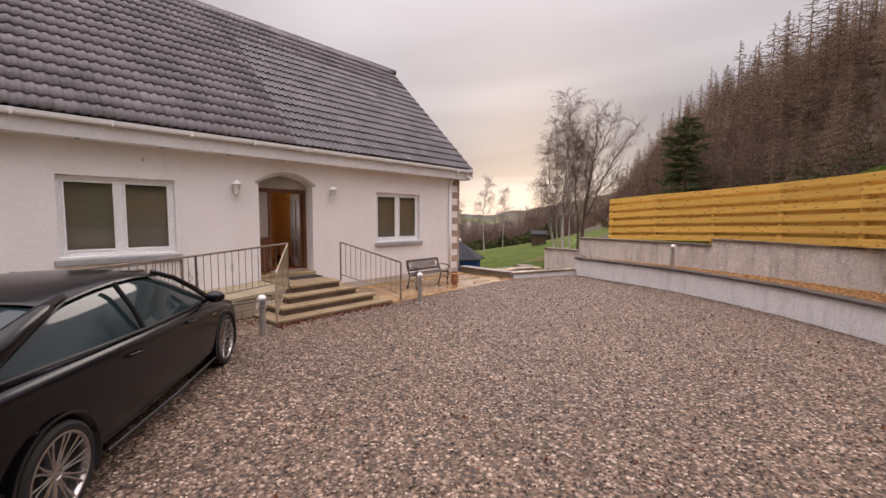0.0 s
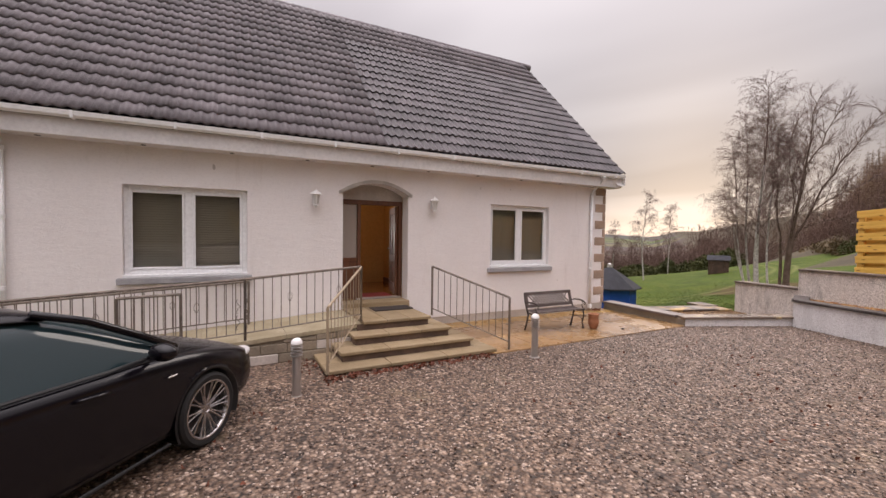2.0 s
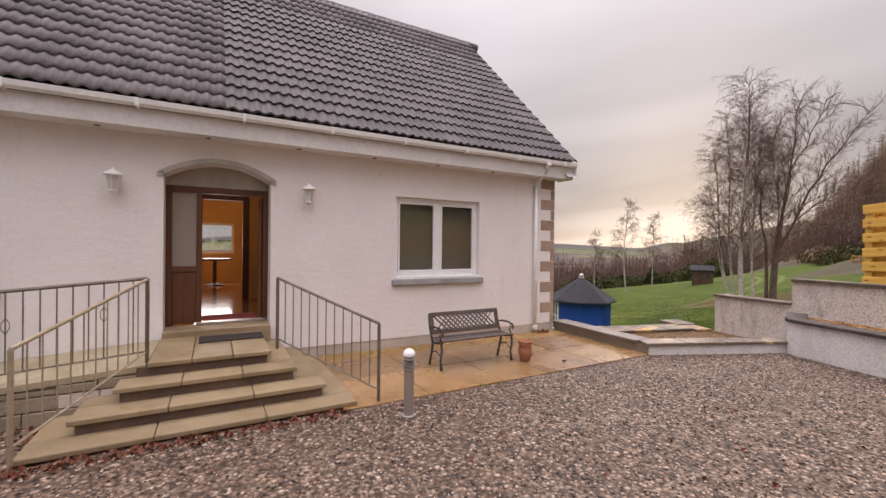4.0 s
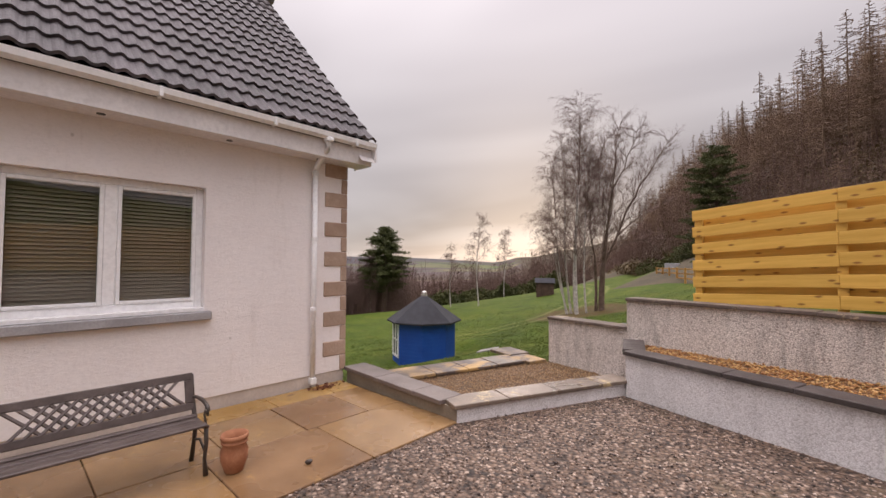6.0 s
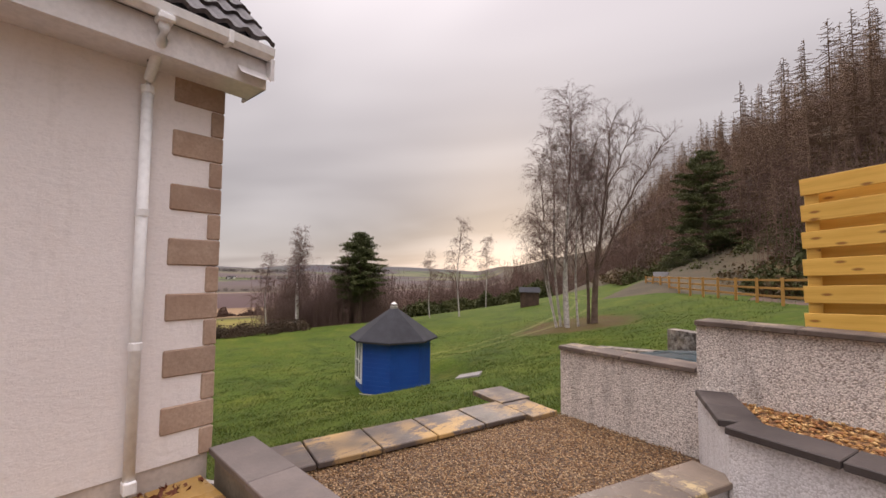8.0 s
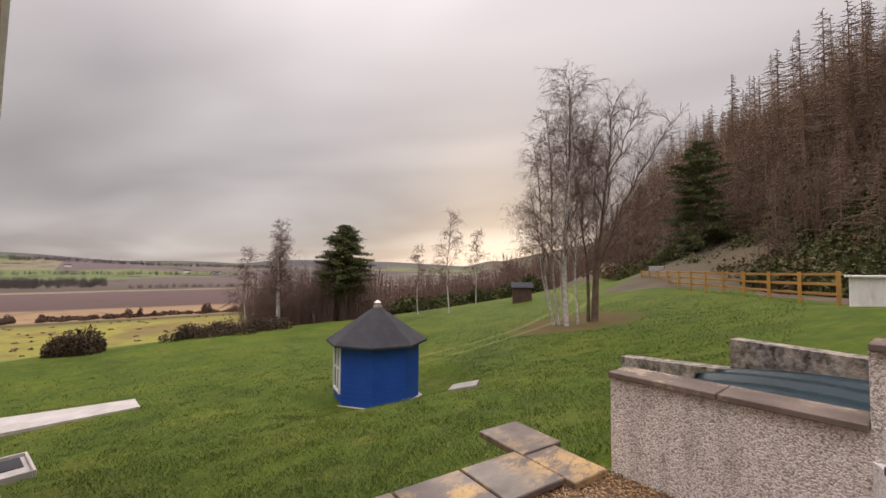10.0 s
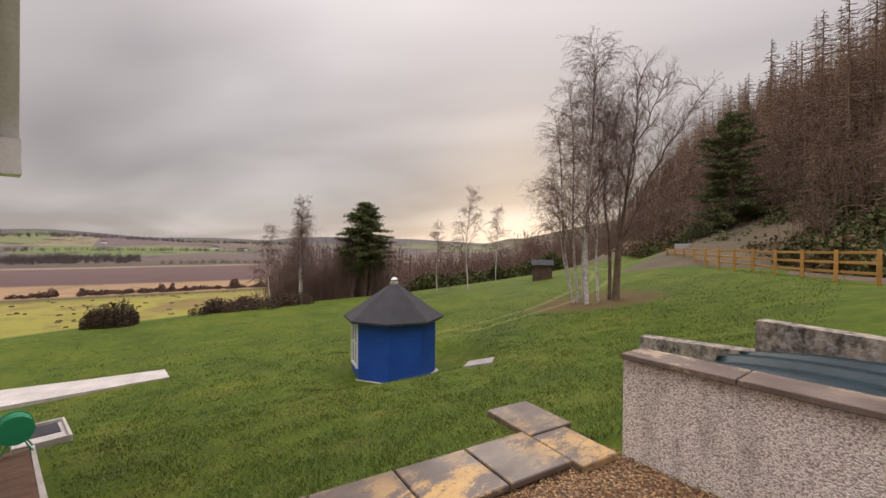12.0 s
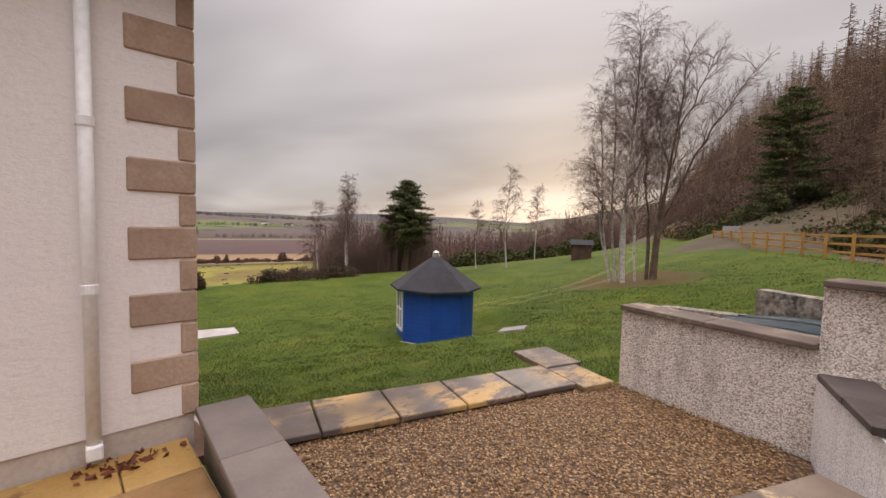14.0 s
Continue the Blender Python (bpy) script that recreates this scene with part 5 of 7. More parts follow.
railing("railing", (-8.0, 3.08, 0.50), (-8.0, 1.44, deck(1.44)), ornaments=(3, 9), label="grey metal railing with thin bars along the ramp edge")
r2 = railing("railing", (-8.0, 1.44, deck(1.44)), (-8.0, -1.8, deck(-1.8)), ornaments=(5, 14), label="grey metal railing with thin bars along the ramp edge")
railing("railing", (-8.0, -1.8, deck(-1.8)), (-8.0, -5.5, deck(-5.5)), ornaments=(6,), label="grey metal railing with thin bars along the ramp edge")
railing("railing", (-9.05, 1.53, deck(1.53)), (-9.05, -3.2, deck(-3.2)), h=0.70, label="grey metal handrail along the wall side of the ramp", ornaments=(9,))
railing("railing", (-8.0, 3.08, 0.50), (-7.04, 2.36, 0.07), "rail_tan", h=0.84, label="rusty tan metal railing down one side of the steps", post_ends=(True, True))
railing("railing", (-8.04, 4.34, 0.50), (-7.06, 5.25, 0.05), h=0.82, label="brown metal railing with thin bars beside the steps and patio")
gate = thing("ramp_gate", "small framed metal gate panel fixed to the ramp railing", "gate", "", (-7.96, 0.03, 0))
bm = bmesh.new()
for p, q in (((0, 0, 0.35), (0, 0, 1.03)), ((0, 0.66, 0.38), (0, 0.66, 1.05)), ((0, 0, 1.03), (0, 0.66, 1.05)), ((0, 0, 0.36), (0, 0.66, 0.40))):
    tube(bm, [p, q], 0.018, 8)
part("frame", bm, "iron", gate)
for k in range(1, 8):
    bm = bmesh.new()
    tube(bm, [(0, 0.66 * k / 8, 0.37), (0, 0.66 * k / 8, 1.04)], 0.0065, 5, cap=False)
    part("bar", bm, "iron", gate)
bm = bmesh.new()
for s in (-1, 1):
    for z in (0.62, 0.84):
        for v in (-1, 1):
            pts = [Vector((-7.985, 1.40 + s * (0.02 + 0.045 * math.sin(t * 2.2)), z + v * 0.10 * t)) for t in np.linspace(0, 1, 7)]
            tube(bm, pts, 0.005, 5, cap=False)
scr = tagged(part("scroll_panel", bm, "iron", r2, "wrought scrolls on the railing"), category="")
scr.parent = None
scr.parent, scr.matrix_basis = r2, Matrix.Translation(-Vector(r2.matrix_basis.translation))


# ---- things on the patio and in the yard ----
def bollard(x, y, z):
    t = thing("bollard_light", "brushed steel bollard light with a louvred white head", "bollard light", "bollard lights", (x, y, z), random.uniform(0, 90))
    bm = bmesh.new()
    spun(bm, [(0.075, 0.0), (0.075, 0.008), (0.05, 0.012), (0.05, 0.46)], 24)
    part("post", bm, "steel", t, smooth=False)
    bm = bmesh.new()
    spun(bm, [(0.04, 0.455), (0.04, 0.60)], 20)
    part("lamp", bm, "lens", t, "opal lamp cylinder")
    for k in range(4):
        bm = bmesh.new()
        z0 = 0.475 + k * 0.032
        spun(bm, [(0.045, z0), (0.066, z0 - 0.006), (0.068, z0 + 0.002), (0.045, z0 + 0.012)], 24)
        part("louvre", bm, "steel", t)
    bm = bmesh.new()
    spun(bm, [(0.062, 0.598), (0.064, 0.615), (0.058, 0.64), (0.042, 0.662), (0.02, 0.673), (0.002, 0.675)], 24)
    part("cap", bm, "white", t, smooth=True)


bollard(-6.61, 1.92, -0.01)
bollard(-6.62, 5.41, 0.0)
bollard(-3.11, 11.72, 0.49)


def bench():
    t = thing("garden_bench", "dark brown garden bench with lattice back and cast iron ends", "bench", "", (-7.91, 6.99, 0.02))
    W = 0.60
    for s in (-1, 1):
        y = s * W
        bm = bmesh.new()
        tube(bm, [(-0.20, y, 0.72), (-0.165, y, 0.55), (-0.10, y, 0.40), (-0.06, y, 0.34)], [0.014, 0.016, 0.018, 0.02], 8)
        tube(bm, [(-0.06, y, 0.34), (-0.10, y, 0.18), (-0.155, y, 0.0)], [0.02, 0.016, 0.02], 8)
        tube(bm, [(0.19, y, 0.37), (0.20, y, 0.25), (0.165, y, 0.12), (0.20, y, 0.0)], [0.018, 0.016, 0.014, 0.02], 8)
        tube(bm, [(-0.09, y, 0.355), (0.02, y, 0.345), (0.12, y, 0.36), (0.21, y, 0.385)], 0.017, 8)
        tube(bm, [(-0.08, y, 0.20), (0.05, y, 0.24), (0.17, y, 0.18)], 0.010, 6)
        part("side_frame", bm, "cast", t, smooth=True)
        bm = bmesh.new()
        tube(bm, [(-0.165, y, 0.53), (-0.05, y, 0.56), (0.10, y, 0.565), (0.20, y, 0.545), (0.235, y, 0.515), (0.22, y, 0.48), (0.195, y, 0.50)], [0.012, 0.014, 0.016, 0.015, 0.013, 0.012, 0.01], 8)
        tube(bm, [(0.17, y, 0.55), (0.14, y, 0.46), (0.19, y, 0.38)], 0.010, 6)
        part("armrest", bm, "cast", t, smooth=True)
    for k in range(5):
        x = -0.09 + 0.068 * k
        z = 0.375 + 0.004 * (k - 2) ** 2
        part("seat_slat", boxes(((x, -W, z), (x + 0.058, W, z + 0.022)), bevel=0.006), "bench_wood", t)
    m = Matrix.Translation((-0.118, 0, 0.44)) @ Matrix.Rotation(radians(-15), 4, "Y")
    bm = bmesh.new()
    box(bm, (-0.012, -W, 0.245), (0.012, W, 0.305), 0.006, m)
    box(bm, (-0.012, -W, 0.0), (0.012, W, 0.06), 0.006, m)
    for s in (-1, 1):
        box(bm, (-0.012, s * (W - 0.03) - 0.03, 0.06), (0.012, s * (W - 0.03) + 0.03, 0.245), 0.004, m)
    part("back_frame", bm, "bench_wood", t)
    bm = bmesh.new()
    step, ang = 0.078, radians(45)
    z0, z1 = 0.055, 0.25
    for s in (1, -1):
        y = -W - 0.2
        while y < W + 0.2:
            pa, pb = Vector((0.002 * s, y, z0)), Vector((0.002 * s, y + s * (z1 - z0), z1))
            lo, hi = -W + 0.05, W - 0.05
            if min(pa.y, pb.y) > lo and max(pa.y, pb.y) < hi:
                tube(bm, [m @ pa, m @ pb], 0.0125, 4)
            y += step
    part("lattice", bm, "bench_wood", t)


bench()


def pot():
    t = thing("plant_pot", "empty red-brown terracotta pot beside the bench", "pot", "", (-7.62, 7.77, 0.02))
    bm = bmesh.new()
    spun(bm, [(0.06, 0), (0.07, 0.01), (0.10, 0.10), (0.105, 0.17), (0.085, 0.22), (0.10, 0.235), (0.10, 0.25), (0.088, 0.255), (0.105, 0.27), (0.105, 0.30), (0.09, 0.30), (0.08, 0.24), (0.09, 0.15), (0.0, 0.14)], 24)
    part("pot", bm, "terracotta", t, smooth=True)
    s = thing("small_stone", "small dark stone lying on the flagstones", "stone", "", (-7.3, 8.25, 0.022))
    bm = bmesh.new()
    bmesh.ops.create_icosphere(bm, subdivisions=2, radius=0.03)
    for v in bm.verts:
        v.co.z *= 0.6
        v.co += noise.noise_vector(v.co * 30) * 0.008
        v.co.z += 0.014
    part("stone", bm, "cast", s)


pot()


# ---- the car ----
def car():
    t = thing("car", "black saloon car parked on the gravel, clean", "car", "", (CAR_X, CAR_Y, 0.0), CAR_RZ)
    t.scale = (0.95, 0.95, 0.95)
    S = [(-2.44, 0.58, 0.42, 0.80, 0.86), (-2.36, 0.76, 0.30, 0.92, 1.0), (-2.1, 0.86, 0.22, 0.98, 1.08), (-1.75, 0.905, 0.20, 1.0, 1.10), (-1.1, 0.93, 0.19, 0.99, 1.06), (-0.4, 0.935, 0.19, 0.965, 1.0), (0.4, 0.935, 0.19, 0.945, 0.98),
         (1.0, 0.93, 0.19, 0.93, 0.99), (1.5, 0.925, 0.19, 0.88, 0.945), (1.95, 0.90, 0.20, 0.79, 0.855), (2.25, 0.82, 0.22, 0.69, 0.76), (2.42, 0.64, 0.27, 0.58, 0.65), (2.47, 0.42, 0.33, 0.52, 0.56)]
    bm = bmesh.new()
    rings = []
    for x, w, zl, zs, zt in S:
        half = [(0, zl), (w * 0.75, zl), (w * 0.95, zl + 0.05), (w * 0.985, zl + 0.16), (w, zl + (zs - zl) * 0.55), (w * 0.985, zs - 0.10), (w * 0.955, zs - 0.015), (w * 0.88, zs + 0.012), (w * 0.5, zt - 0.015), (0, zt)]
        ring = [(y, z) for y, z in half] + [(-y, z) for y, z in half[-2:0:-1]]
        rings.append([bm.verts.new((x, y, z)) for y, z in ring])
    n = len(rings[0])
    for r, s in zip(rings, rings[1:]):
        for k in range(n):
            bm.faces.new((r[k], s[k], s[(k + 1) % n], r[(k + 1) % n]))
    bm.faces.new(rings[0][::-1])
    bm.faces.new(rings[-1])
    bmesh.ops.recalc_face_normals(bm, faces=list(bm.faces))
    if bm.calc_volume(signed=True) < 0:
        bmesh.ops.reverse_faces(bm, faces=list(bm.faces))
    body = part("body", bm, "paint", t, smooth=True)
    sub = body.modifiers.new("sub", "SUBSURF")
    sub.levels = sub.render_levels = 3
    bpy.context.view_layer.update()
    me = bpy.data.meshes.new_from_object(body.evaluated_get(bpy.context.evaluated_depsgraph_get()))
    body.modifiers.clear()
    cut = bmesh.new()
    cut.from_mesh(me)
    for x in (-1.4875, 1.4875):
        for s in (-1, 1):
            # nearest vertices slide on to the rim of the opening, what lies inside it goes
            for v in cut.verts:
                dx, dz = v.co.x - x, v.co.z - 0.335
                r = math.hypot(dx, dz)
                if v.co.y * s > 0.5 and 0.335 < r < 0.40:
                    v.co.x, v.co.z = x + dx * 0.372 / r, 0.335 + dz * 0.372 / r
            gone = [f for f in cut.faces if f.calc_center_median().y * s > 0.5 and math.hypot(f.calc_center_median().x - x, f.calc_center_median().z - 0.335) < 0.368]
            bmesh.ops.delete(cut, geom=gone, context="FACES")
    cut.to_mesh(me)
    cut.free()
    for poly in me.polygons:
        poly.use_smooth = True
    body.data = me
    for x in (-1.4875, 1.4875):
        for s in (-1, 1):
            bm = bmesh.new()
            arc = np.linspace(radians(-25), radians(205), 30)
            rows = [[bm.verts.new((x + r * math.cos(a), s * y, 0.335 + r * math.sin(a))) for a in arc] for r, y in ((0.385, 0.925), (0.366, 0.93), (0.366, 0.60))]
            for p, q in zip(rows, rows[1:]):
                for k in range(29):
                    bm.faces.new((p[k], p[k + 1], q[k + 1], q[k]))
            part("wheel_arch", bm, "black", t, smooth=True)
    part("underbody", boxes(((-2.2, -0.72, 0.17), (2.1, 0.72, 0.62)), bevel=0.03), "black", t)
    # cabin
    C = [(-1.95, 0.70, 1.06, 1.065), (-1.55, 0.74, 1.04, 1.22), (-1.05, 0.80, 1.0, 1.375), (-0.55, 0.82, 0.98, 1.445), (-0.1, 0.83, 0.965, 1.465), (0.25, 0.83, 0.96, 1.44), (0.6, 0.82, 0.95, 1.33), (0.95, 0.80, 0.945, 1.16), (1.28, 0.76, 0.95, 0.985)]
    bm = bmesh.new()
    rings = []
    for x, w, zb, zt in C:
        h = zt - zb
        half = [(w, zb - 0.03), (w - 0.02 - 0.07 * h / 0.5, zb + h * 0.35), (w - 0.05 - 0.13 * h / 0.5, zb + h * 0.75), (w - 0.12 - 0.16 * h / 0.5, zb + h * 0.94), (w * 0.45, zt)]
        ring = half + [(0, zt + 0.004)] + [(-y, z) for y, z in half[::-1]]
        rings.append([bm.verts.new((x, y, z)) for y, z in ring])
    for r, s in zip(rings, rings[1:]):
        for k in range(len(r) - 1):
            bm.faces.new((r[k], s[k], s[k + 1], r[k + 1]))
    bmesh.ops.recalc_face_normals(bm, faces=list(bm.faces))
    cab = part("cabin_glass", bm, "carglass", t, "dark reflective car windows", smooth=True)
    sb = cab.modifiers.new("sub", "SUBSURF")
    sb.levels = sb.render_levels = 2
    # roof skin and pillars
    bm = bmesh.new()
    rows = []
    for x, w, zb, zt in [(-1.10, 0.80, 1.0, 1.365), (-0.8, 0.81, 0.99, 1.415), (-0.55, 0.82, 0.98, 1.445), (-0.1, 0.83, 0.965, 1.465), (0.25, 0.83, 0.96, 1.44), (0.42, 0.825, 0.955, 1.40)]:
        h = zt - zb
        half = [(w - 0.055 - 0.145 * h / 0.5, zb + h * 0.86), (w - 0.11 - 0.155 * h / 0.5, zb + h * 0.965), (w * 0.45, zt + 0.008), (0, zt + 0.012)]
        rows.append([bm.verts.new((x, y, z + 0.006)) for y, z in half + [(-y, z) for y, z in half[-2::-1]]])
    for r, s in zip(rows, rows[1:]):
        for k in range(len(r) - 1):
            bm.faces.new((r[k], s[k], s[k + 1], r[k + 1]))
    bmesh.ops.recalc_face_normals(bm, faces=list(bm.faces))
    rf = part("roof", bm, "paint", t, smooth=True)
    so = rf.modifiers.new("solid", "SOLIDIFY")
    so.thickness, so.offset = 0.018, -1
    sb = rf.modifiers.new("sub", "SUBSURF")
    sb.levels = sb.render_levels = 2
    for s in (-1, 1):
        bm = bmesh.new()
        tube(bm, [(1.26, s * 0.78, 0.965), (0.95, s * 0.755, 1.13), (0.6, s * 0.69, 1.31), (0.30, s * 0.625, 1.41)], [0.03, 0.03, 0.028, 0.026], 8)
        part("front_pillar", bm, "paint", t, smooth=True)
        bm = bmesh.new()
        tube(bm, [(-1.95, s * 0.72, 1.05), (-1.6, s * 0.70, 1.20), (-1.2, s * 0.66, 1.33), (-0.95, s * 0.63, 1.385)], [0.09, 0.085, 0.055, 0.03], 8)
        part("rear_pillar", bm, "paint", t, smooth=True)
        bm = bmesh.new()
        tube(bm, [(-0.32, s * 0.845, 0.97), (-0.36, s * 0.775, 1.18), (-0.42, s * 0.67, 1.41)], 0.022, 6)
        part("door_pillar", bm, "black", t)
        bm = bmesh.new()
        tube(bm, [(-1.75, s * 0.80, 1.035), (-1.0, s * 0.855, 1.005), (-0.2, s * 0.87, 0.975), (0.6, s * 0.86, 0.955), (1.1, s * 0.82, 0.955)], 0.012, 6)
        part("window_trim", bm, "black", t)
        bm = bmesh.new()
        tube(bm, [(-1.05, s * 0.93, 0.235), (0, s * 0.945, 0.215), (1.05, s * 0.93, 0.225)], [0.012, 0.018, 0.012], 8)
        part("sill_trim", bm, "black", t)
        for x in (-0.62, 0.45):
            bm = bmesh.new()
            tube(bm, [(x - 0.11, s * 0.925, 0.85), (x - 0.07, s * 0.955, 0.855), (x + 0.07, s * 0.955, 0.845), (x + 0.11, s * 0.925, 0.84)], 0.013, 8)
            part("door_handle", bm, "paint", t, smooth=True)
        bm = bmesh.new()
        bmesh.ops.create_icosphere(bm, subdivisions=3, radius=1, matrix=Matrix.Translation((0.92, s * 1.0, 1.02)) @ Matrix.Diagonal((0.075, 0.115, 0.07, 1)))
        tube(bm, [(0.95, s * 0.85, 0.96), (0.92, s * 0.93, 0.99)], 0.025, 8)
        part("mirror", bm, "paint", t, "black door mirror housing", smooth=True)
        bm = bmesh.new()
        bmesh.ops.create_icosphere(bm, subdivisions=3, radius=1, matrix=Matrix.Translation((2.19, s * 0.70, 0.66)) @ Matrix.Rotation(radians(-s * 28), 4, "Z") @ Matrix.Diagonal((0.19, 0.10, 0.05, 1)))
        part("headlight", bm, "headlight", t, "clear headlamp", smooth=True)
        bm = bmesh.new()
        bmesh.ops.create_icosphere(bm, subdivisions=2, radius=1, matrix=Matrix.Translation((-2.33, s * 0.66, 0.86)) @ Matrix.Diagonal((0.09, 0.16, 0.07, 1)))
        part("tail_light", bm, "red", t, "red tail lamp", smooth=True)
        part("side_repeater", boxes(((1.03, s * 0.935, 0.77), (1.11, s * 0.945, 0.785)), bevel=0.003), "alloy", t)
        for x in (-1.4875, 1.4875):
            wheel(t, x, s)
    bm = bmesh.new()
    tube(bm, [(1.22, -0.62, 0.985), (1.16, -0.1, 1.02)], 0.01, 6)
    part("wiper", bm, "black", t)


def wheel(car_ob, x, s):
    ax = Matrix.Translation((x, s * 0.812, 0.335)) @ Matrix.Rotation(-s * math.pi / 2, 4, "X")
    bm = bmesh.new()
    prof = [(0.25, -0.115), (0.30, -0.118), (0.325, -0.10), (0.335, -0.05), (0.335, 0.05), (0.325, 0.10), (0.30, 0.118), (0.262, 0.112), (0.25, 0.09)]
    rings = [[bm.verts.new(ax @ Vector((r * math.cos(2 * math.pi * k / 48), r * math.sin(2 * math.pi * k / 48), z))) for k in range(48)] for r, z in prof]
    for a, b in zip(rings, rings[1:] + rings[:1]):
        for k in range(48):
            bm.faces.new((a[k], a[(k + 1) % 48], b[(k + 1) % 48], b[k]))
    w = part("wheel", bm, "rubber", car_ob, "black tyre on a multi-spoke alloy wheel", smooth=False)
    bm = bmesh.new()
    prof = [(0.262, 0.113), (0.252, 0.118), (0.242, 0.108), (0.236, 0.05), (0.23, -0.10)]
    rings = [[bm.verts.new(ax @ Vector((r * math.cos(2 * math.pi * k / 40), r * math.sin(2 * math.pi * k / 40), z))) for k in range(40)] for r, z in prof]
    for a, b in zip(rings, rings[1:]):
        for k in range(40):
            bm.faces.new((a[k], a[(k + 1) % 40], b[(k + 1) % 40], b[k]))
    part("rim", bm, "alloy", w, smooth=True)
    bm = bmesh.new()
    spun(bm, [(0.232, 0.0), (0.232, 0.02), (0.06, 0.03)], 24, (0, 0, 0), ax)
    part("brake", bm, "black", w)
    bm = bmesh.new()
    spun(bm, [(0.07, 0.03), (0.065, 0.07), (0.035, 0.085), (0.03, 0.078)], 20, (0, 0, 0), ax)
    for k in range(10):
        a0 = 2 * math.pi * k / 10
        for da in (-0.095, 0.095):
            p = [ax @ Vector((0.04 * math.cos(a0 + da * 1.5), 0.04 * math.sin(a0 + da * 1.5), 0.07)), ax @ Vector((0.15 * math.cos(a0 + da * 0.9), 0.15 * math.sin(a0 + da * 0.9), 0.085)), ax @ Vector((0.243 * math.cos(a0 + da * 1.2), 0.243 * math.sin(a0 + da * 1.2), 0.10))]
            tube(bm, p, [0.012, 0.0075, 0.010], 6)
    part("spokes", bm, "alloy", w)


car()


# ---- slatted fence above the retaining wall ----
def slat_fence():
    base = [(-5.50, 13.68), (-3.95, 13.1), (-2.32, 12.45), (-0.85, 11.55), (0.45, 10.45), (1.6, 8.85), (2.9, 7.5), (4.0, 6.0), (5.0, 4.2), (5.7, 2.3), (6.1, 0.4), (6.3, -1.5), (6.3, -3.4)]
    ztop = [2.52, 2.60, 2.66, 2.71, 2.76, 2.80, 2.84, 2.88, 2.9, 2.9, 2.9, 2.9, 2.9]
    t = thing("slatted_fence", "new yellow pine fence of horizontal boards above the retaining wall", "fence")
    for i, ((x, y), z) in enumerate(zip(base, ztop)):
        part("post", boxes(((x - 0.05, y - 0.05, 1.335 if i >= 4 else 0.2), (x + 0.05, y + 0.05, z - 0.03)), bevel=0.006), "fence", t)
    for i in range(len(base) - 1):
        a, b = Vector((*base[i], 0)), Vector((*base[i + 1], 0))
        u = (b - a).normalized()
        nrm = Vector((u.y, -u.x, 0))
        L = (b - a).length
        ang = math.atan2(u.y, u.x)
        for r in range(11):
            front_b = r % 2 == 0
            h = 0.155
            drop = 0.125 * r
            zc_a, zc_b = ztop[i] - h / 2 - drop, ztop[i + 1] - h / 2 - drop
            off = (nrm * 0.066 if front_b else nrm * -0.075)
            pitch = math.atan2(zc_b - zc_a, L)
            bm = boxes(((-L / 2 - (0.06 if i == 0 else 0), -0.011, -h / 2), (L / 2 - 0.004, 0.011, h / 2)), bevel=0.003)
            ob = part("board", bm, "fence", t)
            c = (a + b) / 2 + off
            ob.matrix_basis = Matrix.Translation((c.x, c.y, (zc_a + zc_b) / 2 + random.uniform(-0.004, 0.004))) @ Matrix.Rotation(ang, 4, "Z") @ Matrix.Rotation(-pitch + radians(random.uniform(-0.15, 0.15)), 4, "Y")
    return t


slat_fence()


def track_fence():
    a, b = Vector((-5.1, 29.2)), Vector((-15.6, 47.6))
    L = (b - a).length
    n = int(L / 1.9)
    t = thing("rail_fence", "yellow-brown timber post-and-rail fence along the track", "fence")
    pts = []
    for k in range(n + 1):
        p = a + (b - a) * k / n
        z = float(ground_z(p.x, p.y))
        pts.append((p.x, p.y, z))
        part("post", boxes(((p.x - 0.06, p.y - 0.06, z - 0.3), (p.x + 0.06, p.y + 0.06, z + 1.15)), bevel=0.008), "rail_wood", t)
    for p, q in zip(pts, pts[1:]):
        for h in (0.35, 0.70, 1.05):
            bm = bmesh.new()
            P, Q = Vector(p) + Vector((0, 0, h)), Vector(q) + Vector((0, 0, h))
            d = Q - P
            m = Matrix.Translation((P + Q) / 2 + Vector((0.075, 0.04, 0))) @ d.to_track_quat("X", "Z").to_matrix().to_4x4()
            box(bm, (-d.length / 2, -0.02, -0.05), (d.length / 2, 0.02, 0.05), 0.004, m)
            part("rail", bm, "rail_wood", t)
    bl = tagged(part("block_wall", boxes(((-4.9, 28.4, -0.3), (-2.5, 28.7, 1.35)), ((-5.0, 28.3, 1.35), (-2.4, 28.8, 1.42)), bevel=0.01), "harl_white", None, "pale roughcast block wall at the end of the track fence", "structure"), category="wall")
    x, y = -14.9, 50.0
    z = float(ground_z(x, y))
    c = thing("utility_cabinet", "grey-green metal cabinet by the track", "cabinet", "", (x, y, z))
    part("body", boxes(((-0.6, -0.3, -0.1), (0.6, 0.3, 1.5)), bevel=0.02), "sill", c)
    for s in (-1, 1):
        part("door", boxes(((0.3 * s - 0.27, -0.315, 0.05), (0.3 * s + 0.27, -0.30, 1.42)), bevel=0.004), "sill", c)


track_fence()


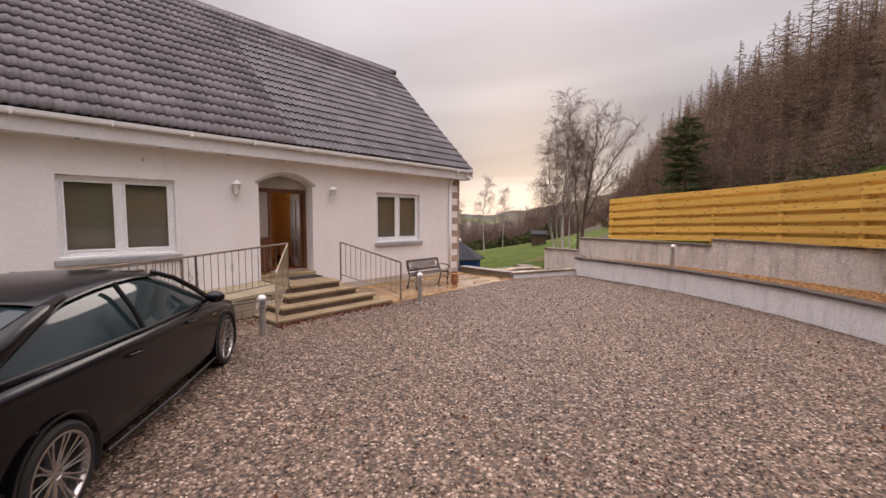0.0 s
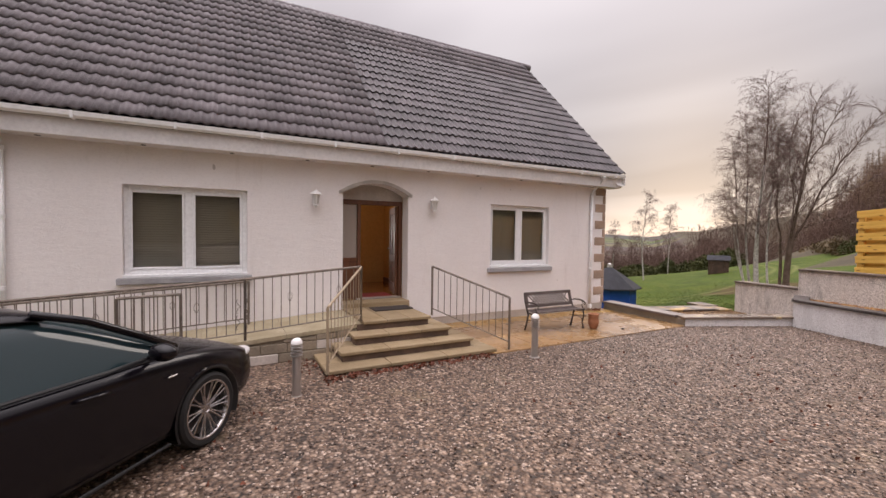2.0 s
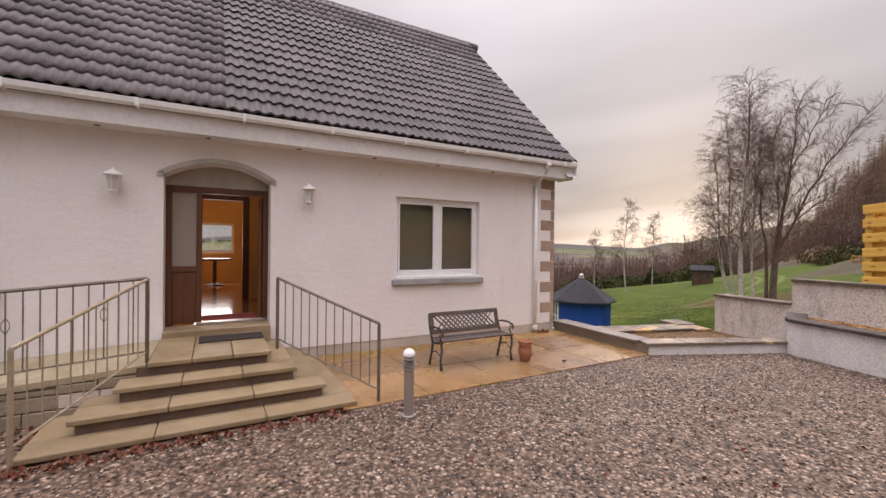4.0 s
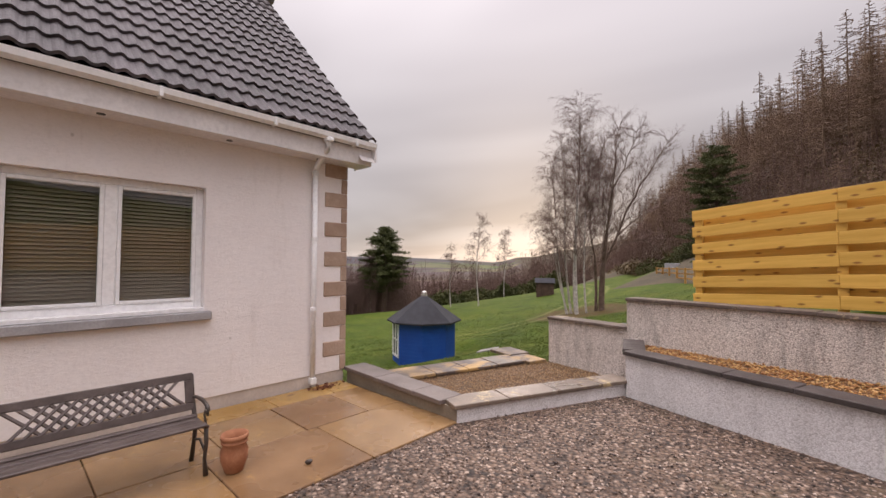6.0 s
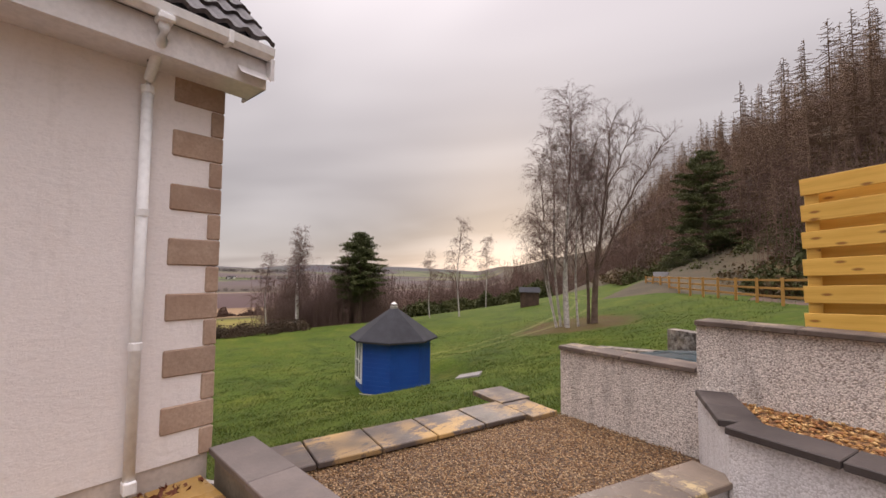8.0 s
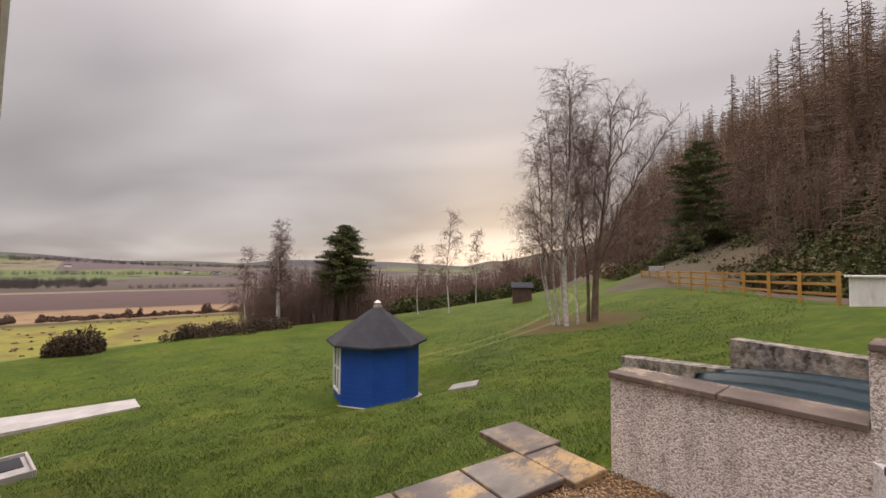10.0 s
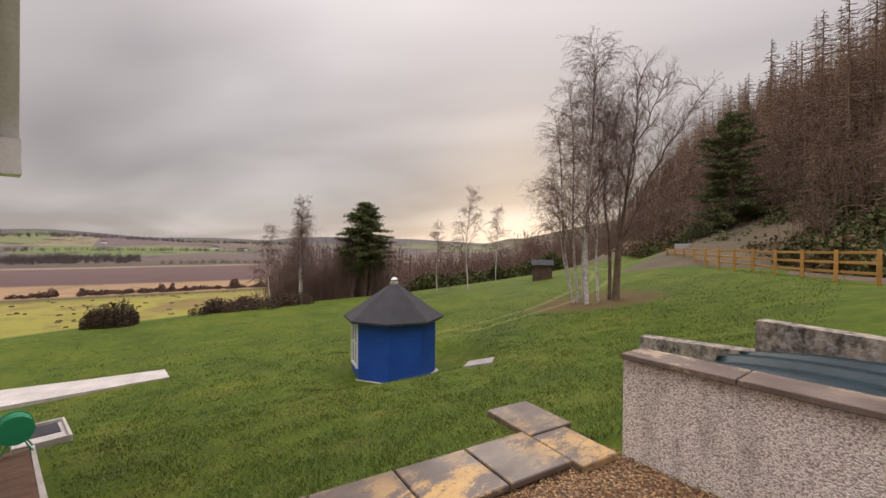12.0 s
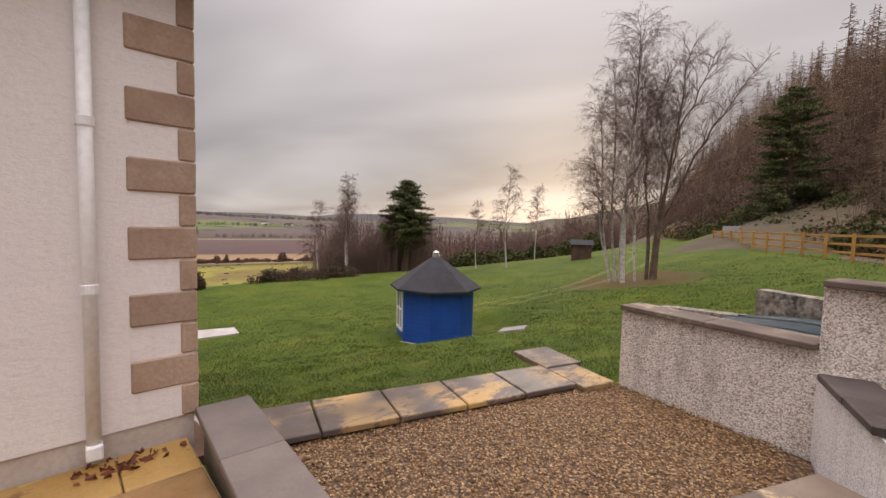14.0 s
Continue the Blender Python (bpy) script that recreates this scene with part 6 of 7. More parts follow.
# ---- the garden ----
def hut():
    cx, cy = -16.27, 18.40
    z = -2.31
    t = thing("octagonal_hut", "blue eight-sided timber garden hut with a black felt cone roof", "garden hut", "", (cx, cy, z), HUT_RZ)
    R, H = 1.25, 1.73
    corner = lambda k, r: (r * math.cos(radians(22.5 + 45 * k)), r * math.sin(radians(22.5 + 45 * k)))
    bm = bmesh.new()
    prism(bm, [corner(k, R + 0.13) for k in range(8)], -0.35, 0.03)
    part("base", bm, "pathc", t, "pale concrete base")
    for k in range(8):
        a, b = Vector((*corner(k, R), 0)), Vector((*corner(k + 1, R), 0))
        mid, u = (a + b) / 2, (b - a).normalized()
        ang = math.atan2(u.y, u.x)
        L = (b - a).length
        m = Matrix.Translation(mid) @ Matrix.Rotation(ang, 4, "Z")
        nb = 12
        wall = part("wall", boxes(((-0.001, -0.001, 0.03), (0.001, 0.001, H - 0.02))), "blue", t)
        bm = bmesh.new()
        box(bm, (-L / 2, -0.012, 0.03), (L / 2, 0.008, H - 0.01), 0, m)
        bm.to_mesh(wall.data)
        bm.free()
        for j in range(nb):
            bm = bmesh.new()
            z0, z1 = 0.03 + (H - 0.03) * j / nb, 0.03 + (H - 0.03) * (j + 1) / nb
            box(bm, (-L / 2 - 0.004, -0.022, z0), (L / 2 + 0.004, -0.0125, z1 - 0.007), 0.003, m)
            part("board", bm, "blue", wall)
        if k == 4:
            bm = bmesh.new()
            for p, q in (((-0.40, -0.07, 0.30), (0.40, -0.02, 0.38)), ((-0.40, -0.07, 1.56), (0.40, -0.02, 1.64)), ((-0.40, -0.07, 0.38), (-0.32, -0.02, 1.56)), ((0.32, -0.07, 0.38), (0.40, -0.02, 1.56)), ((-0.04, -0.06, 0.38), (0.04, -0.02, 1.56)), ((-0.32, -0.05, 0.95), (0.32, -0.02, 1.0))):
                box(bm, p, q, 0.003, m)
            w = part("window", bm, "white", t, "white-framed hut window")
            bm = bmesh.new()
            box(bm, (-0.33, -0.03, 0.37), (0.33, -0.023, 1.57), 0, m)
            part("pane", bm, "carglass", w)
    bm = bmesh.new()
    ro, apex = R + 0.27, H + 0.98
    tops = [bm.verts.new((*corner(k, 0.06), apex)) for k in range(8)]
    outs = [bm.verts.new((*corner(k, ro), H - 0.02)) for k in range(8)]
    low = [bm.verts.new((*corner(k, ro), H - 0.08)) for k in range(8)]
    inn = [bm.verts.new((*corner(k, R), H - 0.02)) for k in range(8)]
    for k in range(8):
        j = (k + 1) % 8
        bm.faces.new((tops[k], outs[k], outs[j], tops[j]))
        bm.faces.new((outs[k], low[k], low[j], outs[j]))
        bm.faces.new((low[k], inn[k], inn[j], low[j]))
    bm.faces.new(tops)
    bmesh.ops.recalc_face_normals(bm, faces=list(bm.faces))
    part("roof", bm, "felt", t)
    bm = bmesh.new()
    spun(bm, [(0.13, apex - 0.05), (0.13, apex + 0.02), (0.09, apex + 0.03), (0.09, apex + 0.08), (0.12, apex + 0.10), (0.03, apex + 0.17)], 12)
    part("chimney_cap", bm, "steel", t)
    st = thing("stepping_stone", "grey square paving slab lying in the lawn", "paving slab")
    sx, sy, e = -12.75, 18.05, 0.3
    h = lambda x, y: float(ground_z(x, y)) + noise.noise(Vector((x * 0.25, y * 0.25, 0))) * 0.10
    nrm = Vector((h(sx - e, sy) - h(sx + e, sy), h(sx, sy - e) - h(sx, sy + e), 2 * e)).normalized()
    st.matrix_basis = Matrix.Translation((sx, sy, h(sx, sy) + 0.02)) @ nrm.to_track_quat("Z", "Y").to_matrix().to_4x4() @ Matrix.Rotation(radians(25), 4, "Z")
    part("slab", boxes(((-0.38, -0.34, -0.08), (0.38, 0.34, 0.02)), bevel=0.01), "ramp_grey", st)


hut()


def garden_bits():
    bm = bmesh.new()
    q = [(-26.9, 10.2), (-23.9, 10.0), (-22.45, 14.1), (-24.1, 14.4)]
    sub = [[Vector(q[0]).lerp(Vector(q[3]), s).lerp(Vector(q[1]).lerp(Vector(q[2]), s), r) for r in np.linspace(0, 1, 5)] for s in np.linspace(0, 1, 6)]
    vs = [[bm.verts.new((p.x, p.y, float(ground_z(p.x, p.y)) + 0.10)) for p in row] for row in sub]
    for r, s in zip(vs, vs[1:]):
        for k in range(4):
            bm.faces.new((r[k], s[k], s[k + 1], r[k + 1]))
    g = bmesh.ops.extrude_face_region(bm, geom=list(bm.faces))
    for v in g["geom"]:
        if isinstance(v, bmesh.types.BMVert):
            v.co.z -= 0.3
    bmesh.ops.recalc_face_normals(bm, faces=list(bm.faces))
    tagged(part("garden_path", bm, "pathc", None, "pale concrete path across the lawn", "structure"), category="path")
    # strip of soil with a kerb beside the gable
    bm = bmesh.new()
    prism(bm, [(-9.9, 9.9), (-9.9, 10.25), (-17.4, 10.55), (-17.4, 9.9)], -3.0, lambda x, y: float(land(x, 10.4)) + 0.08)
    bmesh.ops.recalc_face_normals(bm, faces=list(bm.faces))
    tagged(part("soil_strip", bm, "soil", None, "strip of bare soil beside the gable wall", "structure"), category="ground")
    for k in range(8):
        x1, x2 = -9.9 - k * 0.93, -9.9 - (k + 1) * 0.93
        y1, y2 = 10.26 + k * 0.037, 10.26 + (k + 1) * 0.037
        bm = bmesh.new()
        prism(bm, [(x1, y1), (x2, y2), (x2, y2 + 0.06), (x1, y1 + 0.06)], -3, lambda x, y: float(land(x, 10.4)) + 0.13)
        bmesh.ops.recalc_face_normals(bm, faces=list(bm.faces))
        tagged(part("kerb", bm, "pathc", None, "thin concrete edging beside the lawn", "structure"), category="kerb")
    x, y = -18.2, 10.75
    z = float(land(x, y))
    t = thing("manhole_tray", "shallow concrete tray with a dark drain cover beside the gable", "drain", "", (x, y, z + 0.1))
    part("tray", boxes(((-0.6, -0.42, -0.1), (0.6, -0.37, 0.1)), ((-0.6, 0.37, -0.1), (0.6, 0.42, 0.1)), ((-0.6, -0.37, -0.1), (-0.55, 0.37, 0.1)), ((0.55, -0.37, -0.1), (0.6, 0.37, 0.1)), ((-0.55, -0.37, -0.1), (0.55, 0.37, 0.03)), bevel=0.01), "pathc", t)
    part("cover", boxes(((-0.5, -0.3, 0.03), (0.1, 0.3, 0.05)), bevel=0.005), "felt", t)
    t = thing("hose_reel", "green garden hose reel standing by the gable", "hose reel", "", (-16.9, 10.35, z + 0.35))
    bm = bmesh.new()
    for k in range(7):
        pts = [(-0.14 + 0.045 * k, (0.2 + 0.012 * (k % 2)) * math.cos(a), 0.45 + (0.2 + 0.012 * (k % 2)) * math.sin(a)) for a in np.linspace(0, 2 * math.pi, 21)]
        tube(bm, pts, 0.022, 6, cap=False)
    part("hose", bm, "hose", t, smooth=True)
    bm = bmesh.new()
    for sx in (-0.18, 0.18):
        spun(bm, [(0.24, 0), (0.24, 0.012), (0.05, 0.015)], 20, (sx, 0, 0.45), Matrix.Rotation(math.pi / 2, 4, "Y"))
        tube(bm, [(sx, -0.22, 0.02), (sx, 0, 0.45), (sx, 0.22, 0.02)], 0.015, 6)
    part("reel", bm, "hose", t)
    # the sunken store behind the low wall: stained walls and a teal cover
    bm = bmesh.new()
    prism(bm, [(-8.85, 17.2), (-7.22, 15.95), (-7.16, 16.15), (-8.8, 17.4)], -1.5, lambda x, y: 0.10 + (x + 8.8) * 0.16)
    bmesh.ops.recalc_face_normals(bm, faces=list(bm.faces))
    tagged(part("old_wall", bm, "oldwall", None, "stained old roughcast wall behind the low wall, low length", "structure"), category="wall")
    bm = bmesh.new()
    prism(bm, [(-7.22, 15.9), (-4.2, 14.5), (-4.1, 14.7), (-7.16, 16.13)], -1.5, lambda x, y: 0.74)
    bmesh.ops.recalc_face_normals(bm, faces=list(bm.faces))
    tagged(part("old_wall", bm, "oldwall", None, "stained old roughcast wall behind the low wall, tall length", "structure"), category="wall")
    t = thing("tank_cover", "dark teal ribbed plastic cover lying behind the low wall", "cover", "", (-6.1, 14.7, 0.05))
    bm = bmesh.new()
    nx, ny = 24, 60
    ax_ = Vector((0.90, -0.43, 0))
    ay_ = Vector((0.43, 0.90, 0))
    g = []
    for i in range(nx + 1):
        row = []
        for j in range(ny + 1):
            u, v = i / nx * 2 - 1, j / ny * 2 - 1
            rib = 0.03 * (1 if abs(((v * 2.5) % 1) - 0.5) < 0.2 else 0)
            p = ax_ * (u * 1.4) + ay_ * (v * 0.95)
            row.append(bm.verts.new((p.x, p.y, 0.36 + 0.15 * (1 - u * u) - 0.14 * v * v + rib * 1.6)))
        g.append(row)
    for r, s in zip(g, g[1:]):
        for k in range(ny):
            bm.faces.new((r[k], s[k], s[k + 1], r[k + 1]))
    bmesh.ops.solidify(bm, geom=list(bm.faces), thickness=0.03)
    bmesh.ops.recalc_face_normals(bm, faces=list(bm.faces))
    part("cover", bm, "teal", t, smooth=True)
    bm = bmesh.new()
    prism(bm, [tuple((ax_ * a + ay_ * b).xy) for a, b in ((-1.35, -0.9), (1.35, -0.9), (1.35, 0.9), (-1.35, 0.9))], -1.0, 0.2)
    bmesh.ops.recalc_face_normals(bm, faces=list(bm.faces))
    part("tank", bm, "teal", t)


garden_bits()


def small_shed():
    x, y = -23.9, 42.0
    z = float(ground_z(x, y))
    t = thing("small_shed", "small brown timber shed with a pitched roof at the lawn's end", "shed", "", (x, y, z), 30)
    t.scale = (0.8, 0.8, 0.8)
    bm = bmesh.new()
    for k in range(9):
        box(bm, (-1.0, -0.9, -0.2 + k * 0.2), (1.0, 0.9, -0.2 + (k + 1) * 0.2 - 0.01), 0.01)
    part("wall", bm, "shed", t)
    bm = bmesh.new()
    vs = [bm.verts.new(p) for p in ((-1.15, -1.1, 1.52), (-1.15, 0, 2.05), (-1.15, 1.1, 1.52), (1.15, -1.1, 1.52), (1.15, 0, 2.05), (1.15, 1.1, 1.52))]
    bm.faces.new((vs[0], vs[3], vs[4], vs[1]))
    bm.faces.new((vs[1], vs[4], vs[5], vs[2]))
    bm.faces.new((vs[0], vs[1], vs[2]))
    bm.faces.new((vs[3], vs[5], vs[4]))
    bmesh.ops.recalc_face_normals(bm, faces=list(bm.faces))
    part("roof", bm, "felt", t)
    part("door", boxes(((-0.4, -0.94, 0.0), (0.4, -0.905, 1.45)), bevel=0.01), "shed", t)


small_shed()


# ---- trees ----
def leafy(name, x, y, height, rad, label, mat, seed, start=0.12, pine=False, cat="tree", tiers=2.2):
    """An evergreen: trunk, limbs in tiers and many small tufts of needles."""
    rng = random.Random(seed)
    z = float(ground_z(x, y))
    t = thing(name, label, cat, "", (x, y, z))
    segs = [(0, 0, height * k / 8 - 0.2, 0.05 * math.sin(k), 0, height * (k + 1) / 8 - 0.2, 0.22 * (1 - k / 9) * height / 9, 0.22 * (1 - (k + 1) / 9) * height / 9) for k in range(8)]
    limbs, tufts = [], []
    nt = int(height * tiers)
    for k in range(nt):
        h = height * (start + (1 - start) * (k + rng.uniform(-0.3, 0.3)) / nt)
        u0 = k / nt
        prof = (1.02 - u0) ** 0.38 if not pine else math.sin(math.pi * min(1, 0.22 + 0.76 * u0)) ** 0.7
        for _ in range(6):
            a = rng.uniform(0, 2 * math.pi)
            L = rad * prof * rng.uniform(0.45, 1.2)
            e = Vector((L * math.cos(a), L * math.sin(a), h + L * rng.uniform(-0.12, 0.22)))
            limbs.append((0, 0, h, *e, 0.04, 0.012))
            m = max(4, int(L * 8))
            for i in range(m):
                u = (i + 0.5) / m
                c = Vector((0, 0, h)).lerp(e, 0.35 + 0.72 * u)
                for _ in range(14):
                    tufts.append((*(c + Vector((rng.gauss(0, 0.20), rng.gauss(0, 0.20), rng.gauss(0.04, 0.07)))), rng.uniform(0.06, 0.15)))
    v, f = sticks(segs, 7)
    soup("trunk", v, f, "bark_brown", parent=t)
    v, f = sticks(limbs, 3)
    soup("bough", v, f, "bark_brown", parent=t)
    blades("crown", np.array(tufts), mat, t, seed, slim=0.35)
    return t


def blades(name, c, mat, parent, seed, label="crown of small needle tufts", slim=1.0, **kw):
    """Small three-cornered leaves, two to a tuft, turned every way; rows of x y z size."""
    rs = np.random.RandomState(seed)
    n = len(c)
    vs = []
    for _ in range(2):
        a = rs.normal(size=(n, 3))
        a /= np.linalg.norm(a, axis=1, keepdims=True)
        b = rs.normal(size=(n, 3))
        b -= a * (a * b).sum(1, keepdims=True)
        b /= np.linalg.norm(b, axis=1, keepdims=True)
        s = c[:, 3:4]
        vs.append(np.stack([c[:, :3] - a * s * slim, c[:, :3] + a * s * slim, c[:, :3] + b * s * (1.1 + 0.5 * (1 - slim))], 1))
    v = np.concatenate(vs).reshape(-1, 3)
    f = np.arange(len(v)).reshape(-1, 3)
    return soup(name, v, f, mat, parent=parent, label=label, **kw)


def twigs_along(rng, pts, twigs, n, length, rise, droop, r, fork=4):
    """Branchlets along a limb, each with finer twigs that rise or hang."""
    pts = [Vector(p) for p in pts]
    for k in range(n):
        u = (0.15 + 0.85 * (k + rng.random()) / n) * (len(pts) - 1)
        i = min(int(u), len(pts) - 2)
        p = pts[i].lerp(pts[i + 1], u - i)
        d = (pts[i + 1] - pts[i]).normalized()
        side = Vector((rng.gauss(0, 1), rng.gauss(0, 1), rng.gauss(0, 0.4)))
        side = (side - d * side.dot(d)).normalized()
        v = (d * rise + side).normalized()
        L = length * rng.uniform(0.5, 1.2)
        q = p
        for j in range(4):
            nx = q + v * (L / 4)
            twigs.append((*q, *nx, r * (1 - j * 0.18), r * (1 - (j + 1) * 0.18)))
            for _ in range(fork // 2 if j else 1):
                w = (v + Vector((rng.gauss(0, 0.55), rng.gauss(0, 0.55), rng.gauss(0, 0.4)))).normalized()
                a1 = nx + w * L * 0.22
                a2 = a1 + (w * 0.6 + Vector((rng.gauss(0, 0.15), rng.gauss(0, 0.15), -droop * 2.2))).normalized() * L * rng.uniform(0.18, 0.32)
                a3 = a2 + (w * 0.25 + Vector((rng.gauss(0, 0.15), rng.gauss(0, 0.15), -droop * 4))).normalized() * L * rng.uniform(0.12, 0.3)
                twigs += [(*nx, *a1, r * 0.45, r * 0.38), (*a1, *a2, r * 0.38, r * 0.32), (*a2, *a3, r * 0.32, r * 0.25)]
            v = (v + Vector((rng.gauss(0, 0.12), rng.gauss(0, 0.12), 0.06 - droop * 0.8))).normalized()
            q = nx


def bend(rng, p, v, L, n, wander, curl):
    """A limb's course: n steps that wander and turn up or down."""
    pts = [Vector(p)]
    v = Vector(v).normalized()
    for _ in range(n):
        pts.append(pts[-1] + v * (L / n))
        v = (v + Vector((rng.gauss(0, wander), rng.gauss(0, wander), rng.gauss(0, wander) + curl))).normalized()
    return pts


def tapered(out, pts, r0, r1):
    n = len(pts) - 1
    for k in range(n):
        out.append((*pts[k], *pts[k + 1], r0 + (r1 - r0) * k / n, r0 + (r1 - r0) * (k + 1) / n))


def finish_tree(t, trunks, limbs, twigs, bark, limb_mat, twig_mat):
    for seg in trunks:
        v, f = sticks(seg, 9)
        soup("trunk", v, f, bark, parent=t, smooth=True)
    v, f = sticks(limbs, 4)
    soup("bough", v, f, limb_mat, parent=t, kind="stuff")
    v, f = sticks(twigs, 3)
    soup("crown", v, f, twig_mat, parent=t, label="crown of fine bare twigs", kind="stuff")


def silver_birch(x, y, stems, label, seed, r_twig=0.0088, boughs=34):
    """Stems given as (foot x, foot y, lean x, lean y, height, foot radius)."""
    rng = random.Random(seed)
    t = thing("birch_tree", label, "tree", "", (x, y, float(ground_z(x, y))))
    trunks, limbs, twigs = [], [], []
    for fx, fy, lx, ly, h, r in stems:
        pts = [Vector((fx + lx * h * u + 0.10 * math.sin(u * 7 + seed + fx), fy + ly * h * u + 0.10 * math.cos(u * 6 + fx), h * u - 0.2)) for u in [k / 18 for k in range(19)]]
        seg = []
        for k in range(18):
            seg.append((*pts[k], *pts[k + 1], r * (1 - k / 18) ** 0.9 + 0.010, r * (1 - (k + 1) / 18) ** 0.9 + 0.010))
        trunks.append(seg[:11])
        limbs += seg[11:]
        nb = int(boughs * h / 12)
        for b in range(nb):
            u = 0.24 + 0.74 * (b + rng.random()) / nb
            i = min(int(u * 18), 17)
            p = pts[i].lerp(pts[i + 1], u * 18 - i)
            a = rng.uniform(0, 2 * math.pi)
            L = h * 0.24 * (1.12 - u) ** 0.6 * rng.uniform(0.6, 1.15)
            lp = bend(rng, p, (math.cos(a), math.sin(a), rng.uniform(1.0, 1.9)), L, 6, 0.09, -0.10)
            tapered(limbs, lp, 0.010 + 0.018 * (1 - u), 0.006)
            twigs_along(rng, lp, twigs, 9, 0.32 + L * 0.32, 0.9, 0.18, r_twig)
    finish_tree(t, trunks, limbs, twigs, "birch_bark", "twig", "twig")


silver_birch(-14.45, 28.5, [(0, 0, 0.012, 0.02, 12.3, 0.10), (0.5, 0.3, -0.03, 0.03, 10.4, 0.05)], "tall bare silver birch with a white trunk and hanging twigs", 3, boughs=54)
silver_birch(-15.5, 29.4, [(0, 0, -0.10, -0.02, 9.6, 0.055), (0.25, 0.1, -0.045, -0.02, 10.8, 0.065), (0.5, 0.15, 0.01, 0.02, 10.2, 0.06), (-0.1, 0.35, -0.16, -0.06, 7.0, 0.04)],
             "bare many-stemmed silver birch with thin white stems", 9, boughs=30)


def broadleaf(x, y, label, seed):
    """Dark trunk forking low into wide rising limbs; limb points are (along, across, up)."""
    rng = random.Random(seed)
    t = thing("broadleaf_tree", label, "tree", "", (x, y, float(ground_z(x, y))))
    R, F = Vector((0.746, 0.666, 0)), Vector((-0.666, 0.746, 0))
    P = lambda a, d, h: R * a + F * d + Vector((0, 0, h))
    trunks = [[], []]
    tapered(trunks[0], [P(0, 0, -0.2), P(0.02, 0, 0.25), P(0.05, 0, 1.2), P(0.12, 0, 2.3), P(0.25, 0, 3.3)], 0.19, 0.12)
    tapered(trunks[1], [P(-0.22, 0.2, -0.2), P(-0.2, 0.2, 1.2), P(-0.25, 0.2, 3.0)], 0.09, 0.07)
    limbs, twigs = [], []
    courses = [([(0.25, 0, 3.3), (0.45, 0, 5.0), (0.75, 0.1, 7.0), (1.0, 0.2, 9.0), (1.35, 0.2, 11.0)], 0.10),
               ([(0.15, 0, 2.5), (0.85, -0.1, 4.1), (1.45, -0.2, 5.8), (2.1, -0.3, 7.1), (2.9, -0.3, 8.2), (4.0, -0.2, 9.9)], 0.09),
               ([(0.9, -0.1, 4.2), (1.9, 0.2, 5.1), (3.0, 0.4, 5.7), (4.1, 0.5, 6.4)], 0.045),
               ([(0.3, 0, 3.2), (1.0, -0.5, 3.7), (1.9, -0.9, 4.0), (2.7, -1.1, 3.6)], 0.035),
               ([(-0.25, 0.2, 3.0), (-0.5, 0.2, 4.8), (-0.7, 0.1, 6.6), (-0.55, 0.1, 8.4)], 0.065),
               ([(0.1, 0, 2.2), (0.5, 0.8, 4.2), (0.6, 1.3, 6.2), (1.0, 1.6, 8.0)], 0.06),
               ([(0.1, 0, 2.8), (0.1, -0.7, 4.6), (0.3, -1.2, 6.4), (0.2, -1.4, 7.8)], 0.05),
               ([(0.75, 0.1, 7.0), (1.5, 0.2, 8.2), (2.0, 0.2, 9.6), (2.3, 0.2, 10.6)], 0.045),
               ([(0.5, 0, 5.2), (0.0, 0.1, 6.6), (0.0, 0.2, 8.2), (0.3, 0.2, 9.6)], 0.04)]
    for pts, r in courses:
        pts = [P(*q) for q in pts]
        fine = []
        for p, q in zip(pts, pts[1:]):
            fine += [p, p.lerp(q, 0.5) + Vector((rng.gauss(0, 0.05), rng.gauss(0, 0.05), rng.gauss(0, 0.04)))]
        fine.append(pts[-1])
        tapered(limbs, fine, r * 0.85, 0.012)
        L = sum((q - p).length for p, q in zip(pts, pts[1:]))
        nb = int(L * 3.8)
        for b in range(nb):
            u = (0.12 + 0.86 * (b + rng.random()) / nb) * (len(fine) - 1)
            i = min(int(u), len(fine) - 2)
            p = fine[i].lerp(fine[i + 1], u - i)
            d = (fine[i + 1] - fine[i]).normalized()
            v = d * 0.9 + Vector((rng.gauss(0, 0.7), rng.gauss(0, 0.7), 0.25 + rng.gauss(0, 0.3)))
            bl = rng.uniform(0.6, 1.7) * (1.15 - 0.5 * b / nb)
            lp = bend(rng, p, v, bl, 5, 0.13, 0.07)
            tapered(limbs, lp, 0.018, 0.008)
            twigs_along(rng, lp, twigs, 7, 0.55, 1.1, -0.02, 0.0085)
    finish_tree(t, trunks, limbs, twigs, "bark_brown", "bark_brown", "twig")


broadleaf(-13.6, 29.9, "bare dark-trunked tree with wide rising limbs", 15)


def slim_birch(x, y, h, label, seed, r=0.06, rt=0.012, stems=1):
    silver_birch(x, y, [(0.3 * k, -0.25 * k, 0.01 - 0.05 * k, 0.01 + 0.04 * k, h * (1 - 0.12 * k), r) for k in range(stems)], label, seed, rt, boughs=34)


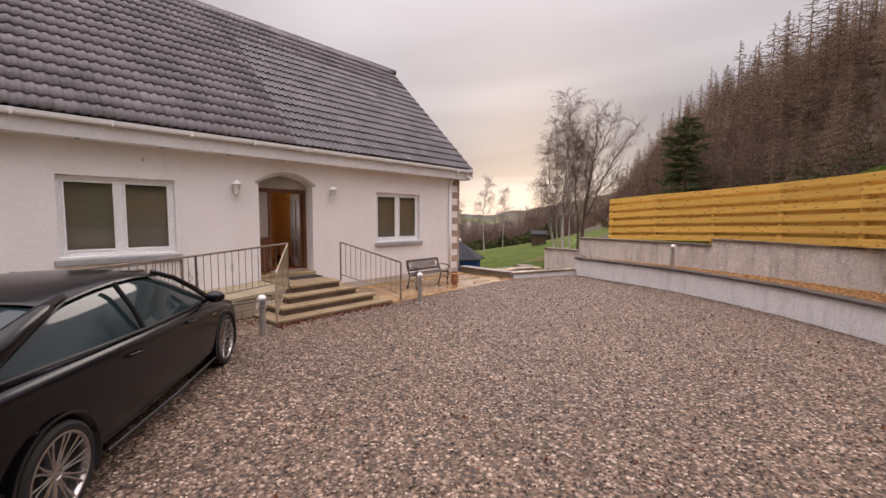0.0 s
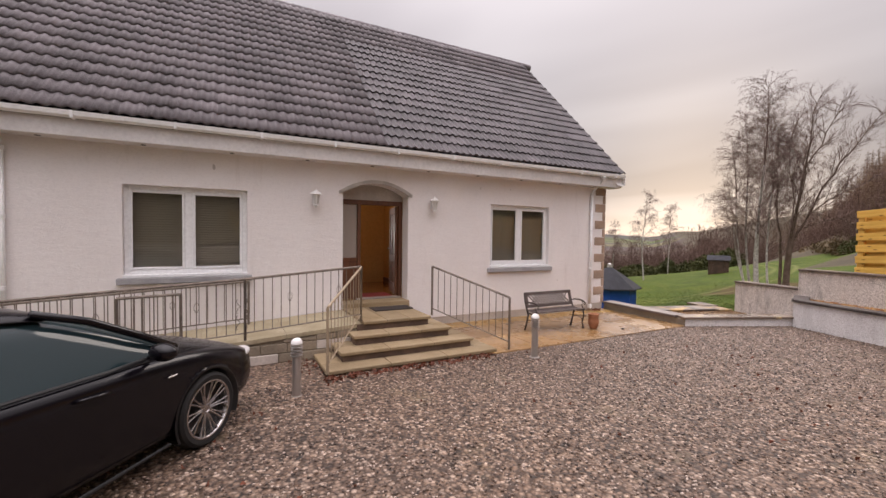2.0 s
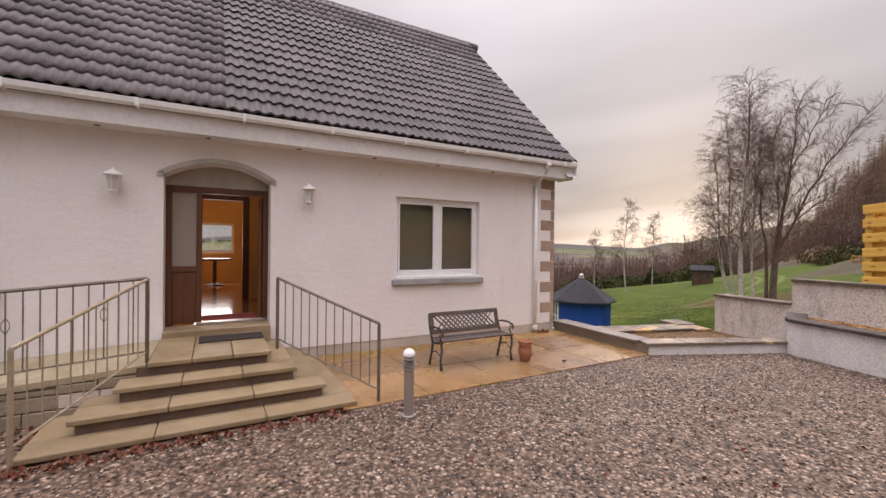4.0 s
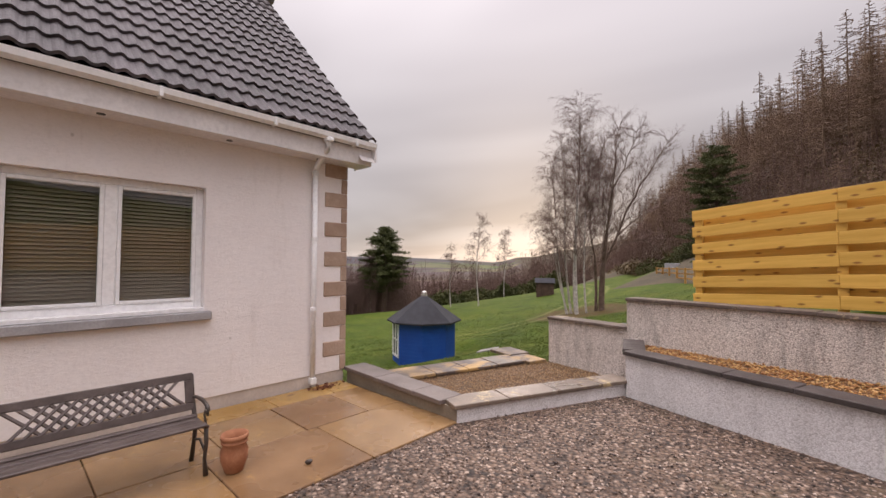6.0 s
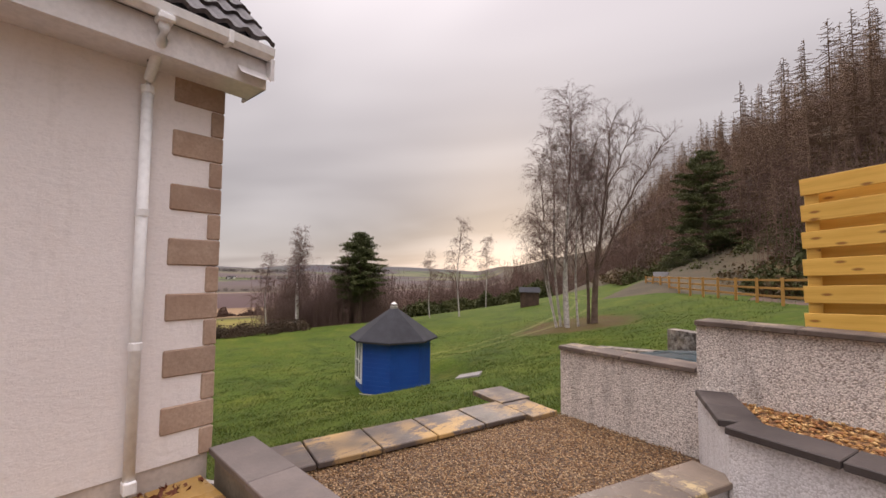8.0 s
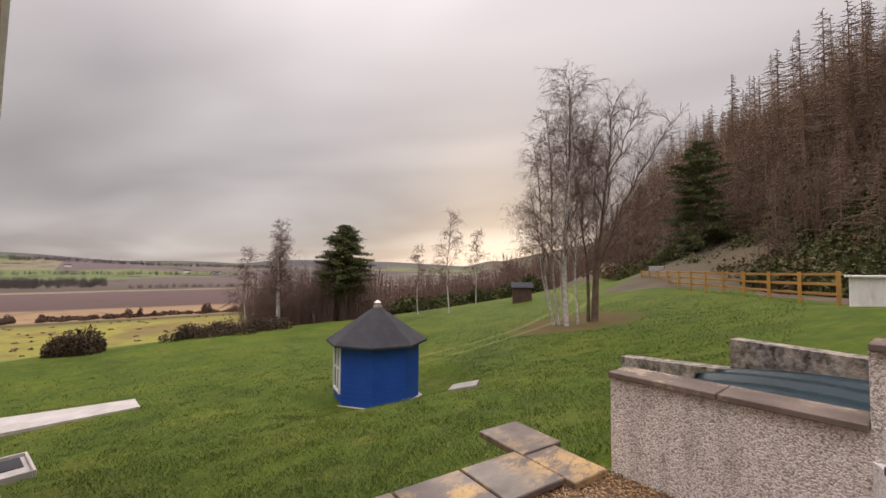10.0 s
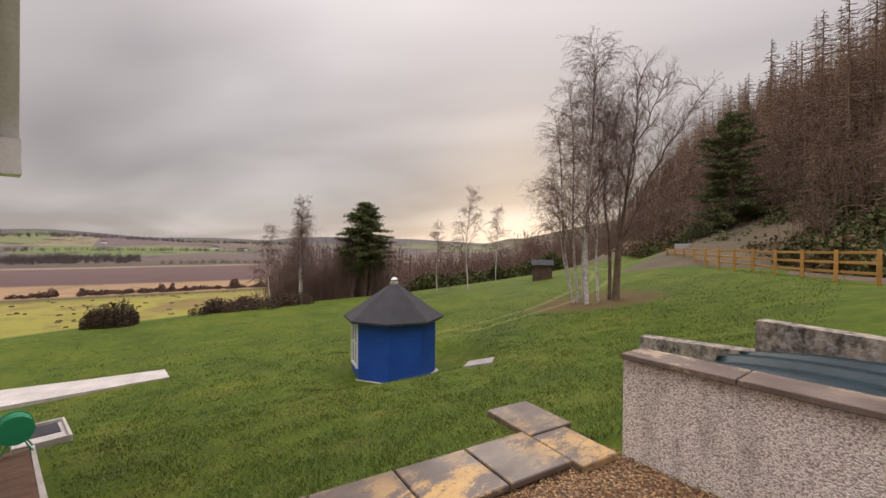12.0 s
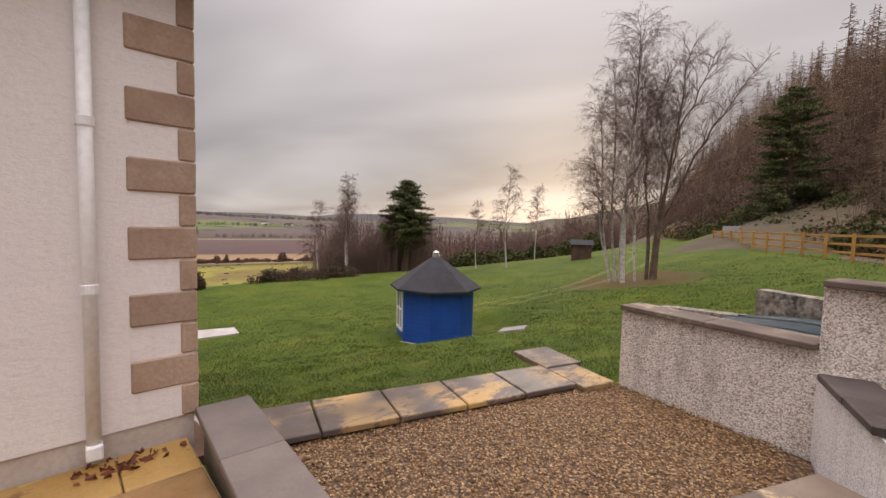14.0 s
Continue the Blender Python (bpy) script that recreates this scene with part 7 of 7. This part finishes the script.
slim_birch(-28.3, 37.2, 8.6, "slim bare young birch standing alone on the lawn", 21)
slim_birch(-31.9, 37.4, 6.2, "slim bare young birch at the lawn's edge", 22, 0.05)
slim_birch(-36.5, 53.5, 9.3, "slim bare birch beyond the lawn's end", 23, 0.06, 0.016)
slim_birch(-42.8, 30.2, 10.0, "bare birch with a pale trunk below the lawn", 31, 0.09, 0.015, 3)
slim_birch(-43.0, 35.8, 8.4, "bare birch with a bent pale trunk below the lawn", 32, 0.08, 0.014, 2)
slim_birch(-45.5, 28.4, 8.0, "small bare birch among the red-brown thicket", 33, 0.06, 0.015)
leafy("scots_pine", -41.0, 36.4, 9.7, 2.4, "dark green Scots pine below the lawn", "needle", 5, start=0.25, pine=True, tiers=3.6)
leafy("pine_tree", -12.3, 56.3, 12.6, 3.3, "large dark olive-green conifer with layered boughs below the wooded hill", "needle", 6, start=0.05, tiers=2.3)


def hill_h(x, y):
    return ground_z(x, y)


def larch_template(rng, h, nb):
    segs = [(0, 0, h * k / 5, 0, 0, h * (k + 1) / 5, 0.009 * h * (1 - k / 5) + 0.015, 0.009 * h * (1 - (k + 1) / 5) + 0.015) for k in range(5)]
    for b in range(nb):
        t = 0.22 + 0.77 * (b + rng.random()) / nb
        a = rng.uniform(0, 2 * math.pi)
        L = h * 0.23 * (1.02 - t) ** 0.75 * rng.uniform(0.6, 1.25)
        p = Vector((0, 0, h * t))
        e = p + Vector((L * math.cos(a), L * math.sin(a), L * rng.uniform(-0.35, 0.15)))
        segs.append((*p, *e, 0.05, 0.018))
        for k in range(3):
            u = rng.uniform(0.35, 1)
            q = p.lerp(e, u)
            w = q + Vector((rng.gauss(0, 0.25), rng.gauss(0, 0.25), rng.uniform(-0.5, 0.05))) * L * 0.45
            segs.append((*q, *w, 0.03, 0.014))
    return np.array(segs)


def thicket_template(rng, h, n):
    segs = []
    for k in range(n):
        x, y = rng.gauss(0, 0.8), rng.gauss(0, 0.8)
        e = Vector((x + rng.gauss(0, 0.5), y + rng.gauss(0, 0.5), h * rng.uniform(0.5, 1.0)))
        segs.append((x, y, 0, *e, 0.03, 0.012))
        for _ in range(4):
            q = Vector((x, y, 0)).lerp(e, rng.uniform(0.4, 1))
            w = q + Vector((rng.gauss(0, 0.5), rng.gauss(0, 0.5), rng.uniform(0.0, 0.8)))
            segs.append((*q, *w, 0.02, 0.008))
    return np.array(segs)


def scatter(name, templates, spots, mat, sides, label, rng, kind="stuff", category="woods"):
    vs, fs, base = [], [], 0
    made = [sticks(t, sides) for t in templates]
    for x, y, z, s in spots:
        v, f = made[rng.randrange(len(made))]
        a = rng.uniform(0, 2 * math.pi)
        R = np.array([[math.cos(a), -math.sin(a), 0], [math.sin(a), math.cos(a), 0], [0, 0, 1]])
        vs.append((v @ R.T) * s + (x, y, z))
        fs.append(f + base)
        base += len(v)
    if vs:
        soup(name, np.concatenate(vs), np.concatenate(fs), mat, label=label, category=category, kind=kind)


def woods():
    rng = random.Random(77)
    larches = [larch_template(rng, h, 95) for h in (15, 17, 13)]
    n2 = Vector((0.82, 0.57))
    t2 = Vector((-0.57, 0.82))
    o = Vector((-5, 30))
    far_larches = [larch_template(rng, h, 24)[:, :] for h in (15, 17, 13)]
    for lt in far_larches:
        lt[5:, 6:] *= 1.3
    for name, tp, n, d0, d1, s0, s1 in (("larch_wood", larches, 380, 9, 50, -40, 110), ("far_larch_wood", far_larches, 1500, 45, 135, -60, 330)):
        spots = []
        for k in range(n):
            d, s = rng.uniform(d0, d1), rng.uniform(s0, s1)
            p = o + n2 * d + t2 * s
            if math.hypot(p.x + 6, p.y - 9) < 30 or p.y - 0.6 * p.x < 16:
                continue
            spots.append((p.x, p.y, float(ground_z(p.x, p.y)) - 0.3, rng.uniform(0.6, 1.05) * min(1.0, 0.45 + d / 60)))
        scatter(name, tp, spots, "larch", 3, "wood of bare brown larches on the hillside", rng)
    # larches on the skyline that stand apart
    tv = [sticks(t, 4) for t in (larch_template(rng, 18, 130), larch_template(rng, 16, 110))]
    for bearing, dist, s in ((94.0, 78, 1.0), (96.5, 84, 0.8), (92.0, 70, 0.95), (90.0, 66, 1.05), (88.2, 60, 0.95), (99.5, 92, 0.7), (86.3, 62, 1.1), (84.5, 58, 1.05), (101.5, 105, 0.62)):
        x, y = -6 + dist * math.cos(radians(bearing)), 9.5 + dist * math.sin(radians(bearing))
        t = thing("larch_tree", "tall bare brown larch standing on the hillside", "tree", "larches on the hill", (x, y, float(ground_z(x, y)) - 0.2), rng.uniform(0, 360))
        v, f = tv[rng.randrange(2)]
        cut = 5 * 8
        soup("trunk", v[:cut] * s, f[:5 * 4], "larch", parent=t)
        soup("crown", v[cut:] * s, f[5 * 4:] - cut, "larch", parent=t)
    th = [thicket_template(rng, h, 16) for h in (3.5, 5.0, 6.5)]
    spots = []
    for k in range(3000):
        d = 7.5 + 120 * rng.random() ** 1.4
        s = rng.uniform(-60, 280)
        p = o + n2 * d + t2 * s
        if math.hypot(p.x + 4, p.y - 8) < 24 or p.y - 0.6 * p.x < 16:
            continue
        spots.append((p.x, p.y, float(ground_z(p.x, p.y)) - 0.2, rng.uniform(0.7, 1.3)))
    scatter("brushwood", th, spots, "brush", 3, "brown bare undergrowth on the hillside", rng)
    # wood below and beyond the lawn
    spots = []
    for k in range(760):
        b = radians(rng.uniform(114, 152))
        dist = rng.uniform(62, 130)
        x, y = -6 + dist * math.cos(b), 9.5 + dist * math.sin(b)
        top = 1.5 + dist * (-0.012 if math.degrees(b) > 121 else 0.03)
        g = float(ground_z(x, y))
        spots.append((x, y, g - 0.3, min(2.6, max(0.5, (top - g) / 6.0)) * rng.uniform(0.7, 1.05)))
    scatter("far_wood", th, spots, "brush", 3, "bare red-brown wood below the lawn's end", rng)
    spots = []
    for k in range(240):
        b = radians(rng.uniform(139, 153))
        dist = rng.uniform(44, 62)
        x, y = -6 + dist * math.cos(b), 9.5 + dist * math.sin(b)
        spots.append((x, y, float(ground_z(x, y)) - 0.3, rng.uniform(0.8, 1.35)))
    thin = [np.concatenate([tpl[:, :6], tpl[:, 6:] * 0.55], 1) for tpl in (thicket_template(rng, h, 24) for h in (3.5, 5.0, 6.0))]
    scatter("near_thicket", thin, spots, "twig", 3, "bare red-brown thicket round the pine", rng)


woods()


def valley_woods():
    rng = random.Random(91)
    th = [thicket_template(rng, h, 12) for h in (4.0, 5.5, 6.5)]
    for tpl in th:
        tpl[:, 6:] *= 2.6
    spots = []
    for b0, b1, d0, d1, n, s0, s1 in ((168, 180, 760, 1000, 330, 1.4, 2.4), (150, 180, 1550, 1640, 180, 1.6, 2.6), (150, 182, 2500, 2700, 420, 2.2, 4.2), (155, 166, 700, 720, 40, 0.8, 1.4)):
        for k in range(n):
            b, dist = radians(rng.uniform(b0, b1)), rng.uniform(d0, d1)
            x, y = -6 + dist * math.cos(b), 9.5 + dist * math.sin(b)
            spots.append((x, y, float(ground_z(x, y)) - 1, rng.uniform(s0, s1)))
    scatter("valley_wood", th, spots, "far_brush", 3, "distant grey-brown belts of bare woodland in the valley", rng)


valley_woods()


def bushes():
    """Gorse and bramble at the lawn's edge and below the hill."""
    rng = random.Random(41)

    def bush_cloud(name, places, mat, label, dens=130, size=0.13):
        rows = []
        for x, y, r, h in places:
            z = float(ground_z(x, y))
            for _ in range(int(dens * r * max(h, 0.6))):
                a, u, v = rng.uniform(0, 2 * math.pi), rng.random() ** 0.5, rng.random()
                rows.append((x + r * u * math.cos(a), y + r * u * math.sin(a), z + h * v * (1 - 0.6 * u * u) * rng.uniform(0.8, 1.1), rng.uniform(0.6, 1.5) * size))
        blades(name, np.array(rows), mat, None, 4, label, category="bush", kind="stuff")
    pl = []
    for k in range(46):
        b = radians(rng.uniform(117, 137))
        dist = rng.uniform(54, 64)
        pl.append((-6 + dist * math.cos(b), 9.5 + dist * math.sin(b), rng.uniform(1.2, 2.4), rng.uniform(1.4, 2.6)))
    bush_cloud("gorse_bank", pl, "gorse", "bank of dark green gorse at the end of the lawn", 170, 0.2)
    pl = []
    for k in range(430):
        d, s = rng.uniform(4.8, 16.0), rng.uniform(-20, 34)
        p = Vector((-5, 30)) + Vector((0.82, 0.57)) * d + Vector((-0.57, 0.82)) * s
        pl.append((p.x, p.y, rng.uniform(1.0, 2.0), rng.uniform(0.9, 2.5)))
    bush_cloud("hill_shrubs", pl, "gorse", "low evergreen shrubs at the foot of the wooded hill", 150, 0.12)
    ub = []
    for k in range(1500):
        d, s = 5.4 + 70 * rng.random() ** 1.5, rng.uniform(-45, 130)
        p = Vector((-5, 30)) + Vector((0.82, 0.57)) * d + Vector((-0.57, 0.82)) * s
        if math.hypot(p.x + 4, p.y - 8) > 22:
            ub.append((p.x, p.y, rng.uniform(1.2, 2.6), rng.uniform(0.8, 2.4)))
    bush_cloud("underbrush", ub, "underbrush", "brown and mossy undergrowth on the wooded hillside", 60, 0.15)
    pl = [(-37.5 - rng.uniform(0, 3.5), 20.0 + 9 * rng.random(), rng.uniform(0.7, 1.3), rng.uniform(0.7, 1.2)) for _ in range(26)]
    bush_cloud("bramble_bank", pl, "bramble", "brown-green brambles along the lawn's edge", 520, 0.06)
    pl = [(-39.5 + rng.gauss(0, 0.6), 15.4 + rng.gauss(0, 0.6), rng.uniform(0.5, 0.9), rng.uniform(0.9, 1.7)) for _ in range(14)]
    bush_cloud("round_bush", pl, "bramble", "dark brown-green round bush beyond the lawn's edge", 700, 0.055)
    pl = []
    for k in range(150):
        b = radians(150 + 28 * (k + rng.random()) / 150)
        if rng.random() < 0.35:
            continue
        dist = (318 + rng.uniform(-4, 4)) / max(0.9, math.cos(b - radians(166)))
        tall = rng.random() < 0.12
        pl.append((-6 + dist * math.cos(b), 9.5 + dist * math.sin(b), rng.uniform(1.0, 3.2), rng.uniform(5, 8) if tall else rng.uniform(1.2, 3.2)))
    bush_cloud("hedgerow", pl, "brush", "broken hedgerow across the valley fields", 26, 0.42)
    pl = []
    for k in range(90):
        b = radians(rng.uniform(153, 178))
        dist = rng.uniform(150, 300)
        pl.append((-6 + dist * math.cos(b), 9.5 + dist * math.sin(b), rng.uniform(0.4, 1.3), rng.uniform(0.3, 0.8)))
    bush_cloud("rush_clumps", pl, "brush", "brown clumps of rushes in the rough meadow", 60, 0.22)
    for a, b, d in ((157.5, 1650, 14), (160.5, 1800, 11), (171, 2100, 10)):
        x, y = -6 + b * math.cos(radians(a)), 9.5 + b * math.sin(radians(a))
        z = float(ground_z(x, y))
        t = thing("farmhouse", "distant white farmhouse with a grey roof in the valley", "house", "farm buildings", (x, y, z), a)
        part("wall", boxes(((-d / 2, -d, 0), (d / 2, d, 6))), "white", t)
        bm = bmesh.new()
        vs = [bm.verts.new(p) for p in ((-d / 2 - 0.3, -d, 6), (0, -d, 10), (d / 2 + 0.3, -d, 6), (-d / 2 - 0.3, d, 6), (0, d, 10), (d / 2 + 0.3, d, 6))]
        for f in ((0, 3, 4, 1), (1, 4, 5, 2), (0, 1, 2), (3, 5, 4), (0, 2, 5, 3)):
            bm.faces.new([vs[i] for i in f])
        part("roof", bm, "felt", t)


bushes()


# ---- loose small stuff ----
def pebbles(name, spots, mats, label, seed):
    """Angular stones; rows of x y z size."""
    rs = np.random.RandomState(seed)
    n = len(spots)
    ico = np.array([(0, 0, 1), (0.9, 0, 0.2), (-0.3, 0.85, 0.3), (-0.7, -0.6, 0.15), (0.35, -0.9, 0.1), (0.1, 0.1, -0.8)], float)
    fac = np.array([(0, 1, 2), (0, 2, 3), (0, 3, 4), (0, 4, 1), (5, 2, 1), (5, 3, 2), (5, 4, 3), (5, 1, 4)])
    v = ico[None] * rs.uniform(0.7, 1.3, (n, 6, 1)) * np.array([1, 0.8, 0.55])
    a = rs.uniform(0, 2 * math.pi, n)
    ca, sa = np.cos(a)[:, None], np.sin(a)[:, None]
    x, y = v[..., 0] * ca - v[..., 1] * sa, v[..., 0] * sa + v[..., 1] * ca
    v = np.stack([x, y, v[..., 2]], -1) * spots[:, None, 3:4] + spots[:, None, :3]
    f = (fac[None] + (np.arange(n) * 6)[:, None, None]).reshape(-1, 3)
    mi = np.repeat(rs.randint(0, len(mats), n), 8).astype(np.int32)
    soup(name, v.reshape(-1, 3), f, mats, mi, label=label, category="gravel", kind="stuff")


for i, c in enumerate([(0.05, 0.034, 0.028), (0.125, 0.085, 0.066), (0.20, 0.145, 0.115), (0.33, 0.25, 0.20), (0.16, 0.105, 0.075), (0.54, 0.43, 0.36)]):
    M["stone%d" % i] = plain("gravel_stone", c, 0.55)
for i, c in enumerate([(0.38, 0.22, 0.10), (0.22, 0.115, 0.045), (0.50, 0.35, 0.20), (0.13, 0.065, 0.027)]):
    M["gold%d" % i] = plain("golden_stone", c, 0.6)
for i, c in enumerate([(0.46, 0.24, 0.08), (0.30, 0.13, 0.045), (0.58, 0.36, 0.15)]):
    M["chip%d" % i] = plain("wood_chip", c, 0.8)


def loose():
    rs = np.random.RandomState(8)
    yard = [(-7.02, -6), (-7.02, 9.80), (-6.12, 12.0)] + FRONT[1:-1]
    n = 120000
    x, y = rs.uniform(-7.1, 3.6, n), rs.uniform(-3.5, 12, n)
    path = [(-0.2, -0.7), (-1.7, 1.4), (-3.0, 4.6), (-4.9, 7.5), (-6.2, 8.9)]
    dd = away(path, x, y)
    ok = inside(yard, x, y) & (rs.uniform(size=n) < np.clip(1.25 - dd / 7.0, 0.25, 1))
    x, y = x[ok], y[ok]
    pebbles("loose_gravel", np.stack([x, y, rs.uniform(-0.004, 0.008, len(x)), rs.uniform(0.008, 0.021, len(x))], 1), ["stone%d" % i for i in range(6)], "loose angular grey-brown stones over the yard", 3)
    n = 34000
    x, y = rs.uniform(-9.2, -6.1, n), rs.uniform(9.9, 13.5, n)
    ok = inside([(-9.1, 10.25), (-7.25, 10.15), (-6.35, 12.05), (-6.5, 13.1), (-8.02, 13.43), (-8.2, 13.3)], x, y)
    x, y = x[ok], y[ok]
    pebbles("loose_bed_gravel", np.stack([x, y, rs.uniform(-0.092, -0.080, len(x)), rs.uniform(0.006, 0.015, len(x))], 1), ["gold%d" % i for i in range(4)], "loose golden stones in the bed", 4)
    n = 30000
    x, y = rs.uniform(-6.5, 2, n), rs.uniform(8, 13.2, n)
    ok = inside(offset_line(FRONT, 0.22)[:-2] + offset_line(HIGH, -0.02)[:-2][::-1], x, y)
    x, y = x[ok], y[ok]
    pebbles("loose_wood_chips", np.stack([x, y, rs.uniform(0.50, 0.52, len(x)), rs.uniform(0.010, 0.03, len(x))], 1), ["chip%d" % i for i in range(3)], "loose wood chips in the planter", 5)
    # fallen leaves by the foot of the steps and the downpipe
    pts = np.concatenate([np.stack([rs.normal(-6.95, 0.06, 260), rs.uniform(2.3, 4.9, 260), rs.uniform(0.01, 0.03, 260), rs.uniform(0.015, 0.035, 260)], 1),
                          np.stack([rs.normal(-7.7, 0.25, 60), rs.uniform(2.0, 2.5, 60), rs.uniform(0.01, 0.03, 60), rs.uniform(0.015, 0.035, 60)], 1),
                          np.stack([rs.normal(-9.1, 0.07, 40), rs.normal(9.5, 0.14, 40), rs.uniform(0.025, 0.04, 40), rs.uniform(0.015, 0.035, 40)], 1),
                          np.stack([rs.uniform(-7, 2, 300), rs.uniform(-2, 9, 300), rs.uniform(0.012, 0.02, 300), rs.uniform(0.012, 0.03, 300)], 1)])
    me = blades("fallen_leaves", pts, "brown_leaf", None, 6, "dead red-brown leaves on the ground", category="leaves", kind="stuff")
    # grass on the lawn, thicker near the slabs
    n = 210000
    r, b = 3.2 + 26 * rs.uniform(size=n) ** 1.15, rs.uniform(radians(86), radians(180), n)
    x, y = -7.2 + r * np.cos(b), 9.8 + r * np.sin(b)
    clump = np.array([0.5 + 0.9 * noise.noise(Vector((p * 1.6, q * 1.6, 3))) for p, q in zip(x, y)])
    bed = [(-9.75, 10.0), (-6.0, 9.0), (-5.5, 13.1), (-7.85, 13.5), (-8.3, 13.8), (-9.2, 13.4)]
    ok = (y > 10.45 - 0.04 * (x + 9.9)) & ~inside(bed, x, y) & (rs.uniform(size=n) < (clump + 0.45) * np.clip(1.45 - r / 20, 0, 1) * np.clip((b - radians(84)) * 6, 0, 1)) & (np.hypot(x + 14.6, y - 29.6) > 3.2) & (np.hypot(x + 16.15, y - 18.45) > 1.65) & ~inside([(-27, 10.1), (-23.8, 9.9), (-22.4, 13.95), (-24.3, 14.2)], x, y) & (away(HIGH, x, y) > 0.4)
    x, y, clump = x[ok], y[ok], clump[ok]
    z = GZ(x, y)
    h = rs.uniform(0.015, 0.042, len(x)) * (0.7 + clump)
    w = 0.004 + 0.0007 * np.hypot(x + 7, y - 9.8)
    a = rs.uniform(0, 2 * math.pi, len(x))
    lx, ly = rs.normal(0, 0.03, len(x)), rs.normal(0, 0.03, len(x))
    v = np.stack([np.stack([x - w * np.cos(a), y - w * np.sin(a), z - 0.01], 1), np.stack([x + w * np.cos(a), y + w * np.sin(a), z - 0.01], 1), np.stack([x + lx, y + ly, z + h], 1)], 1).reshape(-1, 3)
    mi = rs.randint(0, 3, len(x)).astype(np.int32)
    soup("grass_blades", v, np.arange(len(v)).reshape(-1, 3), ["blade", "blade2", "blade3"], mi, label="short uneven blades of lawn grass", category="grass", kind="stuff")


M["blade2"] = plain("grass_blade_pale", (0.13, 0.155, 0.022), 0.7)
M["blade3"] = plain("grass_blade_dark", (0.05, 0.085, 0.008), 0.7)


def GZ(x, y):
    """Height of the built ground sheet, with its unevenness."""
    z = ground_z(x, y)
    rough = np.array([noise.noise(Vector((p * 0.25, q * 0.25, 0))) for p, q in zip(x, y)])
    return z + rough * 0.10 * ease(away(HIGH, x, y) / 8)


loose()

# ---- roof tiles near the corner, each on its own ----
for me, m, parent in TILES:
    ob = new("roof_tile", me)
    ob.parent = parent
    ob.matrix_basis = m
